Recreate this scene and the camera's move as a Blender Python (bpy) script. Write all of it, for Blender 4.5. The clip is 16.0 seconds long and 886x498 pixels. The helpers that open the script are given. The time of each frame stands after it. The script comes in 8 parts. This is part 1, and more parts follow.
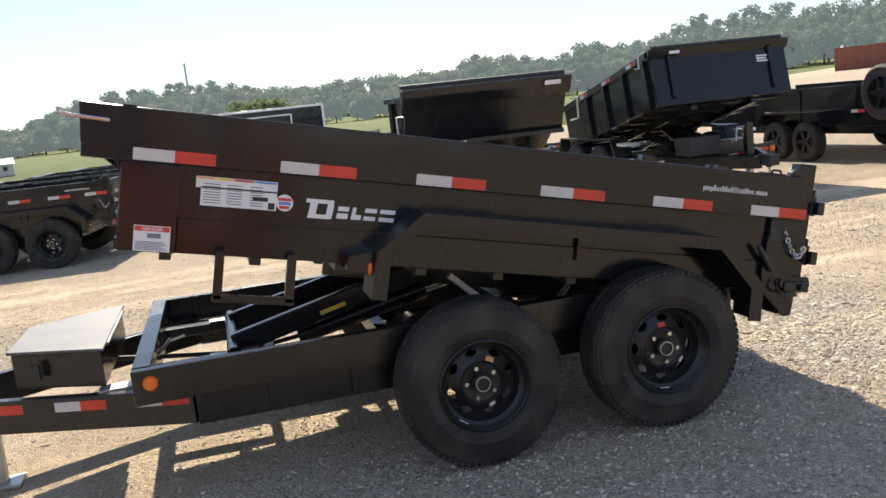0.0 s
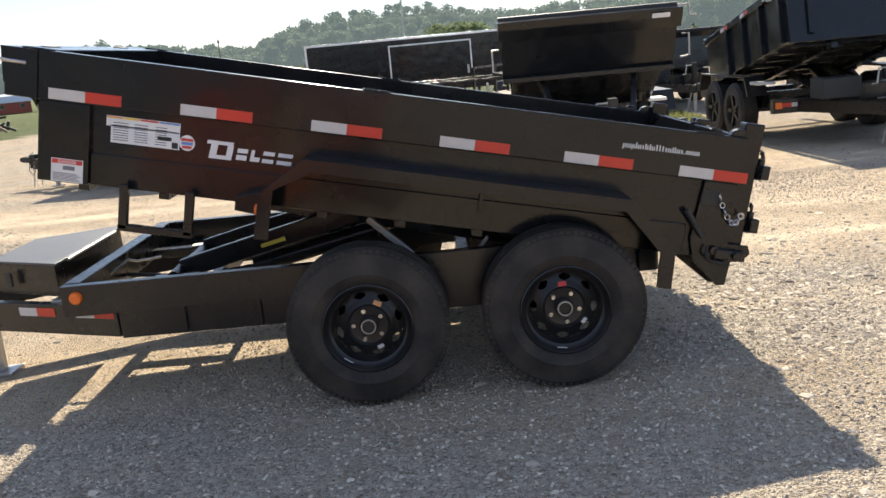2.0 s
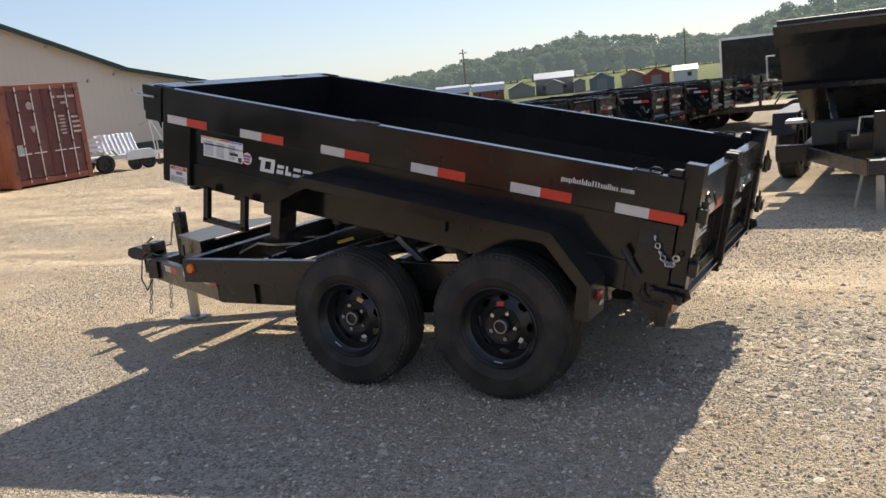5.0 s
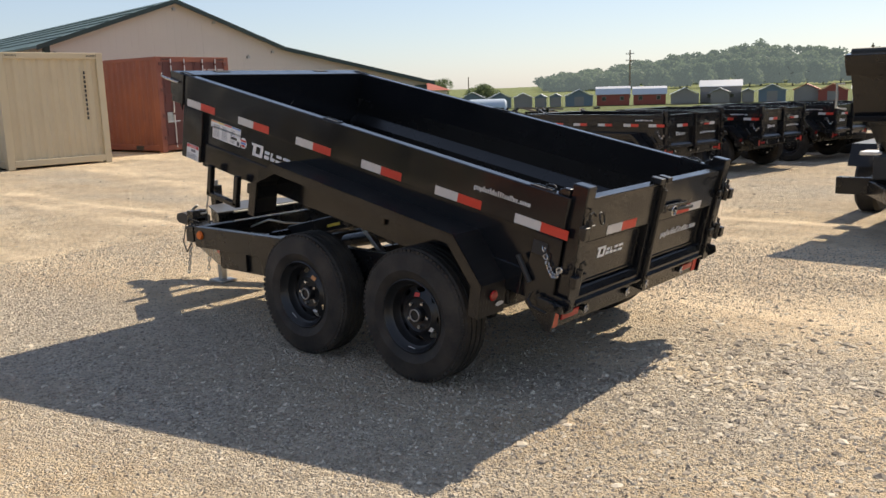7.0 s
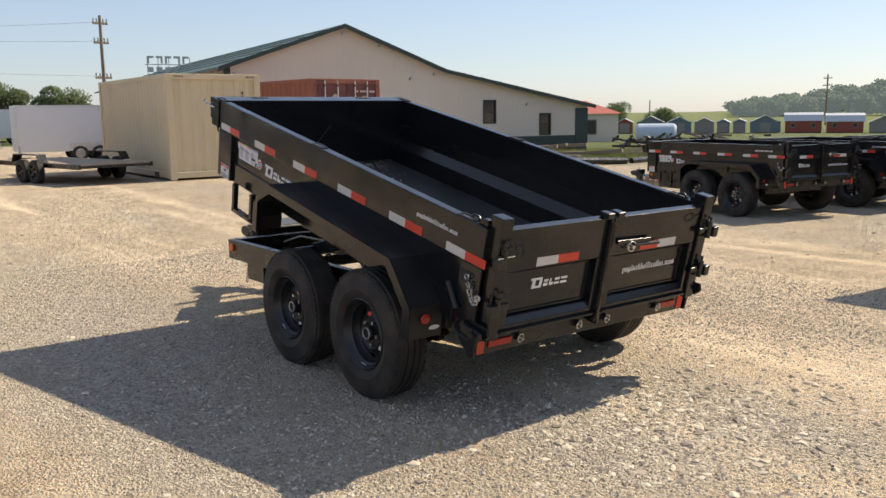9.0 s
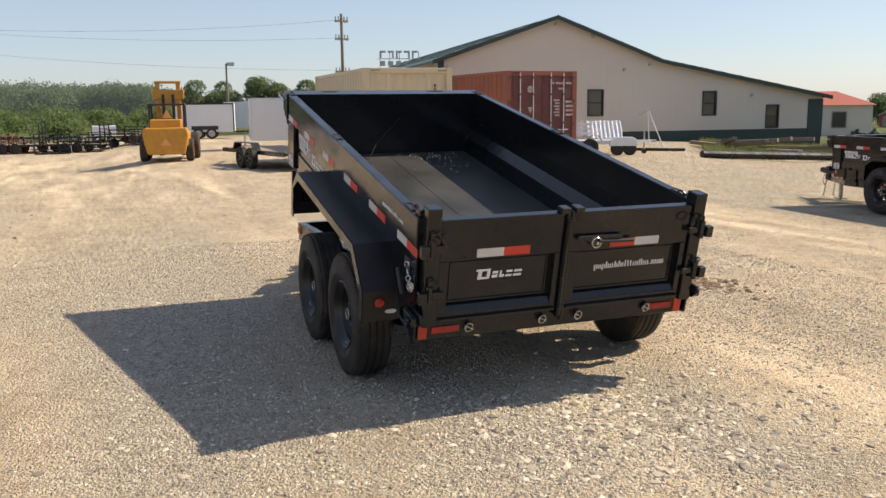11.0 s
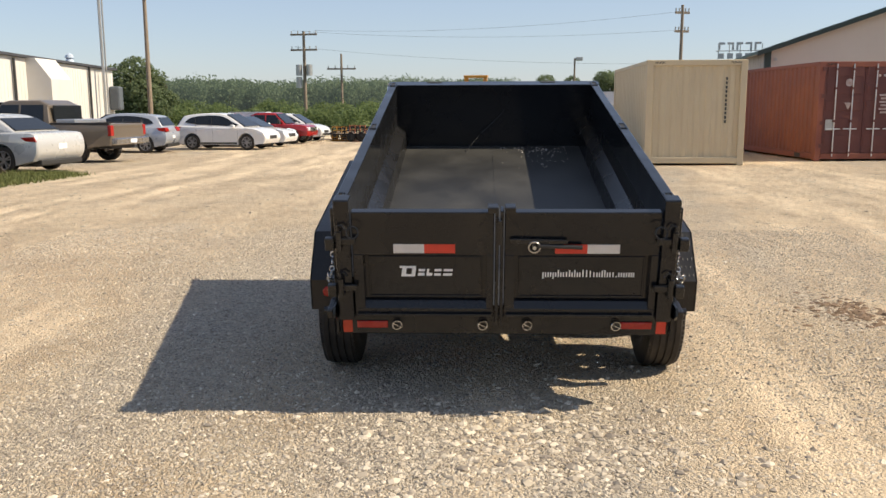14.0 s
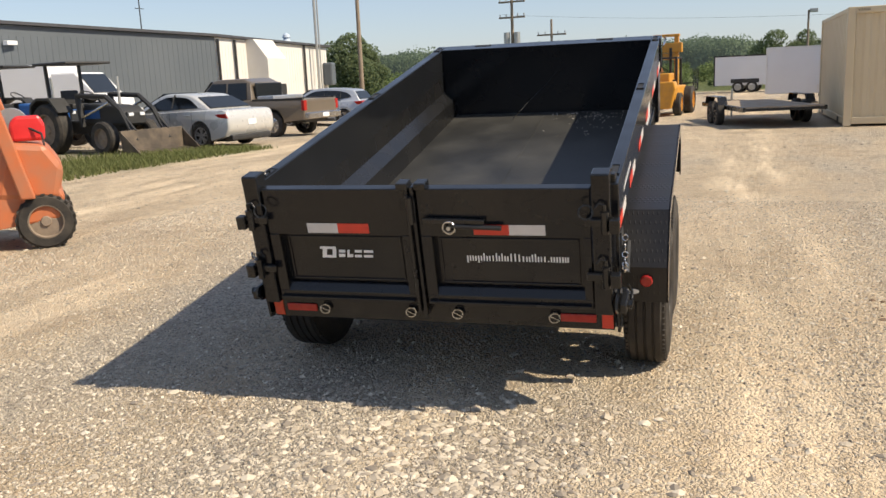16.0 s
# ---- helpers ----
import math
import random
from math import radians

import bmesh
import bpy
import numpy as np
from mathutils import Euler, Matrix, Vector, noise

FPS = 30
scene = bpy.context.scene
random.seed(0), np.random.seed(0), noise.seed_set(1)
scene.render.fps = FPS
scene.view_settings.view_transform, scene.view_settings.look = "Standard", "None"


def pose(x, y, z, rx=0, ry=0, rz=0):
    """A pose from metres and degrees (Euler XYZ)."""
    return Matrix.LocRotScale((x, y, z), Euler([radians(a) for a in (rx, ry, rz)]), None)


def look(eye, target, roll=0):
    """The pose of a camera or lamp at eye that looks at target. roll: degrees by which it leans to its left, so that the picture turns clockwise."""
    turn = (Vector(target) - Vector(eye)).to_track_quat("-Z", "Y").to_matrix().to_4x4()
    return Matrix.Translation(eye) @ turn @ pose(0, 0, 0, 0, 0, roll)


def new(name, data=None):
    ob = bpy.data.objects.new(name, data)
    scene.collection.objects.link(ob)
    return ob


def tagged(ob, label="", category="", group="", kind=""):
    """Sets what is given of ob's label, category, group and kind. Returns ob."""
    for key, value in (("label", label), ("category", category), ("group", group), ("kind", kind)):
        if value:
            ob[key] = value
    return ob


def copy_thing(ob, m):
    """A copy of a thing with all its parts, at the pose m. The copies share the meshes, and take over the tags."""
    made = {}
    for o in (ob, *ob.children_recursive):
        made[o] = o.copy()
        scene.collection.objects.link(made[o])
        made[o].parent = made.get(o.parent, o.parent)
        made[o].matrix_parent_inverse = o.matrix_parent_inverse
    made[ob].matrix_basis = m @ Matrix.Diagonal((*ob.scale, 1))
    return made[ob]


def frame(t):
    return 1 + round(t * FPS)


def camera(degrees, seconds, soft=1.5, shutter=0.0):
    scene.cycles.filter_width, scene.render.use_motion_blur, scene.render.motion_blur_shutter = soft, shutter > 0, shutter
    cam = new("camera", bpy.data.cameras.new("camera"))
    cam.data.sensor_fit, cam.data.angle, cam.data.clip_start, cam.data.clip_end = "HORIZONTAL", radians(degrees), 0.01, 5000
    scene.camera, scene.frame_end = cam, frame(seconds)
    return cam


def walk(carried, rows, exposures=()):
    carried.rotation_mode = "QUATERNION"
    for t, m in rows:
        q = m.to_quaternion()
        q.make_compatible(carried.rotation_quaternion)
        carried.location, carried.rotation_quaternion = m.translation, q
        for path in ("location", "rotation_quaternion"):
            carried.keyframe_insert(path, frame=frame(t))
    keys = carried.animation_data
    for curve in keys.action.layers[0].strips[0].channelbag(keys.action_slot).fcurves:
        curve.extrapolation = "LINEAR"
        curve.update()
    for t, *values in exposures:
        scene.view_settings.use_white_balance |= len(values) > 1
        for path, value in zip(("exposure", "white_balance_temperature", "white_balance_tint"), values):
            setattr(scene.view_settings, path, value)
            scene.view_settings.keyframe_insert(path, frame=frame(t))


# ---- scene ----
cam = camera(54.9, 16.0)
PATH = [
    (0, (-1.394, -3.449, 1.533), (-0.904, -1.539, 1.202), -6.2),
    (0.5, (-1.067, -3.55, 1.53), (-0.78, -1.611, 1.13), -6.3),
    (1, (-0.746, -3.592, 1.506), (-0.498, -1.648, 1.108), -5.9),
    (1.5, (-0.415, -3.65, 1.523), (-0.241, -1.695, 1.141), -5.9),
    (2, (-0.08, -3.697, 1.506), (-0.078, -1.749, 1.053), -5.3),
    (2.5, (0.266, -3.688, 1.472), (0.164, -1.748, 0.995), -3.7),
    (3, (0.624, -3.653, 1.49), (0.329, -1.725, 1.048), -3.1),
    (3.5, (1.044, -3.65, 1.489), (0.528, -1.771, 1.037), -3.9),
    (4, (1.439, -3.619, 1.469), (0.768, -1.788, 1.024), -5.9),
    (4.2, (1.597, -3.632, 1.483), (0.837, -1.832, 1.055), -6.4),
    (6.3, (3.011, -3.488, 1.523), (1.839, -1.915, 1.135), -2.8),
    (6.5, (3.11, -3.464, 1.527), (1.909, -1.916, 1.125), -2.4),
    (7, (3.354, -3.3, 1.516), (2.075, -1.807, 1.147), -1.7),
    (7.5, (3.639, -3.151, 1.546), (2.27, -1.731, 1.22), -1.0),
    (8, (3.924, -3.003, 1.555), (2.454, -1.693, 1.202), -0.1),
    (8.5, (4.107, -2.8, 1.541), (2.601, -1.529, 1.2), 0.4),
    (9, (4.294, -2.559, 1.542), (2.726, -1.356, 1.229), -0.7),
    (9.2, (4.399, -2.467, 1.525), (2.795, -1.316, 1.206), -1.2),
    (11.3, (5.177, -1.172, 1.535), (3.322, -0.495, 1.22), -0.8),
    (11.5, (5.188, -1.034, 1.522), (3.321, -0.385, 1.215), -1.0),
    (12, (5.311, -0.707, 1.527), (3.396, -0.215, 1.221), -0.9),
    (12.5, (5.424, -0.354, 1.532), (3.477, -0.032, 1.208), -0.9),
    (13, (5.381, -0.032, 1.513), (3.419, 0.213, 1.211), -0.9),
    (13.5, (5.341, 0.33, 1.503), (3.364, 0.395, 1.211), -0.3),
    (14, (5.319, 0.697, 1.492), (3.348, 0.621, 1.161), -0.2),
    (14.5, (5.157, 1.021, 1.475), (3.193, 0.844, 1.14), -2.3),
    (15, (5.042, 1.363, 1.459), (3.116, 0.956, 1.104), -3.4),
    (15.5, (4.922, 1.712, 1.463), (3.043, 1.171, 1.043), -2.8),
    (16, (4.729, 2.008, 1.453), (2.858, 1.421, 1.06), -2.5),
]
EXPOSURES = [(0.0, 0.74, 6200, 10), (0.5, 0.74, 6200, 10), (1.0, 0.92, 6150, 10), (2.0, 0.76, 6200, 10), (2.5, 0.72, 6200, 10), (3.5, 0.5, 6200, 10), (4.2, 0.42, 6200, 10), (6.3, 0.38, 6500, 10), (9.0, 0.42, 6500, 10), (12.0, 0.4, 6550, 10), (16.0, 0.36, 6400, 10)]
walk(cam, [(t, look(eye, target, roll)) for t, eye, target, roll in PATH], EXPOSURES)

# ---- sky, sun ----
world = bpy.data.worlds.new("sky")
scene.world = world
world.use_nodes = True
wn = world.node_tree.nodes
wl = world.node_tree.links
sky = wn.new("ShaderNodeTexSky")
sky.sky_type = "NISHITA"
sky.sun_disc = False
sky.sun_elevation = radians(43.8)
sky.sun_rotation = radians(2)
sky.altitude = 100
sky.air_density, sky.dust_density, sky.ozone_density = 1.0, 0.5, 1.5
wn["Background"].inputs["Strength"].default_value = 0.13
haze = wn.new("ShaderNodeMix")  # thin even summer haze over the clear sky
haze.data_type = "RGBA"
haze.inputs["Factor"].default_value = 0.56
wl.new(sky.outputs["Color"], haze.inputs["A"])
haze.inputs["B"].default_value = (2.3, 2.6, 3.4, 1)
wl.new(haze.outputs["Result"], wn["Background"].inputs["Color"])

sun = new("sun", bpy.data.lights.new("sun", "SUN"))
sun.data.energy = 5.2
sun.data.angle = radians(0.6)
sun.data.color = (1.0, 0.86, 0.66)
sun.matrix_world = look((0.4, 12, 11.5), (0, 0, 0))

# ---- materials ----


def mat_nodes(name):
    m = bpy.data.materials.new(name)
    m.use_nodes = True
    return m, m.node_tree.nodes, m.node_tree.links, m.node_tree.nodes["Principled BSDF"]


def surface(name, a, b=None, rough=0.5, metal=0.0, scale=6.0, fine=60.0, bump=0.1, dirt=0.25, coat=0.0, rough_var=0.12, per_piece=0.0, spec=0.5, warp=0.0):
    """Two colours mixed by coarse stains and fine grain, with uneven gloss and a little relief."""
    m, n, l, p = mat_nodes(name)
    b = b or tuple(min(1, c * 1.35 + 0.01) for c in a)
    tc = n.new("ShaderNodeTexCoord")
    n1, n2 = n.new("ShaderNodeTexNoise"), n.new("ShaderNodeTexNoise")
    n1.inputs["Scale"].default_value, n1.inputs["Detail"].default_value = scale, 6
    n2.inputs["Scale"].default_value, n2.inputs["Detail"].default_value = fine, 4
    for k in (n1, n2):
        l.new(tc.outputs["Object"], k.inputs["Vector"])
    ramp = n.new("ShaderNodeMapRange")
    ramp.inputs[1].default_value, ramp.inputs[2].default_value = 0.38, 0.72
    l.new(n1.outputs["Fac"], ramp.inputs[0])
    add = n.new("ShaderNodeMath")
    add.operation = "MULTIPLY_ADD"
    l.new(n2.outputs["Fac"], add.inputs[0])
    add.inputs[1].default_value = 0.5
    l.new(ramp.outputs[0], add.inputs[2])
    mul = n.new("ShaderNodeMath")
    mul.operation, mul.use_clamp = "MULTIPLY", True
    l.new(add.outputs[0], mul.inputs[0])
    mul.inputs[1].default_value = dirt * 1.5
    mix = n.new("ShaderNodeMix")
    mix.data_type = "RGBA"
    l.new(mul.outputs[0], mix.inputs["Factor"])
    mix.inputs["A"].default_value, mix.inputs["B"].default_value = (*a, 1), (*b, 1)
    out = mix.outputs["Result"]
    if per_piece:
        info = n.new("ShaderNodeObjectInfo")
        hsv = n.new("ShaderNodeHueSaturation")
        mr = n.new("ShaderNodeMapRange")
        mr.inputs[3].default_value, mr.inputs[4].default_value = 1 - per_piece, 1 + per_piece
        l.new(info.outputs["Random"], mr.inputs[0])
        l.new(mr.outputs[0], hsv.inputs["Value"])
        l.new(out, hsv.inputs["Color"])
        out = hsv.outputs["Color"]
    l.new(out, p.inputs["Base Color"])
    rr = n.new("ShaderNodeMapRange")
    rr.inputs[3].default_value, rr.inputs[4].default_value = max(0.02, rough - rough_var), min(1, rough + rough_var)
    l.new(n1.outputs["Fac"], rr.inputs[0])
    l.new(rr.outputs[0], p.inputs["Roughness"])
    p.inputs["Metallic"].default_value = metal
    p.inputs["Specular IOR Level"].default_value = spec
    p.inputs["Coat Weight"].default_value = coat
    p.inputs["Coat Roughness"].default_value = 0.08
    if bump:
        bn = n.new("ShaderNodeBump")
        bn.inputs["Strength"].default_value, bn.inputs["Distance"].default_value = bump, 0.01
        l.new(n2.outputs["Fac"], bn.inputs["Height"])
        l.new(bn.outputs["Normal"], p.inputs["Normal"])
        if warp:  # slightly buckled sheet
            b2, n3 = n.new("ShaderNodeBump"), n.new("ShaderNodeTexNoise")
            n3.inputs["Scale"].default_value, n3.inputs["Detail"].default_value = 2.6, 1
            l.new(tc.outputs["Object"], n3.inputs["Vector"])
            b2.inputs["Strength"].default_value, b2.inputs["Distance"].default_value = warp, 0.03
            l.new(n3.outputs["Fac"], b2.inputs["Height"])
            l.new(b2.outputs["Normal"], bn.inputs["Normal"])
    return m


BLACK = surface("black_gloss_paint", (0.009, 0.0098, 0.0115), (0.017, 0.0175, 0.019), rough=0.15, spec=0.42, warp=0.35, scale=3.0, fine=25, bump=0.02, dirt=0.2, rough_var=0.08)
FLOORP = surface("worn_black_floor", (0.014, 0.0145, 0.0145), (0.085, 0.082, 0.072), rough=0.46, scale=2.2, fine=35, bump=0.08, dirt=0.3)
SATIN = surface("black_satin_steel", (0.008, 0.0083, 0.009), (0.018, 0.0175, 0.0175), rough=0.27, scale=4.0, fine=30, bump=0.05, dirt=0.25)
RIM = surface("black_wheel_paint", (0.01, 0.01, 0.011), (0.03, 0.028, 0.026), rough=0.33, scale=10, bump=0.03)
RUBBER = surface("tyre_rubber", (0.015, 0.015, 0.015), (0.085, 0.072, 0.058), rough=0.7, scale=7, fine=70, bump=0.25, dirt=0.36, spec=0.3)
WHITE_TAPE = surface("white_reflective_tape", (0.62, 0.60, 0.58), (0.5, 0.47, 0.44), rough=0.4, scale=20, fine=220, bump=0.02)
RED_TAPE = surface("red_reflective_tape", (0.62, 0.045, 0.022), (0.5, 0.05, 0.03), rough=0.4, scale=20, fine=220, bump=0.02)
DECAL = surface("white_vinyl", (0.78, 0.78, 0.78), (0.7, 0.7, 0.7), rough=0.45, bump=0)
PRINT = surface("grey_print", (0.16, 0.17, 0.2), rough=0.5, bump=0)
SIGN_RED = surface("red_print", (0.55, 0.05, 0.04), rough=0.5, bump=0)
SIGN_ORANGE = surface("orange_print", (0.7, 0.33, 0.12), rough=0.5, bump=0)
SIGN_BLUE = surface("blue_print", (0.12, 0.25, 0.55), rough=0.5, bump=0)
YELLOW_PRINT = surface("yellow_print", (0.75, 0.55, 0.06), rough=0.5, bump=0)
AMBER = surface("amber_lens", (0.75, 0.16, 0.02), rough=0.15, bump=0, scale=30)
RED_LENS = surface("red_lens", (0.3, 0.014, 0.01), rough=0.12, bump=0, scale=30)
CLEAR_LENS = surface("clear_lens", (0.65, 0.67, 0.7), rough=0.08, bump=0, spec=0.8)
CHROME = surface("bright_steel", (0.6, 0.6, 0.6), (0.45, 0.43, 0.4), rough=0.25, metal=1, scale=30)
ZINC = surface("galvanised_steel", (0.5, 0.5, 0.48), (0.36, 0.33, 0.29), rough=0.45, metal=0.85, scale=12)
ALU = surface("bare_aluminium", (0.72, 0.72, 0.73), (0.55, 0.54, 0.53), rough=0.35, metal=0.9, scale=5)
TAN = surface("tan_container_paint", (0.60, 0.50, 0.33), (0.52, 0.42, 0.27), rough=0.5, scale=1.4, fine=14, bump=0.05)
RUSTY = surface("oxide_red_container_paint", (0.18, 0.050, 0.033), (0.27, 0.088, 0.048), rough=0.6, scale=1.2, fine=14, bump=0.08, dirt=0.5)
CREAM = surface("cream_metal_siding", (0.62, 0.56, 0.48), (0.54, 0.47, 0.39), rough=0.55, scale=0.3, fine=6, bump=0.03)
# the container's oxide red again, darkened for the shade on its door end
OXIDESHADE = surface("shaded_oxide_red", (0.105, 0.032, 0.026), (0.15, 0.046, 0.034), rough=0.55, scale=1.2, fine=14, bump=0.06, dirt=0.4)
GREEN = surface("green_metal_roofing", (0.06, 0.105, 0.085), (0.09, 0.135, 0.115), rough=0.5, scale=0.5, fine=6, bump=0.03)
DKGREEN = surface("dark_green_trim", (0.022, 0.042, 0.036), (0.04, 0.06, 0.05), rough=0.5, scale=1, bump=0.03)
WINGLASS = surface("dark_window_glass", (0.02, 0.025, 0.03), (0.035, 0.04, 0.045), rough=0.06, bump=0, scale=2, spec=0.8)
GREYWALL = surface("grey_metal_siding", (0.085, 0.10, 0.115), (0.12, 0.135, 0.15), rough=0.6, scale=0.4, fine=5, bump=0.04)
WHITEWALL = surface("white_metal_siding", (0.66, 0.64, 0.60), (0.5, 0.47, 0.42), rough=0.55, scale=0.5, fine=5, bump=0.04)
WOOD = surface("weathered_planks", (0.33, 0.24, 0.15), (0.42, 0.34, 0.25), rough=0.75, scale=3, fine=40, bump=0.2, dirt=0.6, per_piece=0.15)
POLEW = surface("weathered_pole_wood", (0.22, 0.17, 0.12), (0.3, 0.25, 0.2), rough=0.85, scale=3, fine=30, bump=0.2)
YELLOW = surface("yellow_machine_paint", (0.62, 0.29, 0.02), (0.42, 0.2, 0.04), rough=0.45, scale=4, bump=0.05, dirt=0.4)
ORANGE = surface("faded_orange_paint", (0.5, 0.13, 0.04), (0.36, 0.15, 0.08), rough=0.5, scale=5, bump=0.06, dirt=0.5)
CARWHITE = surface("white_car_paint", (0.75, 0.75, 0.74), (0.66, 0.65, 0.63), rough=0.25, coat=0.6, bump=0, scale=2)
CARSILVER = surface("silver_car_paint", (0.42, 0.45, 0.5), (0.36, 0.38, 0.42), rough=0.3, metal=0.35, coat=0.6, bump=0, scale=2)
CARBRONZE = surface("bronze_car_paint", (0.15, 0.12, 0.085), (0.2, 0.16, 0.12), rough=0.35, metal=0.3, coat=0.5, bump=0, scale=2)
CARRED = surface("red_car_paint", (0.32, 0.014, 0.014), (0.26, 0.02, 0.02), rough=0.25, coat=0.6, bump=0, scale=2)
CARBLUE = surface("blue_machine_paint", (0.02, 0.09, 0.3), (0.03, 0.1, 0.26), rough=0.35, bump=0, scale=3)
CARGLASS = surface("tinted_glass", (0.010, 0.012, 0.014), (0.016, 0.019, 0.022), rough=0.05, bump=0, spec=0.5)
PLASTIC = surface("black_plastic", (0.02, 0.02, 0.02), (0.04, 0.038, 0.035), rough=0.55, scale=8)
WHITEPANEL = surface("white_panel", (0.72, 0.73, 0.75), (0.64, 0.64, 0.65), rough=0.4, scale=0.8, bump=0.02)
REDBARN = surface("barn_red_siding", (0.27, 0.06, 0.04), (0.33, 0.09, 0.06), rough=0.7, scale=0.8, fine=8)
GREYBARN = surface("grey_brown_siding", (0.24, 0.22, 0.2), (0.3, 0.27, 0.24), rough=0.7, scale=0.8, fine=8)
BLUEBARN = surface("slate_siding", (0.13, 0.17, 0.2), (0.18, 0.22, 0.25), rough=0.7, scale=0.8, fine=8)
LIGHTROOF = surface("pale_metal_roof", (0.55, 0.57, 0.6), (0.45, 0.46, 0.48), rough=0.4, metal=0.3, scale=0.8, fine=8)
REDROOF = surface("red_metal_roof", (0.42, 0.1, 0.055), (0.36, 0.12, 0.08), rough=0.5, scale=0.6, fine=6)
TANKBLUE = surface("pale_blue_tank", (0.42, 0.5, 0.6), (0.5, 0.55, 0.6), rough=0.4, scale=1)
BARK = surface("bark", (0.10, 0.075, 0.055), (0.16, 0.13, 0.1), rough=0.9, scale=4, fine=20, bump=0.3)
DIRT = surface("dirt_crumbs", (0.3, 0.25, 0.2), (0.5, 0.47, 0.42), rough=0.9, scale=9, fine=40, bump=0.2, dirt=0.6)


def foliage(name, a, b, thin=0.5):
    m, n, l, p = mat_nodes(name)
    g = n.new("ShaderNodeNewGeometry")
    tc = n.new("ShaderNodeTexCoord")
    ns = n.new("ShaderNodeTexNoise")
    ns.inputs["Scale"].default_value = 0.09
    l.new(tc.outputs["Object"], ns.inputs["Vector"])
    mr = n.new("ShaderNodeMapRange")
    mr.inputs[1].default_value, mr.inputs[2].default_value = 0.35, 0.65
    l.new(ns.outputs["Fac"], mr.inputs[0])
    av = n.new("ShaderNodeMath")
    av.operation, av.inputs[1].default_value = "MULTIPLY_ADD", 0.55
    l.new(g.outputs["Random Per Island"], av.inputs[0])
    half = n.new("ShaderNodeMath")
    half.operation, half.inputs[1].default_value = "MULTIPLY", 0.45
    l.new(mr.outputs[0], half.inputs[0])
    l.new(half.outputs[0], av.inputs[2])
    mix = n.new("ShaderNodeMix")
    mix.data_type = "RGBA"
    l.new(av.outputs[0], mix.inputs["Factor"])
    mix.inputs["A"].default_value, mix.inputs["B"].default_value = (*a, 1), (*b, 1)
    l.new(mix.outputs["Result"], p.inputs["Base Color"])
    p.inputs["Roughness"].default_value = 0.7
    p.inputs["Specular IOR Level"].default_value = 0.25
    tr = n.new("ShaderNodeBsdfTranslucent")
    l.new(mix.outputs["Result"], tr.inputs["Color"])
    ms = n.new("ShaderNodeMixShader")
    ms.inputs[0].default_value = thin
    l.new(p.outputs[0], ms.inputs[1])
    l.new(tr.outputs[0], ms.inputs[2])
    l.new(ms.outputs[0], n["Material Output"].inputs["Surface"])
    return m


LEAF = foliage("leaves_green", (0.13, 0.17, 0.085), (0.21, 0.255, 0.135), 0.6)


def distance_material(name, tones, haze_glow):
    """Far woods: leaves with a weak bluish-grey emission added in place of summer haze."""
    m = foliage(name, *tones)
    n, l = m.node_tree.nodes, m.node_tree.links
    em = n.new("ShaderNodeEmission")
    em.inputs["Color"].default_value, em.inputs["Strength"].default_value = (0.36, 0.42, 0.42, 1), haze_glow
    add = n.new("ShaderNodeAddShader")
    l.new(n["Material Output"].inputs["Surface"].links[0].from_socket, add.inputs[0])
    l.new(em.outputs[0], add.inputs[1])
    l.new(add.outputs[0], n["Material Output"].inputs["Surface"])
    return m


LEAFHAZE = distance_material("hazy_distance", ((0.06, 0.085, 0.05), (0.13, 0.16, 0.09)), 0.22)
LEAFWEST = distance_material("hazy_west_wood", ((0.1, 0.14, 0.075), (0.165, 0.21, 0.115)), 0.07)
SCRUB = foliage("scrub_green", (0.12, 0.165, 0.06), (0.2, 0.25, 0.105), 0.6)
GRASS = foliage("grass_blades", (0.09, 0.12, 0.03), (0.27, 0.27, 0.11))


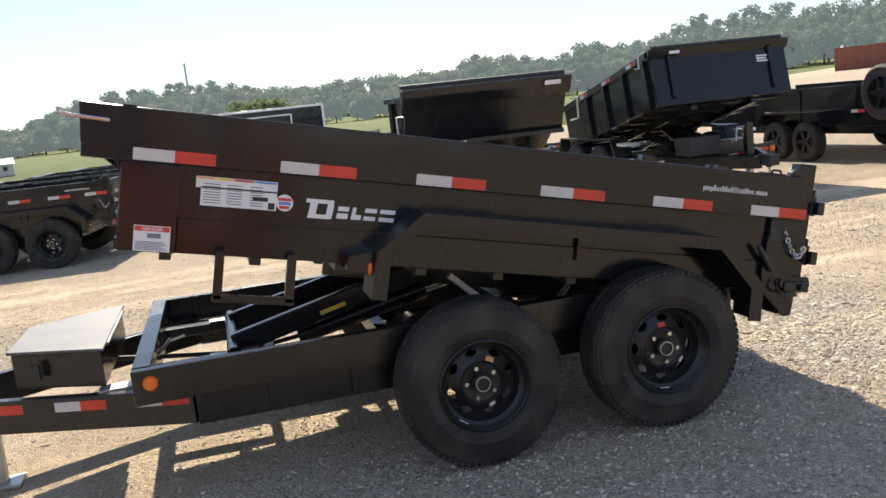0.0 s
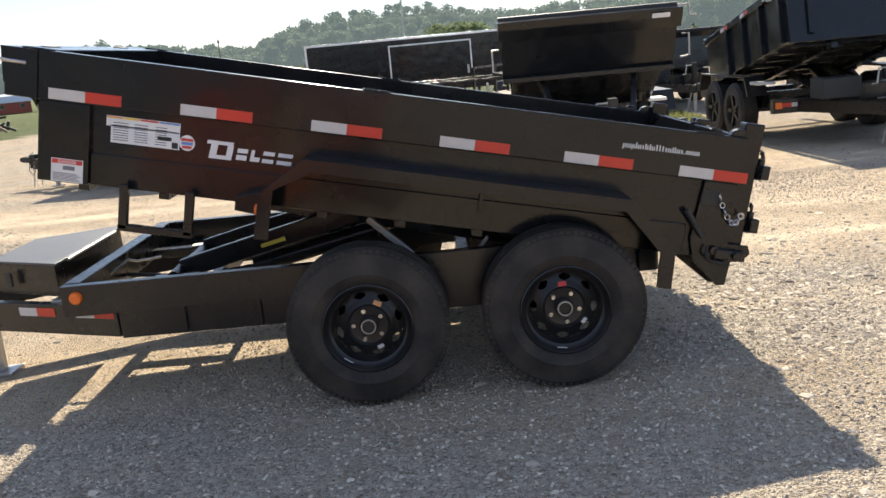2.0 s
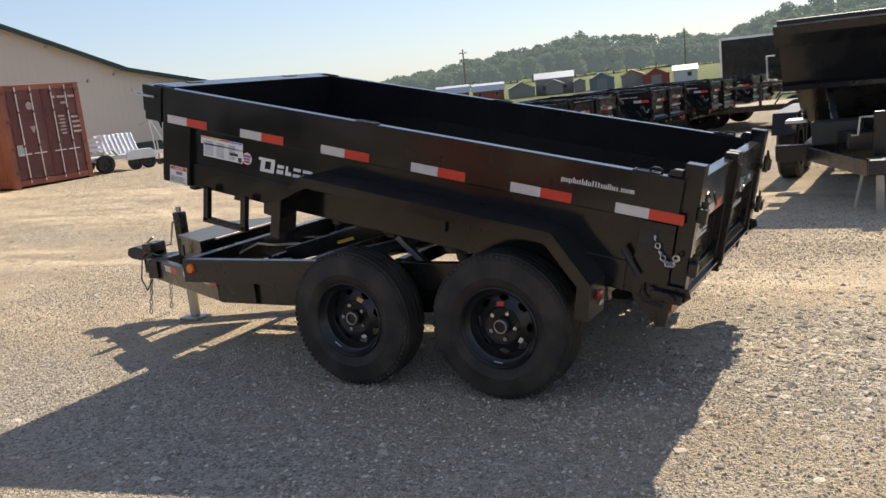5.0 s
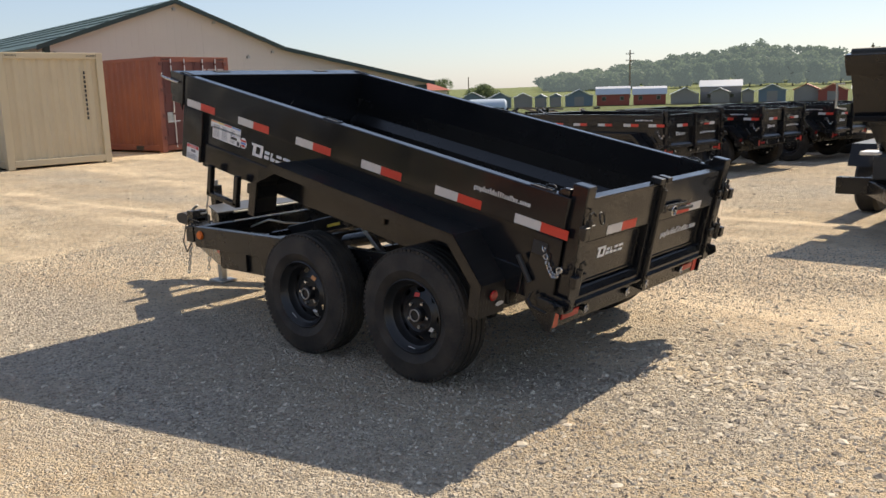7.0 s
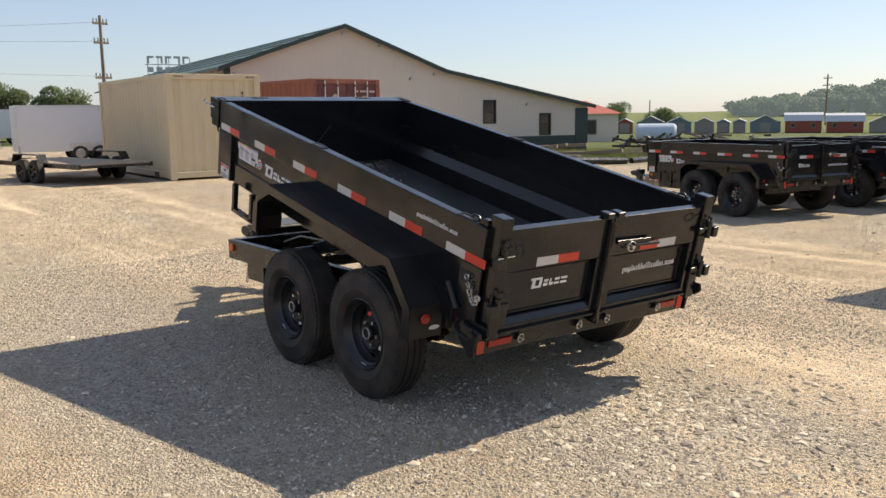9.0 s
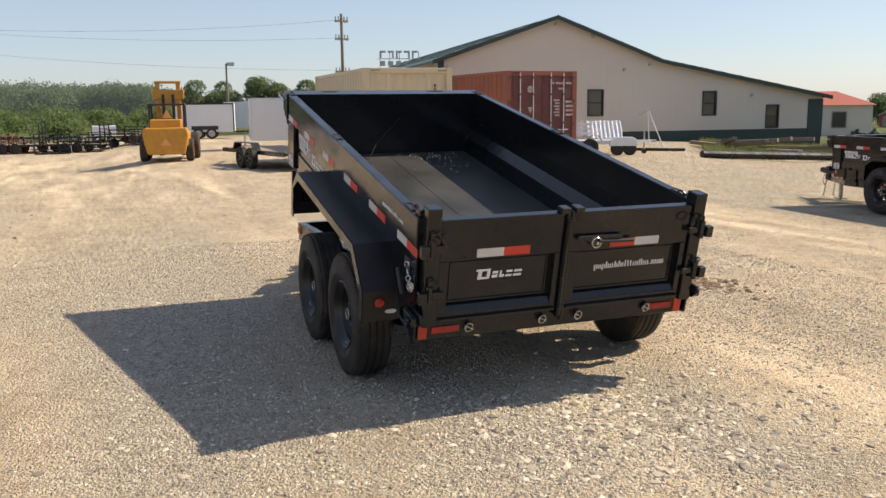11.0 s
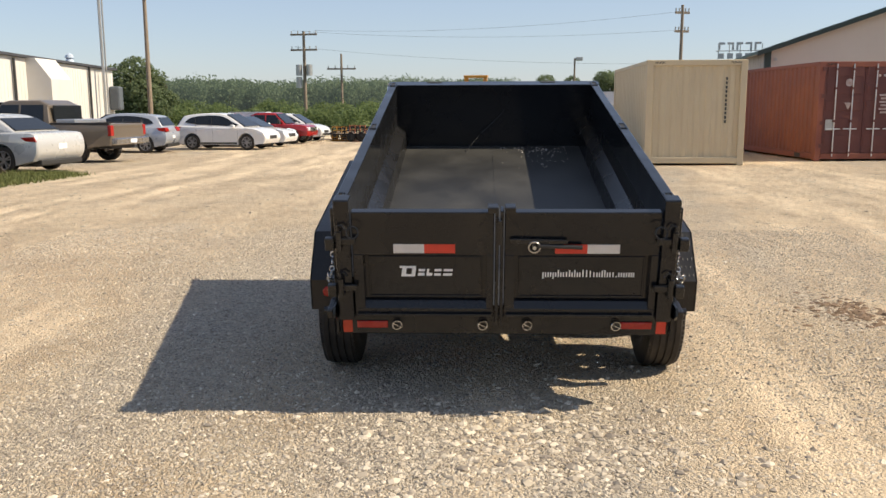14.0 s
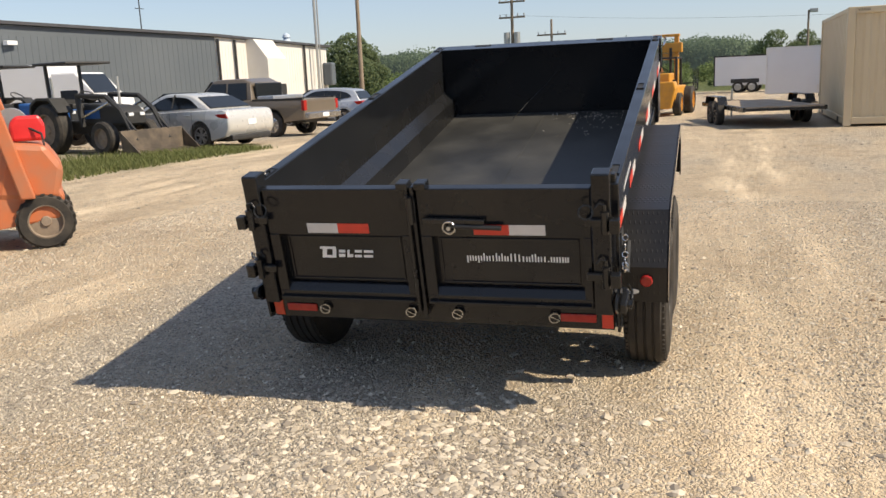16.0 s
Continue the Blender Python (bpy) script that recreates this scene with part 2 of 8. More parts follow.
def ground_material():
    """Crushed limestone over tan dirt, with wheel tracks, grey stone drifts and green verges."""
    m, n, l, p = mat_nodes("gravel_and_dirt")
    tc = n.new("ShaderNodeTexCoord")
    pos = tc.outputs["Object"]

    def noise_at(scale, detail=4, vec=None, rough=0.5):
        k = n.new("ShaderNodeTexNoise")
        k.inputs["Scale"].default_value, k.inputs["Detail"].default_value, k.inputs["Roughness"].default_value = scale, detail, rough
        l.new(vec or pos, k.inputs["Vector"])
        return k.outputs["Fac"]

    def span(v, lo, hi, a=0.0, b=1.0):
        k = n.new("ShaderNodeMapRange")
        k.inputs[1].default_value, k.inputs[2].default_value, k.inputs[3].default_value, k.inputs[4].default_value = lo, hi, a, b
        l.new(v, k.inputs[0])
        return k.outputs[0]

    def math(op, a, b=None, clamp=False):
        k = n.new("ShaderNodeMath")
        k.operation, k.use_clamp = op, clamp
        for i, v in enumerate((a, b)):
            if v is None:
                continue
            if isinstance(v, (int, float)):
                k.inputs[i].default_value = v
            else:
                l.new(v, k.inputs[i])
        return k.outputs[0]

    def mix(f, a, b):
        k = n.new("ShaderNodeMix")
        k.data_type = "RGBA"
        if isinstance(f, (int, float)):
            k.inputs["Factor"].default_value = f
        else:
            l.new(f, k.inputs["Factor"])
        for s, v in (("A", a), ("B", b)):
            if isinstance(v, tuple):
                k.inputs[s].default_value = (*v, 1)
            else:
                l.new(v, k.inputs[s])
        return k.outputs["Result"]

    stretch = n.new("ShaderNodeMapping")
    stretch.inputs["Scale"].default_value = (0.12, 0.9, 1)
    stretch.inputs["Rotation"].default_value = (0, 0, radians(-18))
    l.new(pos, stretch.inputs["Vector"])
    tracks = span(noise_at(1.0, 3, stretch.outputs["Vector"]), 0.42, 0.62)
    broad = span(noise_at(0.3, 6, rough=0.6), 0.30, 0.62)
    clods = span(noise_at(1.6, 6, rough=0.65), 0.35, 0.68)
    jag = n.new("ShaderNodeTexNoise")  # ragged edges for the chips
    jag.inputs["Scale"].default_value, jag.inputs["Detail"].default_value = 55.0, 3
    l.new(pos, jag.inputs["Vector"])
    push = n.new("ShaderNodeVectorMath")
    push.operation = "MULTIPLY_ADD"
    l.new(jag.outputs["Color"], push.inputs[0])
    push.inputs[1].default_value = (0.022, 0.022, 0.022)
    l.new(pos, push.inputs[2])
    stones = []
    for scale in (58.0, 125.0):
        v = n.new("ShaderNodeTexVoronoi")
        v.inputs["Scale"].default_value = scale
        v.inputs["Randomness"].default_value = 1.0
        l.new(push.outputs[0], v.inputs["Vector"])
        stones.append(v)
    sep = n.new("ShaderNodeSeparateColor")
    l.new(stones[0].outputs["Color"], sep.inputs["Color"])
    sep2 = n.new("ShaderNodeSeparateColor")
    l.new(stones[1].outputs["Color"], sep2.inputs["Color"])
    grey = mix(sep.outputs[0], (0.25, 0.205, 0.15), (0.88, 0.77, 0.61))
    grey = mix(span(sep2.outputs[0], 0.55, 0.95), grey, (0.72, 0.67, 0.59))
    dirt = mix(clods, (0.63, 0.47, 0.295), (0.84, 0.685, 0.475))
    dirt = mix(span(sep.outputs[1], 0.0, 0.45, 0.5, 0.0), dirt, (0.36, 0.275, 0.19))
    dirt = mix(span(sep.outputs[2], 0.7, 1.0, 0.0, 0.55), dirt, (0.80, 0.72, 0.60))
    dirt = mix(span(sep2.outputs[1], 0.62, 1.0, 0, 0.6), dirt, (0.68, 0.60, 0.48))
    gx = n.new("ShaderNodeSeparateXYZ")
    l.new(pos, gx.inputs[0])
    lane = None
    wob = math("MULTIPLY", math("SUBTRACT", noise_at(0.5, 4), 0.5), 1.6)
    # bare wheel lanes: along the yard to the south and past the rear to the east
    for slope, at_y, half in ((0.05, -5.2, 0.55), (0.05, -7.2, 0.6), (-0.15, 4.3, 0.6), (-0.15, 6.4, 0.5), (-0.04, 2.35, 0.2), (0.0, 0.7, 0.08)):
        off = math("ABSOLUTE", math("ADD", math("SUBTRACT", gx.outputs["Y"], math("MULTIPLY", gx.outputs["X"], slope)), math("SUBTRACT", wob, at_y)))
        one = span(off, half, half + 0.7, 1.0, 0.0)
        lane = one if lane is None else math("MAXIMUM", lane, one)
    def patch(cx, cy, rx, ry, edge=0.45):
        """A ragged oval of the yard."""
        dx = math("MULTIPLY", math("SUBTRACT", gx.outputs["X"], cx), 1 / rx)
        dy = math("MULTIPLY", math("SUBTRACT", gx.outputs["Y"], cy), 1 / ry)
        rr = math("SQRT", math("ADD", math("MULTIPLY", dx, dx), math("MULTIPLY", dy, dy)))
        return span(math("ADD", rr, math("MULTIPLY", wob, 0.45)), 1.0 - edge, 1.0 + edge, 1.0, 0.0)

    # bare sandy places round the parking spot, and a drift of coarse grey stone behind it
    sandy = None
    for spot in ((0.9, -2.9, 2.6, 1.1), (0.2, 2.55, 1.5, 0.55), (2.3, 2.35, 1.5, 0.45), (-6.0, -6.0, 5.0, 2.0), (3.4, -0.2, 0.9, 1.5), (-1.5, 4.6, 3.0, 0.8), (-22.0, -3.0, 15.0, 6.0)):
        one = patch(*spot)
        sandy = one if sandy is None else math("MAXIMUM", sandy, one)
    stony = math("MAXIMUM", patch(1.75, 0.85, 0.9, 0.75), patch(-1.2, -0.9, 2.6, 0.8))
    share = math("ADD", math("MULTIPLY", broad, 0.8), math("MULTIPLY", tracks, 0.45))
    share = math("ADD", math("ADD", share, math("MULTIPLY", lane, 0.7)), math("MULTIPLY", sandy, 0.8))
    share = math("MULTIPLY", math("SUBTRACT", share, math("MULTIPLY", stony, 0.7)), 1.0, True)
    lane = math("MAXIMUM", lane, sandy)
    base = mix(share, grey, dirt)
    patchy = span(noise_at(1.7, 6, stretch.outputs["Vector"], rough=0.7), 0.40, 0.62)
    base = mix(math("MULTIPLY", math("MULTIPLY", lane, patchy), 0.6), base, (0.84, 0.67, 0.455))
    base = mix(span(noise_at(0.9, 5), 0.52, 0.78, 0, 0.22), base, (0.30, 0.23, 0.16))
    base = mix(span(noise_at(7.0, 5, rough=0.7), 0.48, 0.72, 0, 0.42), base, (0.32, 0.25, 0.18))
    # verges and fields
    xyz = n.new("ShaderNodeSeparateXYZ")
    l.new(pos, xyz.inputs[0])
    ragged = math("MULTIPLY", math("SUBTRACT", noise_at(0.35, 5), 0.5), 9.0)
    X, Y = xyz.outputs["X"], xyz.outputs["Y"]
    east = math("MULTIPLY", math("MAXIMUM", math("SUBTRACT", X, 6.0), 0.0), -1.1)
    far_field = span(math("ADD", math("ADD", math("ADD", Y, east), math("MULTIPLY", X, 0.12)), ragged), 31, 34)
    by_shop = math("MULTIPLY", span(math("ADD", math("ADD", Y, math("MULTIPLY", X, 0.74)), math("MULTIPLY", ragged, 0.3)), 3.2, 4.4), span(math("ADD", X, ragged), -17.0, -18.6))
    west = span(math("ADD", X, ragged), -47, -51)
    south = math("MULTIPLY", span(math("ADD", Y, math("MULTIPLY", ragged, 0.25)), -8.1, -9.0), math("MULTIPLY", span(X, -15.5, -14.5), span(X, -6.0, -7.5)))
    green = math("MAXIMUM", math("MAXIMUM", far_field, by_shop), math("MAXIMUM", west, math("MULTIPLY", south, 0.45)))
    lawn = mix(span(noise_at(2.5, 6), 0.3, 0.7), (0.09, 0.125, 0.035), (0.19, 0.205, 0.085))
    grain = noise_at(95.0, 6, rough=0.8)
    base = mix(span(grain, 0.58, 0.76, 0, 0.5), base, (0.19, 0.145, 0.10))
    base = mix(span(grain, 0.47, 0.30, 0, 0.6), base, (0.90, 0.81, 0.67))
    base = mix(green, base, lawn)
    l.new(base, p.inputs["Base Color"])
    p.inputs["Roughness"].default_value = 0.92
    p.inputs["Specular IOR Level"].default_value = 0.2
    h = math("ADD", math("MULTIPLY", stones[0].outputs["Distance"], -1.0), math("MULTIPLY", stones[1].outputs["Distance"], -0.6))
    h = math("ADD", h, math("MULTIPLY", noise_at(30.0, 6, rough=0.7), 0.8))
    h = math("ADD", h, math("MULTIPLY", noise_at(9.0, 6, rough=0.7), 1.1))
    bn = n.new("ShaderNodeBump")
    bn.inputs["Strength"].default_value, bn.inputs["Distance"].default_value = 1.0, 0.03
    h = math("MULTIPLY", h, math("SUBTRACT", 1.2, math("MULTIPLY", math("MULTIPLY", lane, patchy), 0.8)))
    h = math("ADD", h, math("MULTIPLY", noise_at(2.2, 5), 1.5))
    l.new(h, bn.inputs["Height"])
    l.new(bn.outputs["Normal"], p.inputs["Normal"])
    return m


GROUND = ground_material()


def stone_material():
    m, n, l, p = mat_nodes("limestone_chips")
    g = n.new("ShaderNodeNewGeometry")
    ramp = n.new("ShaderNodeValToRGB")
    e = ramp.color_ramp.elements
    e[0].position, e[0].color = 0.0, (0.20, 0.172, 0.14, 1)
    e[1].position, e[1].color = 1.0, (0.66, 0.58, 0.46, 1)
    k = e.new(0.5)
    k.color = (0.46, 0.395, 0.305, 1)
    l.new(g.outputs["Random Per Island"], ramp.inputs[0])
    l.new(ramp.outputs[0], p.inputs["Base Color"])
    p.inputs["Roughness"].default_value = 0.9
    return m


STONE = stone_material()


def tread_plate():
    """Black painted plate with raised lozenges."""
    m = surface("black_tread_plate", (0.008, 0.008, 0.009), (0.04, 0.036, 0.032), rough=0.38, scale=4, fine=30, bump=0, spec=0.4)
    n, l, p = m.node_tree.nodes, m.node_tree.links, m.node_tree.nodes["Principled BSDF"]
    tc = n.new("ShaderNodeTexCoord")
    hs = []
    for sgn in (1, -1):
        mp = n.new("ShaderNodeMapping")
        mp.inputs["Rotation"].default_value = (0, 0, radians(45 * sgn))
        mp.inputs["Scale"].default_value = (26, 62, 26)
        l.new(tc.outputs["Object"], mp.inputs["Vector"])
        v = n.new("ShaderNodeTexVoronoi")
        v.inputs["Scale"].default_value, v.inputs["Randomness"].default_value = 1.0, 0.0
        l.new(mp.outputs[0], v.inputs["Vector"])
        k = n.new("ShaderNodeMapRange")
        k.inputs[1].default_value, k.inputs[2].default_value, k.inputs[3].default_value, k.inputs[4].default_value = 0.18, 0.34, 1, 0
        l.new(v.outputs["Distance"], k.inputs[0])
        hs.append(k.outputs[0])
    mx = n.new("ShaderNodeMath")
    mx.operation = "MAXIMUM"
    l.new(hs[0], mx.inputs[0]), l.new(hs[1], mx.inputs[1])
    bn = n.new("ShaderNodeBump")
    bn.inputs["Strength"].default_value, bn.inputs["Distance"].default_value = 0.35, 0.003
    l.new(mx.outputs[0], bn.inputs["Height"])
    l.new(bn.outputs["Normal"], p.inputs["Normal"])
    return m


TREAD_PLATE = tread_plate()

# ---- mesh helpers ----


def part(name, bm, material, parent=None, label="", at=None, smooth=False):
    """Link a bmesh as one mesh object. at: a matrix baked into the vertices."""
    if at is not None:
        bm.transform(at)
    bmesh.ops.recalc_face_normals(bm, faces=bm.faces)
    me = bpy.data.meshes.new(name)
    bm.to_mesh(me)
    bm.free()
    for mt in material if isinstance(material, (list, tuple)) else (material,):
        me.materials.append(mt)
    if smooth:
        me.shade_smooth()
        me.set_sharp_from_angle(angle=radians(38))
    ob = new(name, me)
    ob.parent = parent
    if label:
        ob["label"] = label
    return ob


def thing(name, label, category, group="", at=None, kind=""):
    ob = new(name)
    ob.empty_display_size = 0.2
    if at is not None:
        ob.matrix_basis = at
    return tagged(ob, label, category, group, kind)


def single(name, bm, material, label, category, group="", kind="", at=None, smooth=False):
    return tagged(part(name, bm, material, at=at, smooth=smooth), label, category, group, kind)


def shared(name, ob, parent, m):
    """Another part on the same mesh."""
    k = new(name, ob.data)
    k.parent = parent
    k.matrix_basis = m
    return k


def box(x0, x1, y0, y1, z0, z1, bev=0.0, bm=None):
    own = bmesh.new()
    v = [own.verts.new(c) for c in ((x0, y0, z0), (x1, y0, z0), (x1, y1, z0), (x0, y1, z0), (x0, y0, z1), (x1, y0, z1), (x1, y1, z1), (x0, y1, z1))]
    for f in ((3, 2, 1, 0), (4, 5, 6, 7), (0, 1, 5, 4), (1, 2, 6, 5), (2, 3, 7, 6), (3, 0, 4, 7)):
        own.faces.new([v[i] for i in f])
    if bev:
        bmesh.ops.bevel(own, geom=own.edges[:], offset=bev, segments=2, affect="EDGES", profile=0.5)
    return merge(bm, own)


def merge(bm, own):
    if bm is None:
        return own
    me = bpy.data.meshes.new("tmp")
    own.to_mesh(me)
    own.free()
    bm.from_mesh(me)
    bpy.data.meshes.remove(me)
    return bm


def prism(points, a, b, axis="y", bev=0.0, bm=None):
    """A flat outline pushed from a to b along an axis. Outline in (x, z) for y, (y, z) for x, (x, y) for z."""
    own = bmesh.new()
    put = {"y": lambda p, d: (p[0], d, p[1]), "x": lambda p, d: (d, p[0], p[1]), "z": lambda p, d: (p[0], p[1], d)}[axis]
    lo = [own.verts.new(put(p, a)) for p in points]
    hi = [own.verts.new(put(p, b)) for p in points]
    own.faces.new(lo)
    own.faces.new(hi[::-1])
    k = len(points)
    for i in range(k):
        own.faces.new((lo[i], hi[i], hi[(i + 1) % k], lo[(i + 1) % k]))
    if bev:
        bmesh.ops.bevel(own, geom=own.edges[:], offset=bev, segments=2, affect="EDGES", profile=0.5)
    return merge(bm, own)


def rod(p, q, r, n=10, bm=None, r2=None):
    own = bmesh.new()
    p, q = Vector(p), Vector(q)
    bmesh.ops.create_cone(own, cap_ends=True, segments=n, radius1=r, radius2=r if r2 is None else r2, depth=(q - p).length)
    turn = (q - p).to_track_quat("Z", "Y").to_matrix().to_4x4()
    own.transform(Matrix.Translation((p + q) / 2) @ turn)
    return merge(bm, own)


def bar(p, q, w, h, bev=0.0, bm=None):
    """A beam of section w (level) by h (upright) from p to q."""
    p, q = Vector(p), Vector(q)
    d = (q - p).length
    own = box(-w / 2, w / 2, -h / 2, h / 2, 0, d, bev)
    z = (q - p).normalized()
    x = z.cross(Vector((0, 0, 1)))
    x = x.normalized() if x.length > 1e-4 else Vector((1, 0, 0))
    y = z.cross(x)
    own.transform(Matrix.Translation(p) @ Matrix((x, y, z)).transposed().to_4x4())
    return merge(bm, own)


def ring(major, minor, n=20, k=8, bm=None, at=None):
    own = bmesh.new()
    vs = []
    for i in range(n):
        a = 2 * math.pi * i / n
        row = []
        for j in range(k):
            b = 2 * math.pi * j / k
            r = major + minor * math.cos(b)
            row.append(own.verts.new((r * math.cos(a), r * math.sin(a), minor * math.sin(b))))
        vs.append(row)
    for i in range(n):
        for j in range(k):
            own.faces.new((vs[i][j], vs[(i + 1) % n][j], vs[(i + 1) % n][(j + 1) % k], vs[i][(j + 1) % k]))
    if at is not None:
        own.transform(at)
    return merge(bm, own)


def lathe(profile, n=40, bm=None, at=None):
    """Turn a profile of (radius, height) round z."""
    own = bmesh.new()
    rows = [[own.verts.new((r * math.cos(2 * math.pi * i / n), r * math.sin(2 * math.pi * i / n), z)) for i in range(n)] for r, z in profile]
    for a, b in zip(rows, rows[1:]):
        for i in range(n):
            own.faces.new((a[i], a[(i + 1) % n], b[(i + 1) % n], b[i]))
    bmesh.ops.remove_doubles(own, verts=own.verts, dist=1e-5)
    if at is not None:
        own.transform(at)
    return merge(bm, own)


def tube(points, r, n=8, bm=None):
    own = bmesh.new()
    pts = [Vector(p) for p in points]
    prev = None
    for i, p in enumerate(pts):
        d = (pts[min(i + 1, len(pts) - 1)] - pts[max(i - 1, 0)]).normalized()
        s = d.cross(Vector((0.13, 0.31, 0.94))).normalized()
        t = d.cross(s)
        row = [own.verts.new(p + (s * math.cos(2 * math.pi * k / n) + t * math.sin(2 * math.pi * k / n)) * r) for k in range(n)]
        if prev:
            for k in range(n):
                own.faces.new((prev[k], prev[(k + 1) % n], row[(k + 1) % n], row[k]))
        else:
            own.faces.new(row[::-1])
        prev = row
    own.faces.new(prev)
    return merge(bm, own)


def chain(p, q, sag, link=0.035, r=0.004, bm=None):
    """A hanging chain of oval links."""
    own = bmesh.new()
    p, q = Vector(p), Vector(q)
    count = max(3, int(((q - p).length + sag * 1.2) / (link * 0.8)))
    at = lambda t: p.lerp(q, t) - Vector((0, 0, sag * 4 * t * (1 - t)))  # noqa: E731
    for i in range(count):
        a, b = at(i / count), at((i + 1) / count)
        turn = (b - a).to_track_quat("X", "Z").to_matrix().to_4x4() @ pose(0, 0, 0, 90 * (i % 2))
        ring(0.011, r, 10, 5, own, Matrix.Translation((a + b) / 2) @ turn @ Matrix.Diagonal((link / 0.026, 1, 1, 1)))
    return merge(bm, own)


def text_mesh(body, size, at):
    """Flat lettering in the built-in font as a bmesh, in the plane of at's x and y."""
    cu = bpy.data.curves.new("lettering", "FONT")
    cu.body, cu.size, cu.offset = body, size, size * 0.012
    ob = new("lettering", cu)
    me = bpy.data.meshes.new_from_object(ob.evaluated_get(bpy.context.evaluated_depsgraph_get()))
    bm = bmesh.new()
    bm.from_mesh(me)
    bm.transform(at)
    bpy.data.objects.remove(ob)
    bpy.data.curves.remove(cu)
    bpy.data.meshes.remove(me)
    return bm


def plates(rects, t, at, bm=None):
    """Thin flat pieces (x0, x1, y0, y1), t thick, in the plane of at's x and y."""
    own = bmesh.new()
    for x0, x1, y0, y1 in rects:
        box(x0, x1, y0, y1, 0, t, 0, own)
    own.transform(at)
    return merge(bm, own)

# ---- the dump trailer ----
WIDE = 1.675  # over the bed rails


def both(make):
    """The same piece for the near side (s = 1) and mirrored for the far side."""
    for s in (1, -1):
        make(lambda y, s=s: y if s > 0 else WIDE - y, s)


def ybox(Y, x0, x1, y0, y1, z0, z1, bev=0.0, bm=None):
    a, b = sorted((Y(y0), Y(y1)))
    return box(x0, x1, a, b, z0, z1, bev, bm)


def yprism(Y, pts, y0, y1, bev=0.0, bm=None):
    a, b = sorted((Y(y0), Y(y1)))
    return prism(pts, a, b, "y", bev, bm)


def word_bars(widths, heights, gap, h, t, at):
    """A line of upright bars standing for a word."""
    rects, x = [], 0.0
    for w, k in zip(widths, heights):
        lo_z, hi_z = (-0.25 * h if k < 0 else 0.0), h * abs(k)
        n = 3 if w > 1.4 * max(widths[:3]) else 2 if w > 0.7 * max(widths[:3]) else 1
        stroke = min(w, 0.34 * max(widths[:3]))
        for j in range(n):
            xs = x + (w - stroke) * (j / (n - 1) if n > 1 else 0.5)
            rects.append((xs, xs + stroke, lo_z if j == 0 else 0.0, hi_z if j == 0 else min(hi_z, 0.66 * h)))
        x += w + gap
    return plates(rects, t, at)


# letter-like rhythm of the dealer's lettering: bars only
RHYTHM = (-0.66, 0.66, -0.66, 1, 0.66, 0.72, 1, 1, 0.66, 1, 1, 0.9, 0.68, 0.66, 0.95, 1, 0.66, 0.68, 0.18, 0.66, 0.66, 0.66)
LETTER = (8, 8, 8, 3, 8, 5, 8, 3, 8, 5, 5, 5, 5, 8, 3, 3, 8, 5, 3, 8, 8, 12)


def url_bars(length, h, at):
    k = length / (sum(LETTER) + 2.6 * len(LETTER))
    return word_bars([w * k for w in LETTER], RHYTHM, 2.6 * k, h, 0.0015, at)


def logo_shapes(length, h, at):
    """The maker's mark as plain slanted blocks: a big one and four small ones."""
    shapes, s = [], length
    for x0, x1, y0, y1 in ((0.0, 0.30, 0.80, 1.0), (0.05, 0.13, 0.0, 0.80), (0.13, 0.31, 0.0, 0.22), (0.24, 0.31, 0.22, 0.80),
                           (0.36, 0.48, 0.48, 0.72), (0.36, 0.48, 0.08, 0.36), (0.52, 0.63, 0.08, 0.34), (0.52, 0.56, 0.34, 0.72),
                           (0.66, 0.79, 0.5, 0.72), (0.66, 0.79, 0.08, 0.3), (0.83, 1.0, 0.5, 0.72), (0.83, 1.0, 0.08, 0.3)):
        own = box(x0 * s, x1 * s, y0 * h, y1 * h, 0, 0.0015, 0)
        for v in own.verts:
            v.co.x += 0.15 * v.co.y
        own.transform(at)
        shapes.append(own)
    return shapes


def tape_strip(parent, at, length=0.305, h=0.046, red_first=False):
    """White and red reflective strip, lying in the plane of at."""
    half = length / 2
    w0, r0 = (half, 0.0) if red_first else (0.0, half)
    a = part("white_tape", plates([(w0, w0 + half, -h, 0)], 0.0015, at), WHITE_TAPE, parent, "white reflective tape")
    part("red_tape", plates([(r0, r0 + half, -h, 0)], 0.0015, at), RED_TAPE, parent, "red reflective tape")
    return a


def side_plane(u, w, y, Y, s):
    """Plane on a side wall: x runs rearwards, y up, facing out."""
    m = Matrix(((1, 0, 0, u), (0, 0, -1, y), (0, 1, 0, w), (0, 0, 0, 1)))
    if s < 0:
        m = Matrix(((-1, 0, 0, u), (0, 0, 1, Y(y)), (0, 1, 0, w), (0, 0, 0, 1)))
    return m


def rear_plane(u, y, w):
    """Plane on the rear: x runs across, y up, facing rearwards."""
    return Matrix(((0, 0, 1, u), (1, 0, 0, y), (0, 1, 0, w), (0, 0, 0, 1)))


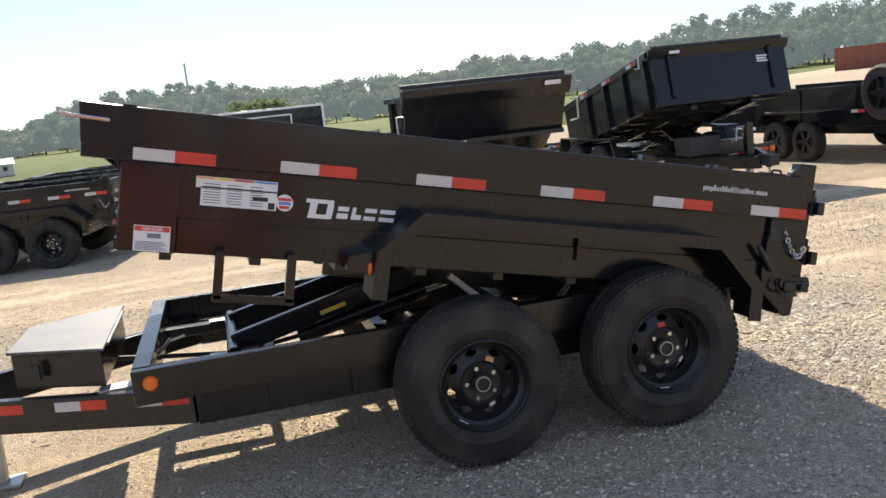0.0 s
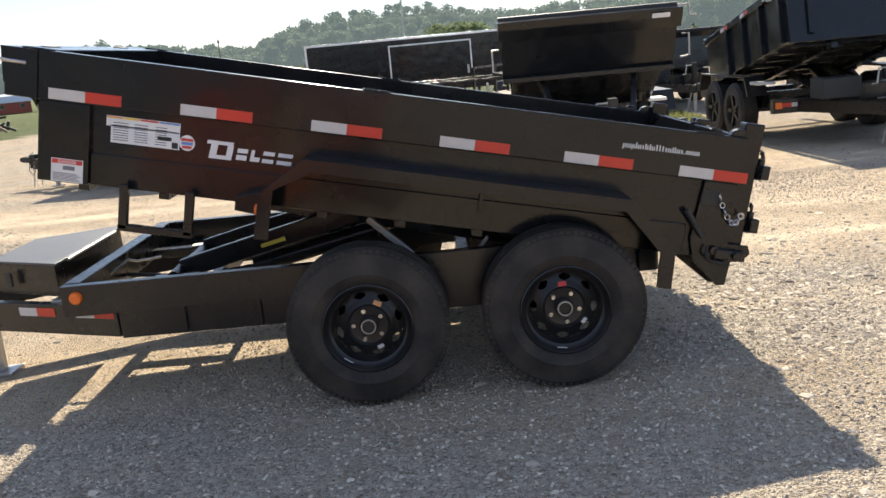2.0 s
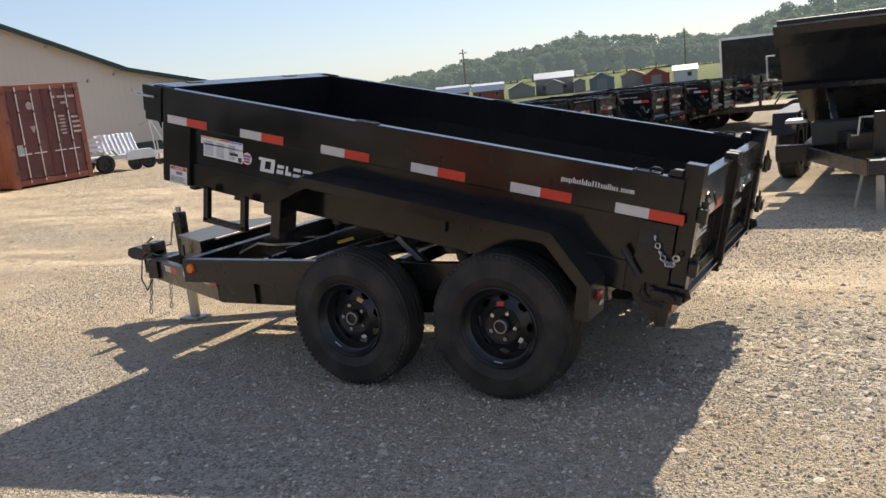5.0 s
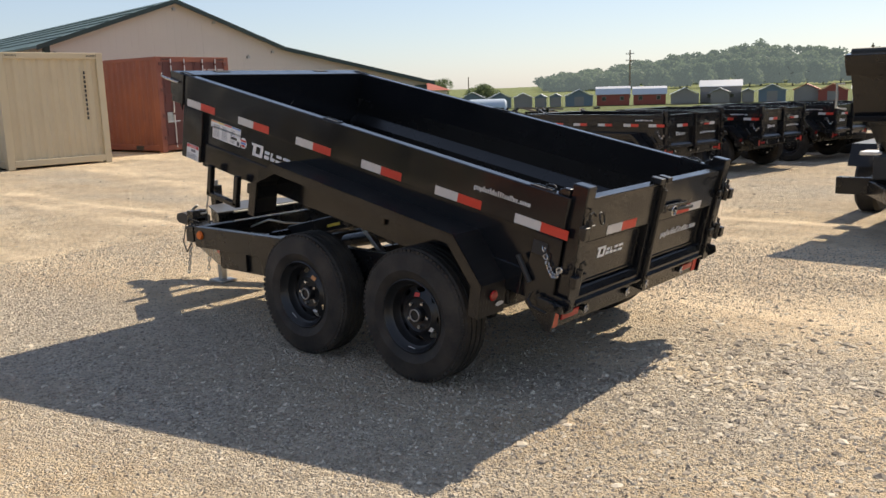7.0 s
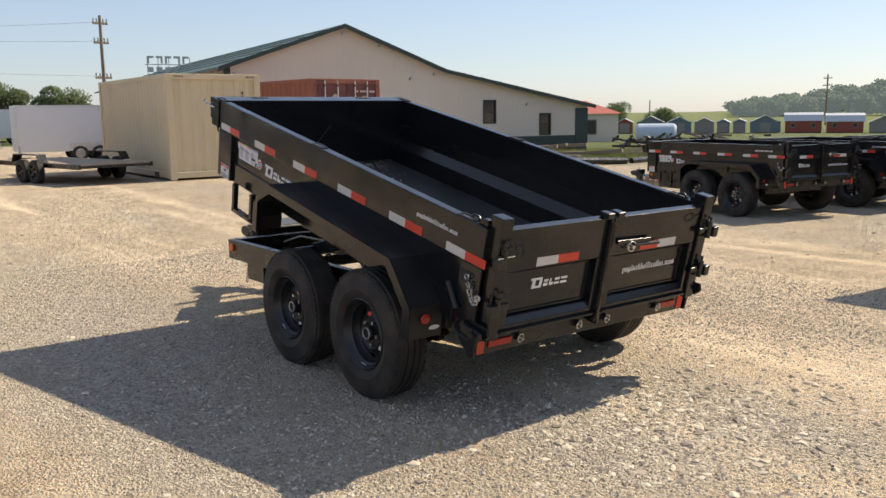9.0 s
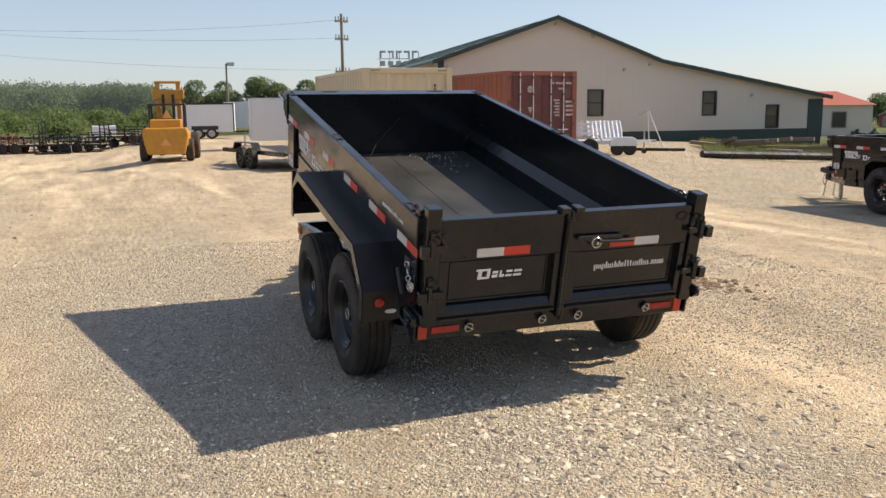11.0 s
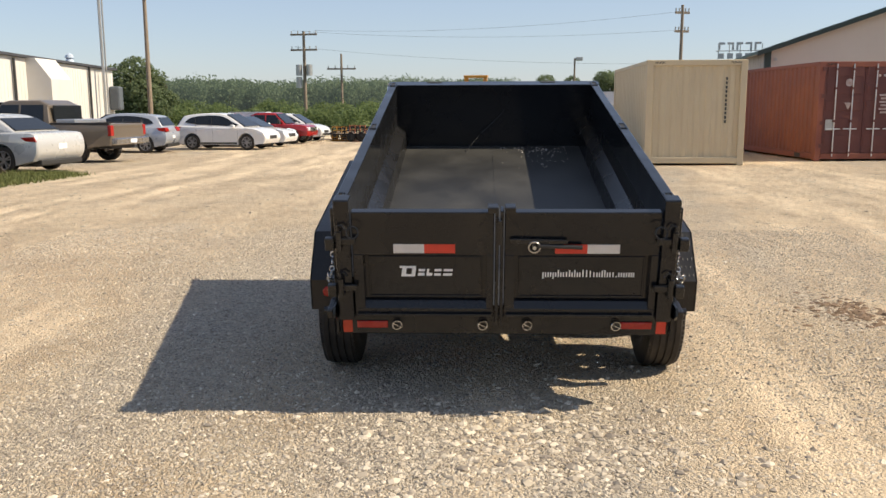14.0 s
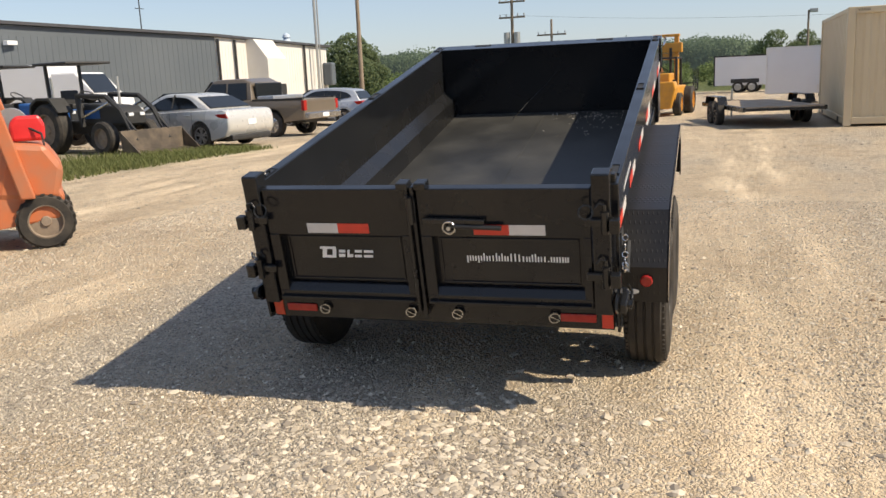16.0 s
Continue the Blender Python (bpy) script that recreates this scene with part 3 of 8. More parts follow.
def wheel(parent, x, y, out, turn, detail=True):
    """Tyre with ribbed tread, dished black steel wheel, five bright nuts. out: -1 or 1 along y."""
    m = Matrix.Translation((x, y, 0.36)) @ pose(0, 0, 0, 90 if out < 0 else -90, 0, 0) @ pose(0, 0, 0, 0, 0, turn)
    R, hw = 0.36, 0.107
    prof = [(0.192, -hw * 0.72), (0.205, -hw * 0.86), (0.25, -hw), (0.30, -hw * 0.98), (0.335, -hw * 0.86), (0.35, -hw * 0.76)]
    for c in (-0.058, -0.02, 0.02, 0.058):
        prof += [(R, c - 0.014), (R, c + 0.012), (R - 0.009, c + 0.014), (R - 0.009, c + 0.022)]
    prof = prof[:-2] + [(0.35, hw * 0.76), (0.335, hw * 0.86), (0.332, hw * 0.9), (0.30, hw * 0.98), (0.252, hw), (0.248, hw * 1.02), (0.242, hw), (0.205, hw * 0.86), (0.192, hw * 0.72)]
    bm = lathe(prof, 72)
    if detail:
        for i in range(72):  # shoulder blocks
            a = 2 * math.pi * i / 72
            for z in (-0.083, 0.083):
                b = box(-0.010, 0.010, 0.338, 0.3525, z - 0.008, z + 0.008)
                b.transform(Matrix.Rotation(a, 4, "Z"))
                merge(bm, b)
    tyre = part("tyre", bm, RUBBER, parent, at=m, smooth=True)
    dish = [(0.196, hw * 0.74), (0.200, hw * 0.86), (0.194, hw * 0.90), (0.186, hw * 0.80), (0.178, hw * 0.60), (0.165, hw * 0.52), (0.158, 0.022), (0.150, 0.012), (0.118, 0.026),
            (0.095, 0.040), (0.085, 0.030), (0.052, 0.026), (0.0, 0.026)]
    rim = lathe(dish[:8], 56)
    merge(rim, lathe(dish[8:], 56))
    for i in range(8):  # webs between the hand holes
        rows = []
        for k in range(5):
            f = (k / 4 - 0.5) * 2
            row = []
            for q in range(4):
                rr = 0.150 + (0.118 - 0.150) * q / 3
                zz = 0.012 + 0.014 * q / 3
                half_w = (0.30 if q in (0, 3) else 0.205)
                a = 2 * math.pi * (i + 0.5) / 8 + f * half_w * (1.3 if q in (0, 3) else 1.0)
                row.append(rim.verts.new((rr * math.cos(a), rr * math.sin(a), zz)))
            rows.append(row)
        for r0, r1 in zip(rows, rows[1:]):
            for q in range(3):
                rim.faces.new((r0[q], r1[q], r1[q + 1], r0[q + 1]))
    part("rim", rim, RIM, tyre, at=m, smooth=True)
    part("hub_cap", lathe([(0.041, 0.02), (0.041, 0.058), (0.036, 0.064), (0.026, 0.066), (0.024, 0.06), (0.0, 0.06)], 28), RIM, tyre, at=m, smooth=True)
    part("hub_ring", ring(0.031, 0.004, 24, 6, at=pose(0, 0, 0.066)), ZINC, tyre, at=m, smooth=True)
    for i in range(5):
        a = 2 * math.pi * (i + 0.3) / 5
        part("wheel_nut", rod((0.067 * math.cos(a), 0.067 * math.sin(a), 0.026), (0.067 * math.cos(a), 0.067 * math.sin(a), 0.046), 0.0105, 6), CHROME, tyre, "bright wheel nut", at=m)
    part("inspection_sticker", plates([(-0.011, 0.011, -0.018, 0.018)], 0.001, Matrix.Rotation(0.9, 4, "Z") @ pose(0.105, 0, 0.036, 0, 24, 0)), SIGN_ORANGE if turn < 20 else SIGN_RED, tyre, "small coloured sticker", at=m)
    part("balance_weight", plates([(-0.006, 0.006, -0.022, 0.022)], 0.004, Matrix.Rotation(-2.4, 4, "Z") @ pose(0.178, 0, 0.066, 0, 60, 0)), ZINC, tyre, "clip-on grey balance weight", at=m)
    part("valve_sticker", plates([(-0.010, 0.010, -0.014, 0.014)], 0.001, Matrix.Rotation(-1.4, 4, "Z") @ pose(0.112, 0, 0.032, 0, 24, 0)), DECAL, tyre, "small white sticker", at=m)
    return tyre


def dump_trailer(tilt, origin, label, hoist=True):
    root = thing("dump_trailer", label, "dump trailer")
    M = Matrix.Translation(origin) @ Matrix.Rotation(radians(tilt), 4, "Y")

    # ----- chassis -----
    frames = []

    def rails(Y, s):
        frame_bm = bmesh.new()
        ybox(Y, -1.83, 0.80, 0.07, 0.078, 0.472, 0.615, 0.002, frame_bm)
        ybox(Y, -1.83, 0.80, 0.078, 0.125, 0.605, 0.615, 0.002, frame_bm)
        ybox(Y, -1.83, 0.80, 0.078, 0.125, 0.472, 0.482, 0.002, frame_bm)
        ybox(Y, 0.80, 0.90, 0.06, 0.135, 0.44, 0.57, 0.012, frame_bm)
        yprism(Y, [(-1.60, 0.335), (-1.60, 0.47), (0.82, 0.47), (0.74, 0.335)], 0.115, 0.165, 0.004, frame_bm)
        for x in (-1.3, -0.95):
            ybox(Y, x, x + 0.012, 0.092, 0.116, 0.345, 0.47, 0, frame_bm)
        frames.append(part("chassis_frame", frame_bm, SATIN, root, "black steel channel frame"))

    both(rails)
    chassis = frames[0]
    for x, w, z0, z1 in ((-1.83, 0.075, 0.472, 0.618), (-1.28, 0.05, 0.42, 0.5), (-0.72, 0.06, 0.38, 0.47), (0.0, 0.06, 0.38, 0.47), (0.72, 0.06, 0.38, 0.47), (0.74, 0.06, 0.48, 0.58)):
        part("cross_member", box(x, x + w, 0.126, WIDE - 0.126, z0, z1, 0.004), SATIN, chassis)
    for x, y in ((-1.70, 0.47), (-1.70, 1.2)):
        part("hoist_mount", bar((-1.76, y, 0.50), (-1.28, y, 0.50), 0.07, 0.05, 0.004), SATIN, chassis)
        part("pivot_plate", plates([(-0.11, 0.11, -0.03, 0.03)], 0.006, pose(-1.42, y, 0.526)), ZINC, chassis, "bright pivot plate")

    # tongue
    def beam(Y, s):
        b = bar((-1.60, Y(0.14), 0.417), (-2.96, Y(0.79), 0.385), 0.05, 0.15, 0.004)
        tongue = part("tongue_beam", b, SATIN, root, "black A-frame tongue beam")
        d = Vector((-2.96 + 1.60, Y(0.79) - Y(0.14), -0.032)).normalized()
        for k in (0.02, 0.40, 0.80):
            p = Vector((-1.60, Y(0.14), 0.417)) + d * (k + 0.245)
            out = Vector((d.y, -d.x, 0)) * (-1 if s > 0 else 1)
            if out.y * s > 0:
                out = -out
            x = -d if s > 0 else d
            z = out.normalized()
            yv = z.cross(x)
            m = Matrix((x, yv, z)).transposed().to_4x4()
            m.translation = p + z * 0.0255 + Vector((0, 0, 0.055)) - (x * 0 if s > 0 else x * 0.245)
            tape_strip(tongue, m, 0.245, 0.042)

    both(beam)
    tongue_cross = bar((-2.75, 0.62, 0.40), (-2.75, WIDE - 0.62, 0.40), 0.10, 0.13, 0.004)
    part("tongue_cross_beam", tongue_cross, SATIN, root)
    mid = WIDE / 2
    nose = box(-3.02, -2.80, mid - 0.055, mid + 0.055, 0.33, 0.47, 0.006)
    part("coupler_channel", nose, SATIN, root)
    cp = prism([(-3.16, 0.44), (-3.20, 0.47), (-3.18, 0.52), (-3.10, 0.535), (-2.98, 0.50), (-2.9, 0.50), (-2.9, 0.44), (-3.05, 0.43)], mid - 0.05, mid + 0.05, "y", 0.008)
    coupler = part("coupler", cp, PLASTIC, root, "black ball coupler")
    part("coupler_latch", bar((-3.06, mid, 0.53), (-2.94, mid, 0.60), 0.025, 0.012, 0.003), ZINC, coupler)
    part("coupler_plate", box(-2.99, -2.90, mid - 0.075, mid + 0.075, 0.34, 0.56, 0.004), SATIN, coupler)
    for y, end in ((mid - 0.09, -2.93), (mid + 0.09, -2.9)):
        part("safety_chain", chain((-2.9, y, 0.40), (end - 0.03, y - 0.03, 0.03), 0.0, 0.045, 0.005), ZINC, root, "bare steel safety chain")
    part("breakaway_cable", tube([(-2.84, mid - 0.06, 0.47), (-2.92, mid - 0.1, 0.50), (-3.0, mid - 0.08, 0.46), (-3.0, mid - 0.12, 0.3), (-2.93, mid - 0.14, 0.22), (-2.88, mid - 0.12, 0.3)], 0.006), PLASTIC, root)

    # jack
    jack = part("jack_post", box(-2.585, -2.515, mid - 0.10, mid - 0.03, 0.36, 0.80, 0.006), SATIN, root, "black drop-leg jack")
    part("jack_cap", rod((-2.55, mid - 0.065, 0.80), (-2.55, mid - 0.065, 0.84), 0.02, 12), ZINC, jack)
    part("jack_leg", box(-2.576, -2.524, mid - 0.091, mid - 0.039, 0.02, 0.36, 0.004), ZINC, jack, "bare steel drop leg")
    part("jack_foot", prism([(-2.64, mid - 0.14), (-2.46, mid - 0.14), (-2.46, mid + 0.01), (-2.64, mid + 0.01)], 0.0, 0.02, "z", 0.004), ZINC, jack, "flat steel foot plate")
    part("jack_crank", tube([(-2.55, mid - 0.10, 0.74), (-2.55, mid - 0.14, 0.74), (-2.57, mid - 0.15, 0.64), (-2.59, mid - 0.15, 0.58), (-2.59, mid - 0.20, 0.58)], 0.008), ZINC, jack)

    # toolbox on the tongue
    zb, zt = 0.497, 0.655
    foot = [(-1.97, 0.375), (-1.97, WIDE - 0.375), (-2.37, WIDE - 0.585), (-2.37, 0.585)]
    tb = part("toolbox", prism(foot, zb, zt, "z", 0.005), SATIN, root, "low black steel tongue toolbox")
    big = [(-1.955, 0.355), (-1.955, WIDE - 0.355), (-2.385, WIDE - 0.575), (-2.385, 0.575)]
    # black lid with the sky's pale sheen put into its base colour as grey
    part("lid", prism(big, zt, zt + 0.014, "z", 0.004), surface("lid_sky_sheen", (0.05, 0.05, 0.052), (0.1, 0.1, 0.1), rough=0.44, scale=4, bump=0.03, spec=0.7) if hoist else SATIN, tb, "flat lid with a satin sheen")
    part("lock", plates([(-0.02, 0.02, -0.035, 0.035)], 0.012, Matrix.Translation((-2.25, 0.51, 0.58)) @ look((0, 0, 0), (-0.46, -1, 0)).to_3x3().to_4x4() @ pose(0, 0, -0.018, 0, 180, 0)), PLASTIC, tb)
    part("lid_hinge", rod((-1.955, 0.5, 0.655), (-1.955, WIDE - 0.5, 0.655), 0.008, 8), ZINC, tb)
    part("tongue_bracket", box(-2.0, -1.84, 0.33, 0.42, 0.465, 0.492, 0.003), ZINC, root, "bright bracket on the tongue")

    # lamps at the front of the frame
    def front_lamp(Y, s):
        m = side_plane(-1.76, 0.56, 0.07, Y, s)
        lens = lathe([(0.031, 0.0), (0.031, 0.008), (0.026, 0.016), (0.0, 0.019)], 24)
        part("amber_lamp", lens, AMBER, root, "round amber marker lamp", at=m, smooth=True)

    both(front_lamp)

    # axles, springs, wheels
    for x in (-0.432, 0.432):
        ax = part("axle", rod((x, 0.03, 0.34), (x, WIDE - 0.03, 0.34), 0.038, 14), SATIN, root, smooth=True)
        for y in (0.14, WIDE - 0.14):
            part("leaf_spring", tube([(x - 0.36, y, 0.40), (x - 0.18, y, 0.32), (x, y, 0.295), (x + 0.18, y, 0.32), (x + 0.36, y, 0.40)], 0.022, 6), SATIN, ax)
            part("brake_drum", rod((x, y - 0.075 if y < 1 else y + 0.075, 0.36), (x, y - 0.02 if y < 1 else y + 0.02, 0.36), 0.112, 28), SATIN, ax, smooth=True)
    for x, y, o, t in ((-0.432, -0.068, -1, 12), (0.432, -0.068, -1, 40), (-0.432, WIDE + 0.068, 1, 75), (0.432, WIDE + 0.068, 1, 20)):
        wheel(root, x, y, o, t)

    # ----- bed -----
    fl = -0.505
    shell = bmesh.new()
    box(0.13, 3.19, 0.055, WIDE - 0.055, fl - 0.045, fl - 0.004, 0, shell)
    bed = part("dump_bed", shell, SATIN, root, "black steel dump bed underside", at=M)
    rib = part("cross_rib", box(0.3, 0.345, 0.06, WIDE - 0.06, fl - 0.08, fl - 0.045), SATIN, bed)
    rib.matrix_basis = M
    for k in range(1, 9):
        shared("cross_rib", rib, bed, M @ Matrix.Translation((0.35 * k, 0, 0)))
    part("bed_floor", box(0.15, 3.19, 0.13, WIDE - 0.13, fl - 0.003, fl, 0), FLOORP, bed, "scuffed dark steel floor with dust", at=M)
    part("floor_seam", box(0.15, 3.19, mid - 0.008, mid + 0.008, fl, fl + 0.0025, 0), FLOORP, bed, at=M)

    def sides(Y, s):
        r = bmesh.new()
        ybox(Y, 0.0, 3.19, 0.0, 0.058, -0.205, 0.0, 0.005, r)
        part("top_rail", r, BLACK, bed, at=M)
        w = bmesh.new()
        ybox(Y, 0.14, 3.19, 0.028, 0.036, -0.55, -0.205, 0.0, w)
        part("side_sheet", w, BLACK, bed, at=M)
        c = bmesh.new()
        yprism(Y, [(0.36, -0.41), (2.995, -0.41), (2.995, -0.55), (0.36, -0.55)], 0.018, 0.055, 0.004, c)
        part("bottom_channel", c, BLACK, bed, at=M)
        part("front_post", ybox(Y, 0.145, 0.36, -0.002, 0.05, -0.55, -0.206, 0.004), BLACK, bed, at=M)
        # inner ledge
        led = bmesh.new()
        a0, a1 = (0.05, 3.19)
        prof = [(0.058, -0.2), (0.058, -0.315), (0.128, -0.375), (0.132, fl), (0.124, fl), (0.12, -0.38), (0.05, -0.32), (0.05, -0.2)]
        prism([(Y(p[0]), p[1]) for p in prof], 0.15, a1, "x", 0, led)
        part("inner_ledge", led, SATIN, bed, "slanted inner side with rubbed paint", at=M)
        for u in (0.13, 1.56, 3.02):
            p = bmesh.new()
            for q in ((u - 0.06, u + 0.06, 0.008, 0.014), (u - 0.06, u + 0.06, 0.046, 0.052), (u - 0.06, u - 0.054, 0.014, 0.046), (u + 0.054, u + 0.06, 0.014, 0.046)):
                ybox(Y, q[0], q[1], q[2], q[3], -0.002, 0.006, 0, p)
            pk = part("stake_pocket", p, BLACK, bed, at=M)
            # the rail is solid: a dark plate stands for the shade inside the pocket
            part("pocket_opening", ybox(Y, u - 0.054, u + 0.054, 0.014, 0.046, -0.004, 0.0015), PLASTIC, pk, "dark plate for the shaded stake pocket hole", at=M)
        for u in (2.055,):
            part("side_rib", ybox(Y, u, u + 0.02, -0.002, 0.03, -0.47, -0.32, 0.003), BLACK, bed, at=M)
        gus = [(3.035, -0.207), (3.188, -0.207), (3.188, -0.478), (3.285, -0.474), (3.30, -0.512), (3.262, -0.55), (3.216, -0.556), (3.214, -0.664), (3.176, -0.672), (3.048, -0.568), (3.018, -0.47)]
        part("rear_gusset", yprism(Y, gus, 0.004, 0.016, 0.002), BLACK, bed, at=M)
        part("gusset_slot", yprism(Y, [(3.035, -0.245), (3.115, -0.245), (3.115, -0.31), (3.035, -0.31)], 0.0, 0.006, 0.001), PLASTIC, bed, at=M)
        part("tie_rod", rod((2.972, Y(-0.012), -0.343), (3.062, Y(-0.012), -0.452), 0.013, 10), PLASTIC, bed, at=M)
        part("pivot_bolt", rod((3.13, Y(-0.02), -0.51), (3.13, Y(0.0), -0.51), 0.02, 12), SATIN, bed, at=M)
        part("gate_chain", chain(M @ Vector((3.10, Y(-0.012), -0.25)), M @ Vector((3.215, Y(-0.02), -0.33)), 0.085, 0.03, 0.0035), CHROME, bed, "bright hanging chain")
        part("chain_ring", ring(0.014, 0.003, 16, 6, at=M @ Matrix.Translation((3.215, Y(-0.022), -0.34)) @ pose(0, 0, 0, 90, 0, 20)), CHROME, bed)
        part("latch_box", ybox(Y, 3.13, 3.27, -0.03, 0.0, -0.545, -0.50, 0.006), SATIN, bed, at=M)
        part("latch_knob", rod((3.225, Y(-0.05), -0.52), (3.225, Y(0.0), -0.52), 0.018, 14), SATIN, bed, at=M)
        part("latch_handle", tube([(3.09, Y(-0.02), -0.495), (3.085, Y(-0.035), -0.53), (3.11, Y(-0.035), -0.555), (3.20, Y(-0.035), -0.56)], 0.007), SATIN, bed, at=M)
        # tapes and decals
        for k in range(6):
            u = (0.186, 0.740, 1.297, 1.853, 2.399, 2.911)[k]
            m = M @ side_plane(u if s > 0 else u + 0.305, -0.152, -0.0008, Y, s)
            tape_strip(bed, m, 0.305, 0.046, red_first=s < 0)
        part("dealer_lettering", url_bars(0.345, 0.026, side_plane(2.645 if s > 0 else 2.99, -0.103, -0.0008, Y, s)), DECAL, bed, "small white lettering as bars", at=M)
        for shape in logo_shapes(0.375, 0.078, side_plane(0.845 if s > 0 else 1.235, -0.372, 0.0272, Y, s)):
            part("mark_block", shape, DECAL, bed, "white vinyl block of the maker's mark", at=M)
        if s > 0:
            dec = side_plane(0.442, -0.355, 0.027, Y, s)
            d = part("spec_label", plates([(0, 0.295, 0.0, 0.075), (-0.02, 0.295, 0.07, 0.115)], 0.001, dec), DECAL, bed, "white specification label", at=M)
            up = pose(0, 0, 0.0014)
            for mt, rects, nm in ((SIGN_ORANGE, [(-0.018, 0.05, 0.105, 0.113)], "label_band"), (YELLOW_PRINT, [(0.055, 0.12, 0.105, 0.113)], "label_band"), (SIGN_RED, [(0.125, 0.2, 0.105, 0.113)], "label_band"), (SIGN_BLUE, [(0.205, 0.292, 0.105, 0.113)], "label_band"),
                                  (PRINT, [(0.01 + 0.09 * (i % 3), 0.075 + 0.09 * (i % 3) - 0.008 * (i % 4), 0.012 + 0.0105 * j, 0.0155 + 0.0105 * j) for j in range(8) for i in range(3)], "label_print"), (PLASTIC, [(0.2, 0.26, 0.034, 0.05), (0.262, 0.288, 0.004, 0.03)], "label_block")):
                part(nm, plates(rects, 0.0006, dec @ up), mt, d, at=M)
            rd = side_plane(0.769, -0.32, 0.0272, Y, s)
            c = part("round_sticker", lathe([(0.0, 0.001), (0.034, 0.001), (0.034, 0.0)], 28), DECAL, bed, "round sticker with a red and blue badge", at=M @ rd)
            part("badge", plates([(-0.026, 0.026, 0.008, 0.02), (-0.02, 0.02, -0.024, -0.012)], 0.0008, pose(0, 0, 0.0012)), SIGN_RED, c, at=M @ rd)
            part("badge", plates([(-0.024, 0.024, -0.008, 0.004)], 0.0008, pose(0, 0, 0.0012)), SIGN_BLUE, c, at=M @ rd)
            dg = side_plane(0.205, -0.546, -0.0035, Y, s)
            sg = part("danger_sign", plates([(0, 0.135, 0, 0.1)], 0.001, dg), DECAL, bed, "red and white danger sign", at=M)
            part("sign_band", plates([(0.003, 0.132, 0.078, 0.097)], 0.0006, dg @ up), SIGN_RED, sg, at=M)
            part("sign_word", text_mesh("DANGER", 0.019, dg @ pose(0.03, 0.081, 0.0022)), DECAL, sg, "the word DANGER in white", at=M)
            part("sign_text", plates([(0.008, 0.127 - 0.01 * (j % 3), 0.006 + 0.006 * j, 0.0085 + 0.006 * j) for j in range(6)] + [(0.05, 0.1, 0.052, 0.07)], 0.0006, dg @ up), PRINT, sg, at=M)
        # fender
        fp = [(1.12, -0.66), (1.125, -0.47), (1.30, -0.30), (2.69, -0.305), (2.905, -0.50), (2.915, -0.668)]
        ft = [(1.15, -0.66), (1.153, -0.458), (1.315, -0.316), (2.682, -0.321), (2.885, -0.51), (2.888, -0.668)]
        f_bm = bmesh.new()
        rows = []
        y_out, y_in = Y(-0.178), Y(0.03)
        for (a, b), (c_, d_) in zip(fp, ft):
            rows.append([f_bm.verts.new(q) for q in ((a, y_out, b), (a, y_in, b), (a + (c_ - a) * 0.2, y_in, b + (d_ - b) * 0.2), (a + (c_ - a) * 0.2, y_out, b + (d_ - b) * 0.2))])
        for r0, r1 in zip(rows, rows[1:]):
            for i in range(4):
                f_bm.faces.new((r0[i], r1[i], r1[(i + 1) % 4], r0[(i + 1) % 4]))
        f_bm.faces.new(rows[0]), f_bm.faces.new(rows[-1][::-1])
        fen = part("fender", f_bm, TREAD_PLATE, bed, "black tread-plate fender", at=M)
        lip = bmesh.new()
        inner = [(1.18, -0.66), (1.183, -0.446), (1.335, -0.352), (2.665, -0.357), (2.845, -0.52), (2.85, -0.668)]
        a, b = sorted((Y(-0.18), Y(-0.172)))
        vo = [[lip.verts.new((p[0], y, p[1])) for y in (a, b)] for p in fp]
        vi = [[lip.verts.new((p[0], y, p[1])) for y in (a, b)] for p in inner]
        for i in range(5):
            lip.faces.new((vo[i][0], vo[i + 1][0], vi[i + 1][0], vi[i][0]))
            lip.faces.new((vo[i][1], vi[i][1], vi[i + 1][1], vo[i + 1][1]))
            lip.faces.new((vo[i][0], vo[i][1], vo[i + 1][1], vo[i + 1][0]))
            lip.faces.new((vi[i][0], vi[i + 1][0], vi[i + 1][1], vi[i][1]))
        for i in (0, 5):
            lip.faces.new((vo[i][0], vi[i][0], vi[i][1], vo[i][1]))
        part("fender_lip", lip, BLACK, fen, at=M)
        part("fender_bracket", yprism(Y, [(1.02, -0.50), (1.13, -0.47), (1.13, -0.57), (1.02, -0.56)], -0.12, 0.03, 0.003), BLACK, fen, at=M)
        part("amber_lamp", lathe([(0.026, 0), (0.026, 0.008), (0.02, 0.014), (0, 0.016)], 22), AMBER, fen, "round amber marker lamp", at=M @ Matrix(((0, 0, -1, 1.118), (-1, 0, 0, Y(-0.11)), (0, 1, 0, -0.545), (0, 0, 0, 1))), smooth=True)
        part("red_reflector", lathe([(0.028, 0), (0.028, 0.006), (0.023, 0.011), (0, 0.012)], 22), RED_LENS, fen, "round red reflector", at=M @ rear_plane(2.9175, Y(-0.085), -0.56), smooth=True)
        oval = lathe([(0.0, 0.0012), (0.03, 0.0012), (0.03, 0)], 24)
        oval.transform(Matrix.Diagonal((1.1, 0.42, 1, 1)))
        part("oval_sticker", oval, DECAL, fen, "white oval sticker", at=M @ rear_plane(2.9175, Y(-0.02), -0.615))
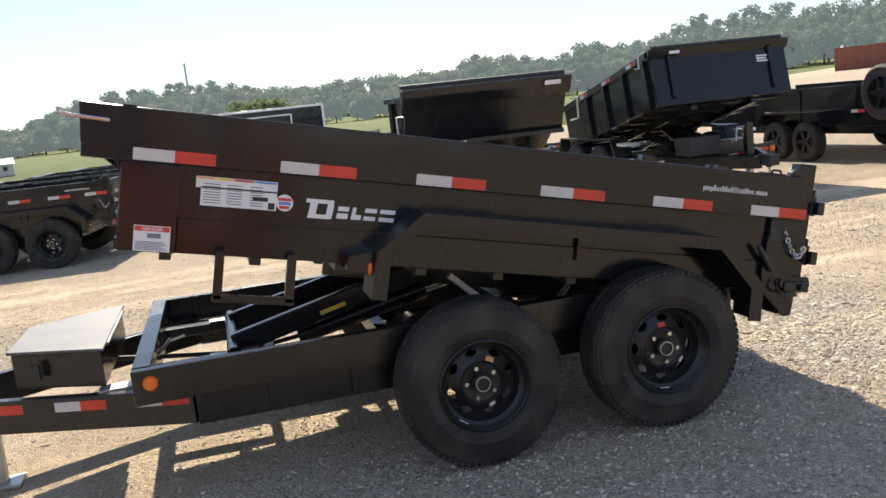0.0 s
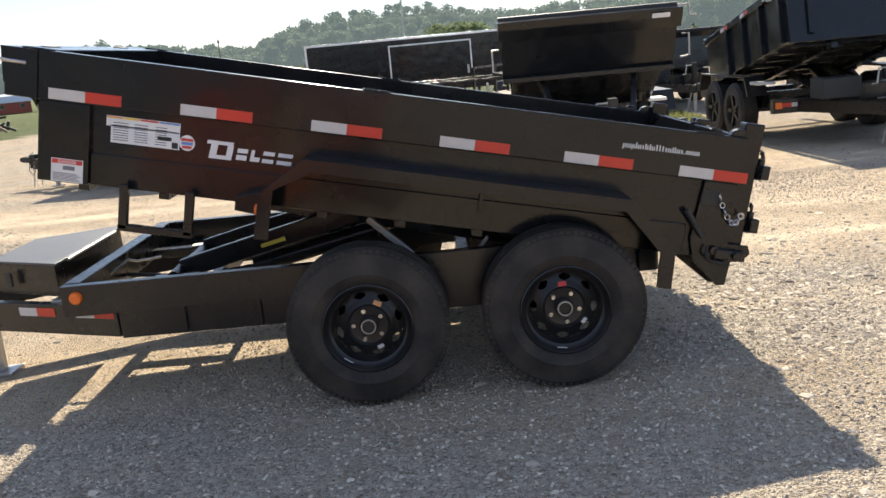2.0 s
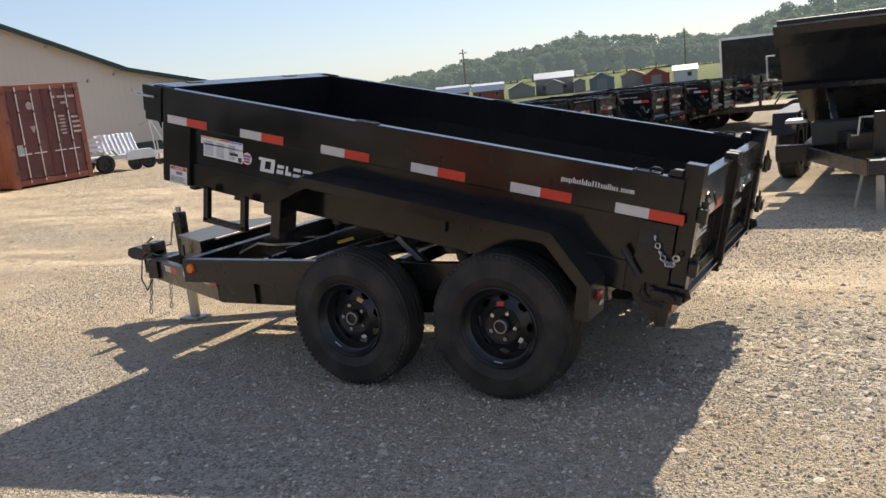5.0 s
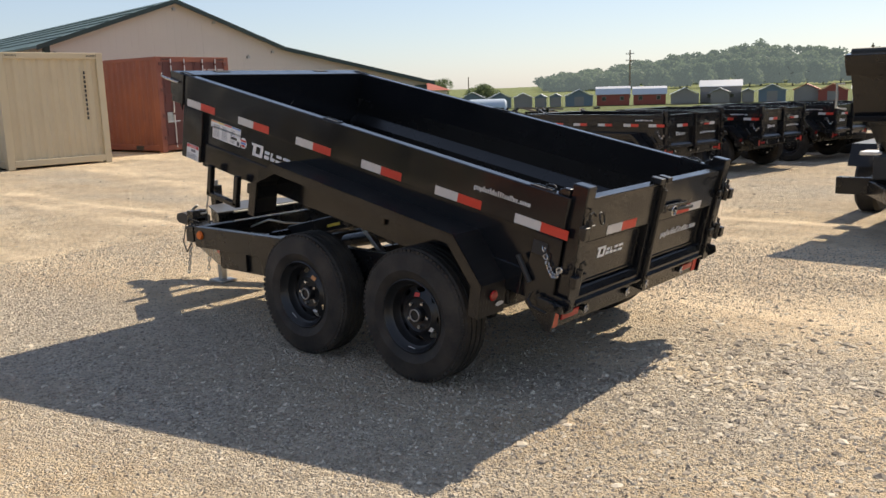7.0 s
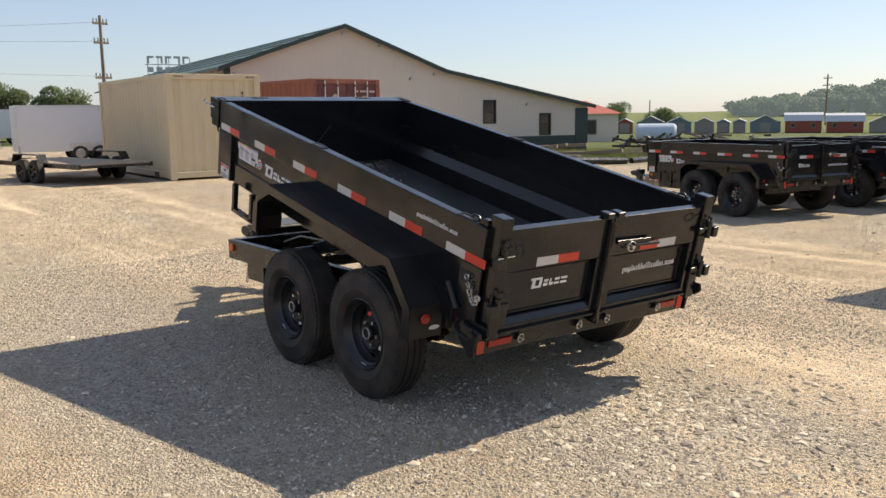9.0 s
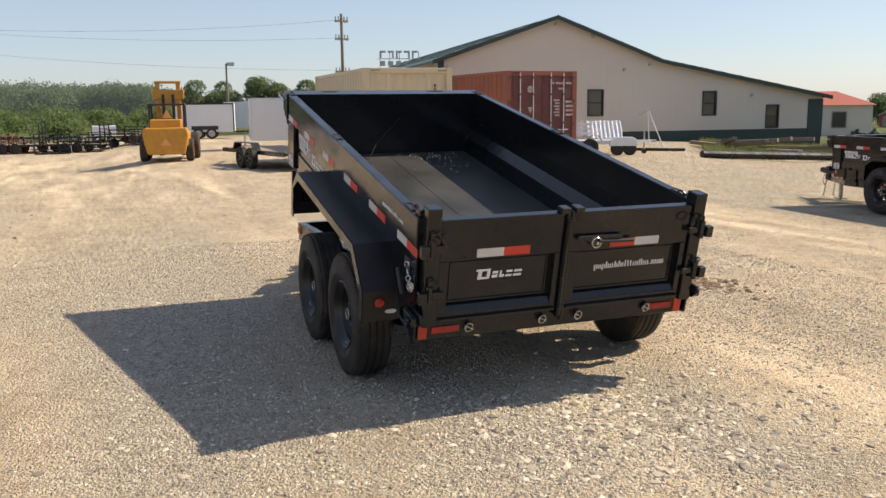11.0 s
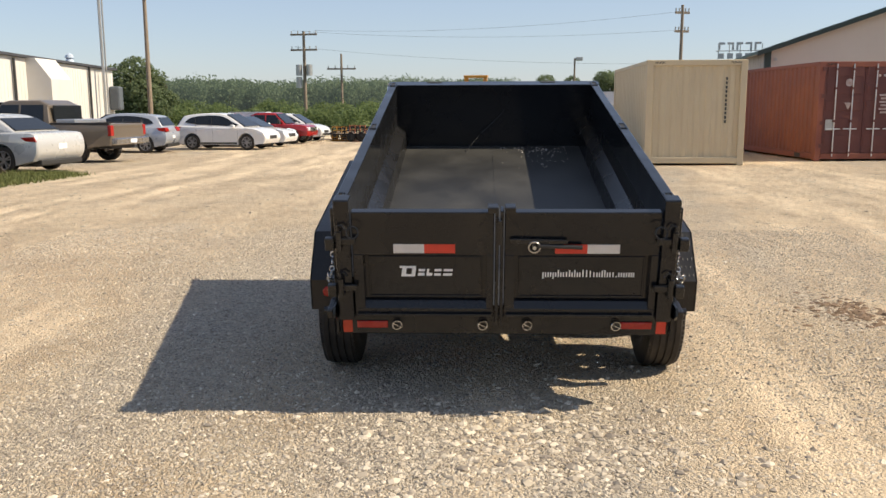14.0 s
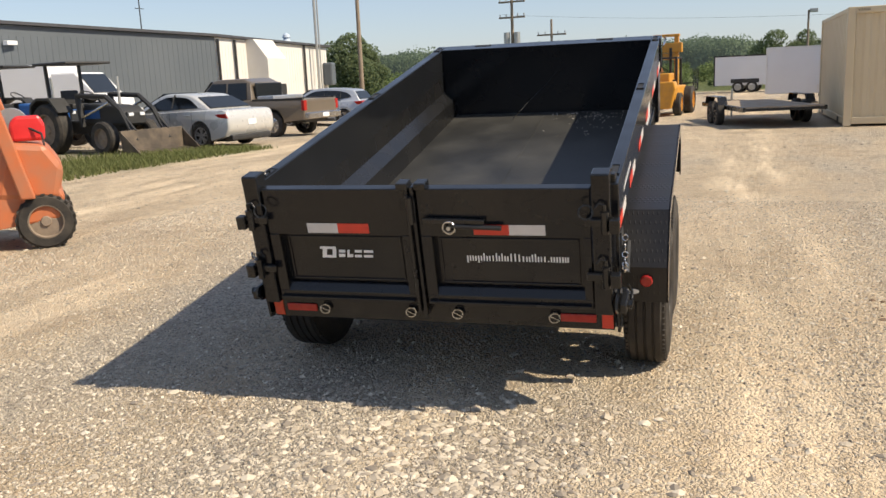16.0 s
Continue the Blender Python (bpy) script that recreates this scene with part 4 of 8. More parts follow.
        # folding step under the front of the bed
        if s > 0:
            st = bmesh.new()
            for u in (0.53, 0.81):
                ybox(Y, u - 0.018, u + 0.018, -0.05, -0.015, -0.715, -0.52, 0.003, st)
            ybox(Y, 0.51, 0.83, -0.05, -0.012, -0.725, -0.695, 0.003, st)
            part("side_step", st, SATIN, bed, "black steel step hung below the bed", at=M)
        # tarp bow bracket at the front corner
        part("corner_bracket", yprism(Y, [(-0.012, -0.0), (0.14, -0.0), (0.14, -0.24), (0.10, -0.17), (0.0, -0.15)], -0.01, -0.001, 0.002), BLACK, bed, at=M)
        part("tarp_hook", tube([(0.10, Y(-0.02), -0.06), (-0.03, Y(-0.03), -0.055), (-0.08, Y(-0.03), -0.05), (-0.08, Y(-0.03), -0.03)], 0.008), CHROME, bed, "bare steel tarp hook", at=M)

    both(sides)
    fw = bmesh.new()
    box(0.0, 0.155, 0.058, WIDE - 0.058, -0.012, 0.0, 0.004, fw)
    box(0.0, 0.012, 0.058, WIDE - 0.058, -0.15, -0.012, 0, fw)
    prism([(0.0, -0.15), (0.012, -0.15), (0.143, -0.245), (0.143, -0.255)], 0.058, WIDE - 0.058, "y", 0, fw)
    box(0.143, 0.155, 0.058, WIDE - 0.058, fl - 0.045, -0.012, 0, fw)
    part("front_wall", fw, BLACK, bed, at=M)
    for y in (0.30, 1.22):
        # front pockets likewise: shade of the hole drawn as a dark plate
        part("front_pocket", box(0.02, 0.062, y, y + 0.12, -0.004, 0.003), PLASTIC, bed, "dark plate for the shaded stake pocket hole", at=M)

    # ----- rear doors -----
    for y0, y1, right in ((0.108, 0.785, False), (0.835, 1.567, True)):
        g = bmesh.new()
        py0, py1 = (y0 + 0.05, y1 - 0.035)
        box(3.19, 3.245, y0, y1, -0.215, 0.0, 0.004, g)
        box(3.19, 3.245, y0, py0, -0.50, -0.215, 0.003, g)
        box(3.19, 3.245, py1, y1, -0.50, -0.215, 0.003, g)
        box(3.19, 3.205, py0, py1, -0.465, -0.215, 0, g)
        prism([(3.19, -0.455), (3.225, -0.465), (3.245, -0.50), (3.245, -0.545), (3.19, -0.545)], y0, y1, "y", 0.003, g)
        door = part("rear_door", g, BLACK, root, "black barn-style rear door", at=M)
        fr = bmesh.new()
        for q in ((py0 + 0.02, py1 - 0.02, -0.245, -0.236), (py0 + 0.02, py1 - 0.02, -0.452, -0.443)):
            box(3.205, 3.212, q[0], q[1], q[2], q[3], 0.002, fr)
        for q in (py0 + 0.02, py1 - 0.029):
            box(3.205, 3.212, q, q + 0.009, -0.443, -0.245, 0.002, fr)
        part("panel_bead", fr, BLACK, door, at=M)
        part("drip_lip", box(3.244, 3.262, y0 + 0.01, y1 - 0.01, -0.535, -0.522, 0.002), BLACK, door, at=M)
        if right:
            tape_strip(door, M @ rear_plane(3.2458, 1.075, -0.16), 0.305, 0.046, red_first=True)
            part("dealer_lettering", url_bars(0.448, 0.036, rear_plane(3.2055, 1.022, -0.345)), DECAL, door, "white lettering as bars", at=M)
            part("latch_bar", bar((3.262, 0.86, -0.135), (3.262, 1.13, -0.14), 0.02, 0.022, 0.003), SATIN, door, at=M)
            part("latch_grip", rod((3.268, 0.99, -0.158), (3.268, 1.2, -0.166), 0.011, 10), PLASTIC, door, "black rubber latch grip", at=M)
            part("latch_ring", ring(0.027, 0.0045, 20, 6, at=rear_plane(3.272, 0.975, -0.165)), CHROME, door, at=M)
            part("latch_pin", rod((3.245, 0.975, -0.165), (3.285, 0.975, -0.165), 0.009, 8), ZINC, door, at=M)
        else:
            tape_strip(door, M @ rear_plane(3.2458, 0.305, -0.16), 0.295, 0.046)
            for shape in logo_shapes(0.26, 0.055, rear_plane(3.2055, 0.322, -0.345)):
                part("mark_block", shape, DECAL, door, "white vinyl block of the maker's mark", at=M)
    cp = bmesh.new()
    box(3.19, 3.262, 0.79, 0.806, -0.58, 0.012, 0.003, cp)
    box(3.19, 3.262, 0.814, 0.83, -0.60, 0.012, 0.003, cp)
    part("centre_post", cp, BLACK, root, at=M)
    for y in (0.755, 0.835):
        part("top_latch", box(3.2, 3.265, y, y + 0.05, 0.0, 0.03, 0.004), SATIN, root, at=M)
    part("centre_hinge", rod((3.272, 0.81, -0.15), (3.272, 0.81, -0.03), 0.013, 10), SATIN, root, at=M)
    part("door_gap_rod", rod((3.268, 0.80, -0.56), (3.268, 0.80, -0.02), 0.008, 8), SATIN, root, at=M)

    def corner(Y, s):
        post = part("corner_post", ybox(Y, 3.175, 3.262, 0.028, 0.102, -0.56, 0.064, 0.006), BLACK, root, at=M)
        for w in (-0.13, -0.37):
            part("hinge_barrel", rod((3.283, Y(0.048), w - 0.05), (3.283, Y(0.048), w + 0.045), 0.016, 12), SATIN, post, at=M)
            part("hinge_strap", ybox(Y, 3.262, 3.28, 0.04, 0.128, w - 0.022, w + 0.01, 0.004), SATIN, post, at=M)
            part("hinge_block", ybox(Y, 3.27, 3.308, -0.012, 0.03, w - 0.042, w + 0.02, 0.005), SATIN, post, at=M)
            part("hinge_pin", rod((3.283, Y(0.048), w + 0.045), (3.283, Y(0.048), w + 0.075), 0.007, 8), SATIN, post, at=M)
            part("pin_hook", tube([(3.283, Y(0.048), w + 0.072), (3.283, Y(0.07), w + 0.08), (3.29, Y(0.085), w + 0.06)], 0.005, 6), SATIN, post, at=M)
        part("hinge_pin_ring", ring(0.028, 0.004, 20, 6, at=Matrix.Translation((3.305, Y(0.12), -0.08)) @ pose(0, 0, 0, 70, 0, 100)), SATIN, post, at=M)
        part("rail_hook", tube([(3.03, Y(0.045), 0.0), (3.03, Y(0.045), 0.014), (3.04, Y(0.045), 0.02), (3.07, Y(0.045), 0.02), (3.08, Y(0.045), 0.014), (3.08, Y(0.045), 0.0)], 0.006), SATIN, post, at=M)
        part("rail_cap", yprism(Y, [(3.11, 0.0), (3.12, 0.022), (3.14, 0.034), (3.175, 0.034), (3.175, 0.0)], 0.014, 0.05, 0.004), SATIN, post, at=M)

    both(corner)
    bp = part("rear_bumper", box(3.14, 3.197, 0.03, WIDE - 0.03, -0.665, -0.552, 0.005), BLACK, root, "black rear bumper beam", at=M)

    def rear_lights(Y, s):
        part("corner_reflector", ybox(Y, 3.197, 3.202, 0.034, 0.082, -0.655, -0.562, 0.002), surface("orange_red_reflector", (0.42, 0.04, 0.015), rough=0.2, bump=0, scale=40) if (hoist and s > 0) else RED_TAPE, bp, "orange-red reflector", at=M)
        lamp = box(3.197, 3.206, *sorted((Y(0.105), Y(0.26))), -0.628, -0.59, 0.004)
        part("tail_lamp", lamp, RED_LENS, bp, "oblong red tail lamp", at=M)

    both(rear_lights)
    for y in (0.308, 0.735, 0.955, 1.392):
        pin = part("ramp_pin", rod((3.197, y, -0.605), (3.215, y, -0.605), 0.018, 14), SATIN, bp, at=M)
        part("pin_ring", ring(0.023, 0.0035, 18, 6, at=rear_plane(3.218, y, -0.605) @ pose(0, 0, 0, 0, 12, 0)), CHROME, pin, at=M)
        part("pin_clip", rod((3.22, y - 0.024, -0.594), (3.22, y + 0.024, -0.616), 0.003, 6), CHROME, pin, at=M)

    # ----- hoist -----
    if hoist:
        for y in (0.60, 1.075):
            part("hoist_arm", bar((-1.42, y, 0.53), (-0.50, y, 0.745), 0.05, 0.10, 0.006), SATIN, root)
            part("scissor_arm", bar((0.62, y + 0.06 * (1 if y < 0.8 else -1), 0.45), (-0.95, y + 0.06 * (1 if y < 0.8 else -1), 0.83), 0.04, 0.085, 0.006), SATIN, root)
        part("hoist_cross_tube", rod((-1.42, 0.42, 0.53), (-1.42, 1.25, 0.53), 0.032, 14), SATIN, root)
        part("hoist_cross_tube", rod((-0.52, 0.5, 0.735), (-0.52, 1.17, 0.735), 0.03, 14), SATIN, root)
        cyl = part("hydraulic_cylinder", rod((-1.1, mid, 0.46), (-0.42, mid, 0.60), 0.05, 18), SATIN, root, smooth=True)
        part("cylinder_rod", rod((-0.42, mid, 0.60), (-0.12, mid, 0.66), 0.026, 16), CHROME, cyl, "bright cylinder rod", smooth=True)
        part("warning_strip", plates([(0, 0.13, -0.010, 0.010)], 0.001, Matrix.Translation((-1.0, 0.574, 0.616)) @ Matrix.Rotation(radians(-13.1), 4, "Y") @ side_plane(0, 0, 0, lambda y: y, 1)), YELLOW_PRINT, root, "yellow warning strip")
        part("safety_prop", bar((-0.10, 0.30, 0.45), (-0.42, 0.30, 0.76), 0.04, 0.03, 0.004), ZINC, root, "bare steel safety prop")
        part("hydraulic_hose", tube([(-1.95, 0.75, 0.52), (-1.75, 0.72, 0.50), (-1.4, 0.78, 0.44), (-1.0, mid, 0.47)], 0.011), PLASTIC, root)
        part("hose_line", tube([(-1.76, 0.50, 0.56), (-1.70, 0.62, 0.60), (-1.72, 0.8, 0.55), (-1.66, 1.0, 0.52)], 0.007), ZINC, root)
        part("wire_bracket", bar((0.02, 0.24, 0.50), (0.14, 0.24, 0.63), 0.05, 0.008, 0), ZINC, root)
    return root


subject = dump_trailer(12.28, (-1.82, 0.0, 1.690), "glossy black tandem-axle dump trailer with its bed half raised on gravel")
MB = Matrix.Translation((-1.82, 0.0, 1.690)) @ Matrix.Rotation(radians(12.28), 4, "Y")
crumbs = bmesh.new()
rc = random.Random(5)
for i in range(120):
    u, y = 0.2 + abs(rc.gauss(0, 0.14)), rc.gauss(1.22, 0.13)
    if rc.random() < 0.2:
        u = rc.uniform(0.2, 0.8)
    r = rc.uniform(0.002, 0.007)
    b = bmesh.new()
    bmesh.ops.create_icosphere(b, subdivisions=1, radius=r)
    for v in b.verts:
        v.co *= rc.uniform(0.7, 1.3)
    b.transform(MB @ Matrix.Translation((min(u, 2.6), min(max(y, 0.25), 1.42), -0.503)))
    merge(crumbs, b)
single("gravel_crumbs", crumbs, DIRT, "scattered grey gravel crumbs lying in the trailer bed", "gravel", kind="stuff")
single("tarp_cord", tube([MB @ Vector(p) for p in ((0.35, 0.62, -0.5), (0.22, 0.72, -0.40), (0.165, 0.86, -0.28), (0.16, 0.93, -0.2))], 0.002, 6), PLASTIC, "thin dark cord hanging against the front wall", "cord")

# ---- the yard ----


def smooth(a, b, v):
    t = min(1, max(0, (v - a) / (b - a)))
    return t * t * (3 - 2 * t)


def yaw_of(x, y):
    """Bearing in degrees from +y towards -x, seen from the trailer."""
    return math.degrees(math.atan2(-(x - 2), y + 1))


def land(x, y):
    """Height of the land: level round the trailer, falling gently to the north, wooded rises far off."""
    r, a = math.hypot(x, y), yaw_of(x, y)
    near = 0.0
    if 3.5 < r < 40:
        near = 0.05 * noise.noise((x * 0.12, y * 0.12, 3)) * smooth(3.5, 9, r)
    fall = smooth(-34, -14, a) * (1 - smooth(42, 53, a))
    near -= 0.014 * min(max(math.hypot(x - 2, y + 1) - 3.0, 0), 118) * fall
    near -= 0.33 * smooth(6, 28, -x) * (1 - smooth(-2, 0.4, y)) * smooth(-19, -14, y) * (1 - smooth(50, 75, -x))
    near += 0.5 * smooth(40, 105, r) * (1 - smooth(-34, -26, a)) * smooth(-90, -70, a)
    north = 6 * smooth(390, 520, r) * (1 - smooth(14, 30, a)) * smooth(-130, -100, a)
    mid = 6 * smooth(390, 520, r) * smooth(14, 30, a) * (1 - smooth(30, 36, a))
    return near + north + mid


rings = [0.0] + [0.6 * 1.085 ** k for k in range(104)]
SEG = 160
gv, gf = [(0, 0, land(0, 0))], []
for r in rings[1:]:
    for k in range(SEG):
        a = 2 * math.pi * k / SEG
        x, y = r * math.cos(a), r * math.sin(a)
        gv.append((x, y, land(x, y)))
for k in range(SEG):
    gf.append((0, 1 + k, 1 + (k + 1) % SEG))
for i in range(len(rings) - 2):
    for k in range(SEG):
        a, b = 1 + i * SEG + k, 1 + i * SEG + (k + 1) % SEG
        gf.append((a, a + SEG, b + SEG, b))
gm = bpy.data.meshes.new("ground")
gm.from_pydata(gv, [], gf)
gm.materials.append(GROUND)
gm.shade_smooth()
tagged(new("ground", gm), "tan dirt and grey crushed gravel yard running out into grass", "ground", kind="structure")


FADED = surface("faded_white_marking", (0.55, 0.48, 0.44), (0.36, 0.22, 0.18), rough=0.6, scale=9, fine=60, bump=0, dirt=0.5)


def corrugated(length, height, pitch=0.28, depth=0.028):
    """A trapezoid-ribbed sheet in x (length) and z (height), ribs along z, about y = 0."""
    own = bmesh.new()
    xs, ys = [], []
    x = 0.0
    while x < length - 1e-6:
        for dx, d in ((0, 0), (0.32, 0), (0.5, 1), (0.82, 1)):
            if x + dx * pitch <= length:
                xs.append(x + dx * pitch), ys.append(d * depth)
        x += pitch
    xs.append(length), ys.append(0)
    lo = [own.verts.new((a, b, 0)) for a, b in zip(xs, ys)]
    hi = [own.verts.new((a, b, height)) for a, b in zip(xs, ys)]
    for i in range(len(xs) - 1):
        own.faces.new((lo[i], lo[i + 1], hi[i + 1], hi[i]))
    return own


def container(label, at, length, paint, doors, group="shipping containers"):
    """Local x along the length from the near end, y across, z up."""
    W, H = 2.438, 2.591
    root = thing("shipping_container", label, "container", group, at)
    fr = bmesh.new()
    for x in (0, length - 0.16):
        for y in (0, W - 0.16):
            box(x, x + 0.16, y, y + 0.16, 0.0, H, 0.01, fr)
    for y in (0, W - 0.1):
        box(0.16, length - 0.16, y, y + 0.1, 0.04, 0.2, 0.01, fr)
        box(0.16, length - 0.16, y, y + 0.08, H - 0.1, H, 0.01, fr)
    for x in (0, length - 0.1):
        box(x, x + 0.1, 0.16, W - 0.16, 0.05, 0.2, 0.01, fr)
        box(x, x + 0.1, 0.16, W - 0.16, H - 0.14, H, 0.01, fr)
    body = part("frame", fr, paint, root)
    for y, flip in ((0.05, 1), (W - 0.05, -1)):
        s = corrugated(length - 0.32, H - 0.3)
        s.transform(Matrix.Translation((0.16, y - (0.018 * flip), 0.2)) @ Matrix.Diagonal((1, flip, 1, 1)))
        part("side_wall", s, paint, root)
    rf = box(0.1, length - 0.1, 0.08, W - 0.08, H - 0.05, H - 0.02)
    part("roof", rf, paint, root)
    part("floor_base", box(0.1, length - 0.1, 0.1, W - 0.1, 0.12, 0.16), paint, root)
    bk = corrugated(W - 0.32, H - 0.34)
    bk.transform(Matrix.Translation((length - 0.08, 0.16, 0.2)) @ pose(0, 0, 0, 0, 0, 90))
    part("end_wall", bk, paint, root)
    for y0, sgn in ((0.16, 1), (W - 0.16 - 0.28, 1)):
        for k in range(7):
            part("height_stripe", prism([(y0 + 0.036 * k, H - 0.09), (y0 + 0.014 + 0.036 * k, H - 0.09), (y0 + 0.028 + 0.036 * k, H - 0.045), (y0 + 0.014 + 0.036 * k, H - 0.045)], -0.006, 0.0, "x"), PLASTIC, body, "dark slanted height marking")
    if doors:
        half = (W - 0.32) / 2
        for d in range(2):
            y0 = 0.16 + d * half
            bm = box(0.02, 0.06, y0 + 0.006, y0 + half - 0.006, 0.21, H - 0.15, 0.004)
            for z in (0.55, 1.0, 1.45, 1.9, 2.35):
                box(0.008, 0.02, y0 + 0.06, y0 + half - 0.06, z - 0.13, z + 0.13, 0.006, bm)
            # red doors, hinges and guides get the red with shade put into it
            leaf_paint = OXIDESHADE if paint is RUSTY else paint
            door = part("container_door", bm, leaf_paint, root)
            for yy in (0.30, 0.72):
                y = y0 + half * yy
                part("lock_rod", rod((-0.012, y, 0.12), (-0.012, y, H - 0.06), 0.017, 10), ALU if paint is RUSTY else paint, door, "upright lock rod")
                for z in (0.22, 1.05, 1.9, H - 0.2):
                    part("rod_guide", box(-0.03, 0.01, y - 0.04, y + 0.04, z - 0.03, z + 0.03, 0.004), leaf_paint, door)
                part("lock_handle", box(-0.03, -0.018, y - 0.16, y + 0.2, 0.83, 0.86, 0.003), ALU if paint is RUSTY else paint, door)
            for z in (0.4, 1.0, 1.7, 2.4):
                yh = 0.13 if d == 0 else W - 0.13
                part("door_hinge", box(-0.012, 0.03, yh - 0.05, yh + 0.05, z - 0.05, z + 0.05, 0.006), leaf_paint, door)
        if paint is RUSTY:
            rp = lambda y, z: Matrix(((0, 0, -1, 0.004), (1, 0, 0, y), (0, 1, 0, z), (0, 0, 0, 1)))  # noqa: E731
            right = root.children[-1]
            part("marking_bars", plates([(0.0, 0.2, 0, 0.06), (0.28, 0.55, 0, 0.06), (0.62, 0.68, 0, 0.06), (0.3, 0.46, -0.16, -0.1)] + [(-0.05, 0.2, -0.55 - 0.13 * j, -0.49 - 0.13 * j) for j in range(4)] + [(0.42, 0.62 - 0.04 * (j % 2), -0.5 - 0.09 * j, -0.45 - 0.09 * j) for j in range(6)], 0.004, rp(W * 0.08, 2.2)), FADED, right, "unreadable white markings as bars")
            part("round_mark", lathe([(0.0, 0.002), (0.10, 0.002), (0.10, 0)], 24), FADED, right, at=rp(W * 0.67, 2.05))
            part("triangle_mark", prism([(-0.1, 0.08), (0.1, 0.08), (0, -0.1)], 0, 0.003, "z"), FADED, right, at=rp(W * 0.67, 1.45))
            part("data_plate", plates([(-0.11, 0.11, -0.14, 0.14)], 0.004, rp(W * 0.86, 0.95)), ZINC, right)
    else:
        bm = corrugated(W - 0.32, H - 0.34)
        bm.transform(Matrix.Translation((0.07, 0.16, 0.2)) @ pose(0, 0, 0, 0, 0, 90) @ Matrix.Diagonal((1, 1, 1, 1)))
        part("front_wall", bm, paint, root)
        part("number_strip", plates([(-0.022, 0.022, 0.105 * k, 0.105 * k + 0.07) for k in range(11)], 0.004, Matrix(((0, 0, -1, 0.01), (1, 0, 0, W * 0.2), (0, 1, 0, 1.05), (0, 0, 0, 1)))), PLASTIC, body, "dark unreadable number as bars")
    for x in (0.9, length - 1.4):
        part("fork_pocket", box(x, x + 0.36, -0.004, 0.05, 0.05, 0.17), PLASTIC, body)
        part("fork_pocket", box(x, x + 0.36, W - 0.05, W + 0.004, 0.05, 0.17), PLASTIC, body)
    return root


def yawed(x, y, deg, z=None):
    return pose(x, y, land(x, y) if z is None else z, 0, 0, deg)


def sized(m, k):
    """The same placing with everything drawn k times as large."""
    return m @ Matrix.Diagonal((k, k, k, 1))


container("tan painted shipping container standing on the gravel", yawed(-16.3, 7.36, 178.5), 6.06, TAN, False)
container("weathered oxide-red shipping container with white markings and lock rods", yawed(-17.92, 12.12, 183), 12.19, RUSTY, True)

# more trailers of the same make in a row, beds down
row_first = dump_trailer(0.0, (-1.95, 0.0, 1.165), "black dump trailer with its bed down, parked in a row", hoist=False)
row_first["group"] = "row of parked dump trailers"
row_pose = [(-4.14, 9.76, -9.5), (-3.64, 12.51, -9), (-3.18, 15.31, -8), (-2.83, 18.11, -8)]
row_first.matrix_basis = yawed(*row_pose[0])
for p in row_pose[1:]:
    copy_thing(row_first, yawed(*p))
container("far rust-brown shipping container with a pale wooden end", yawed(67.6, 79.6, -42), 6.06, RUSTY, False)

# ---- the large tan workshop ----


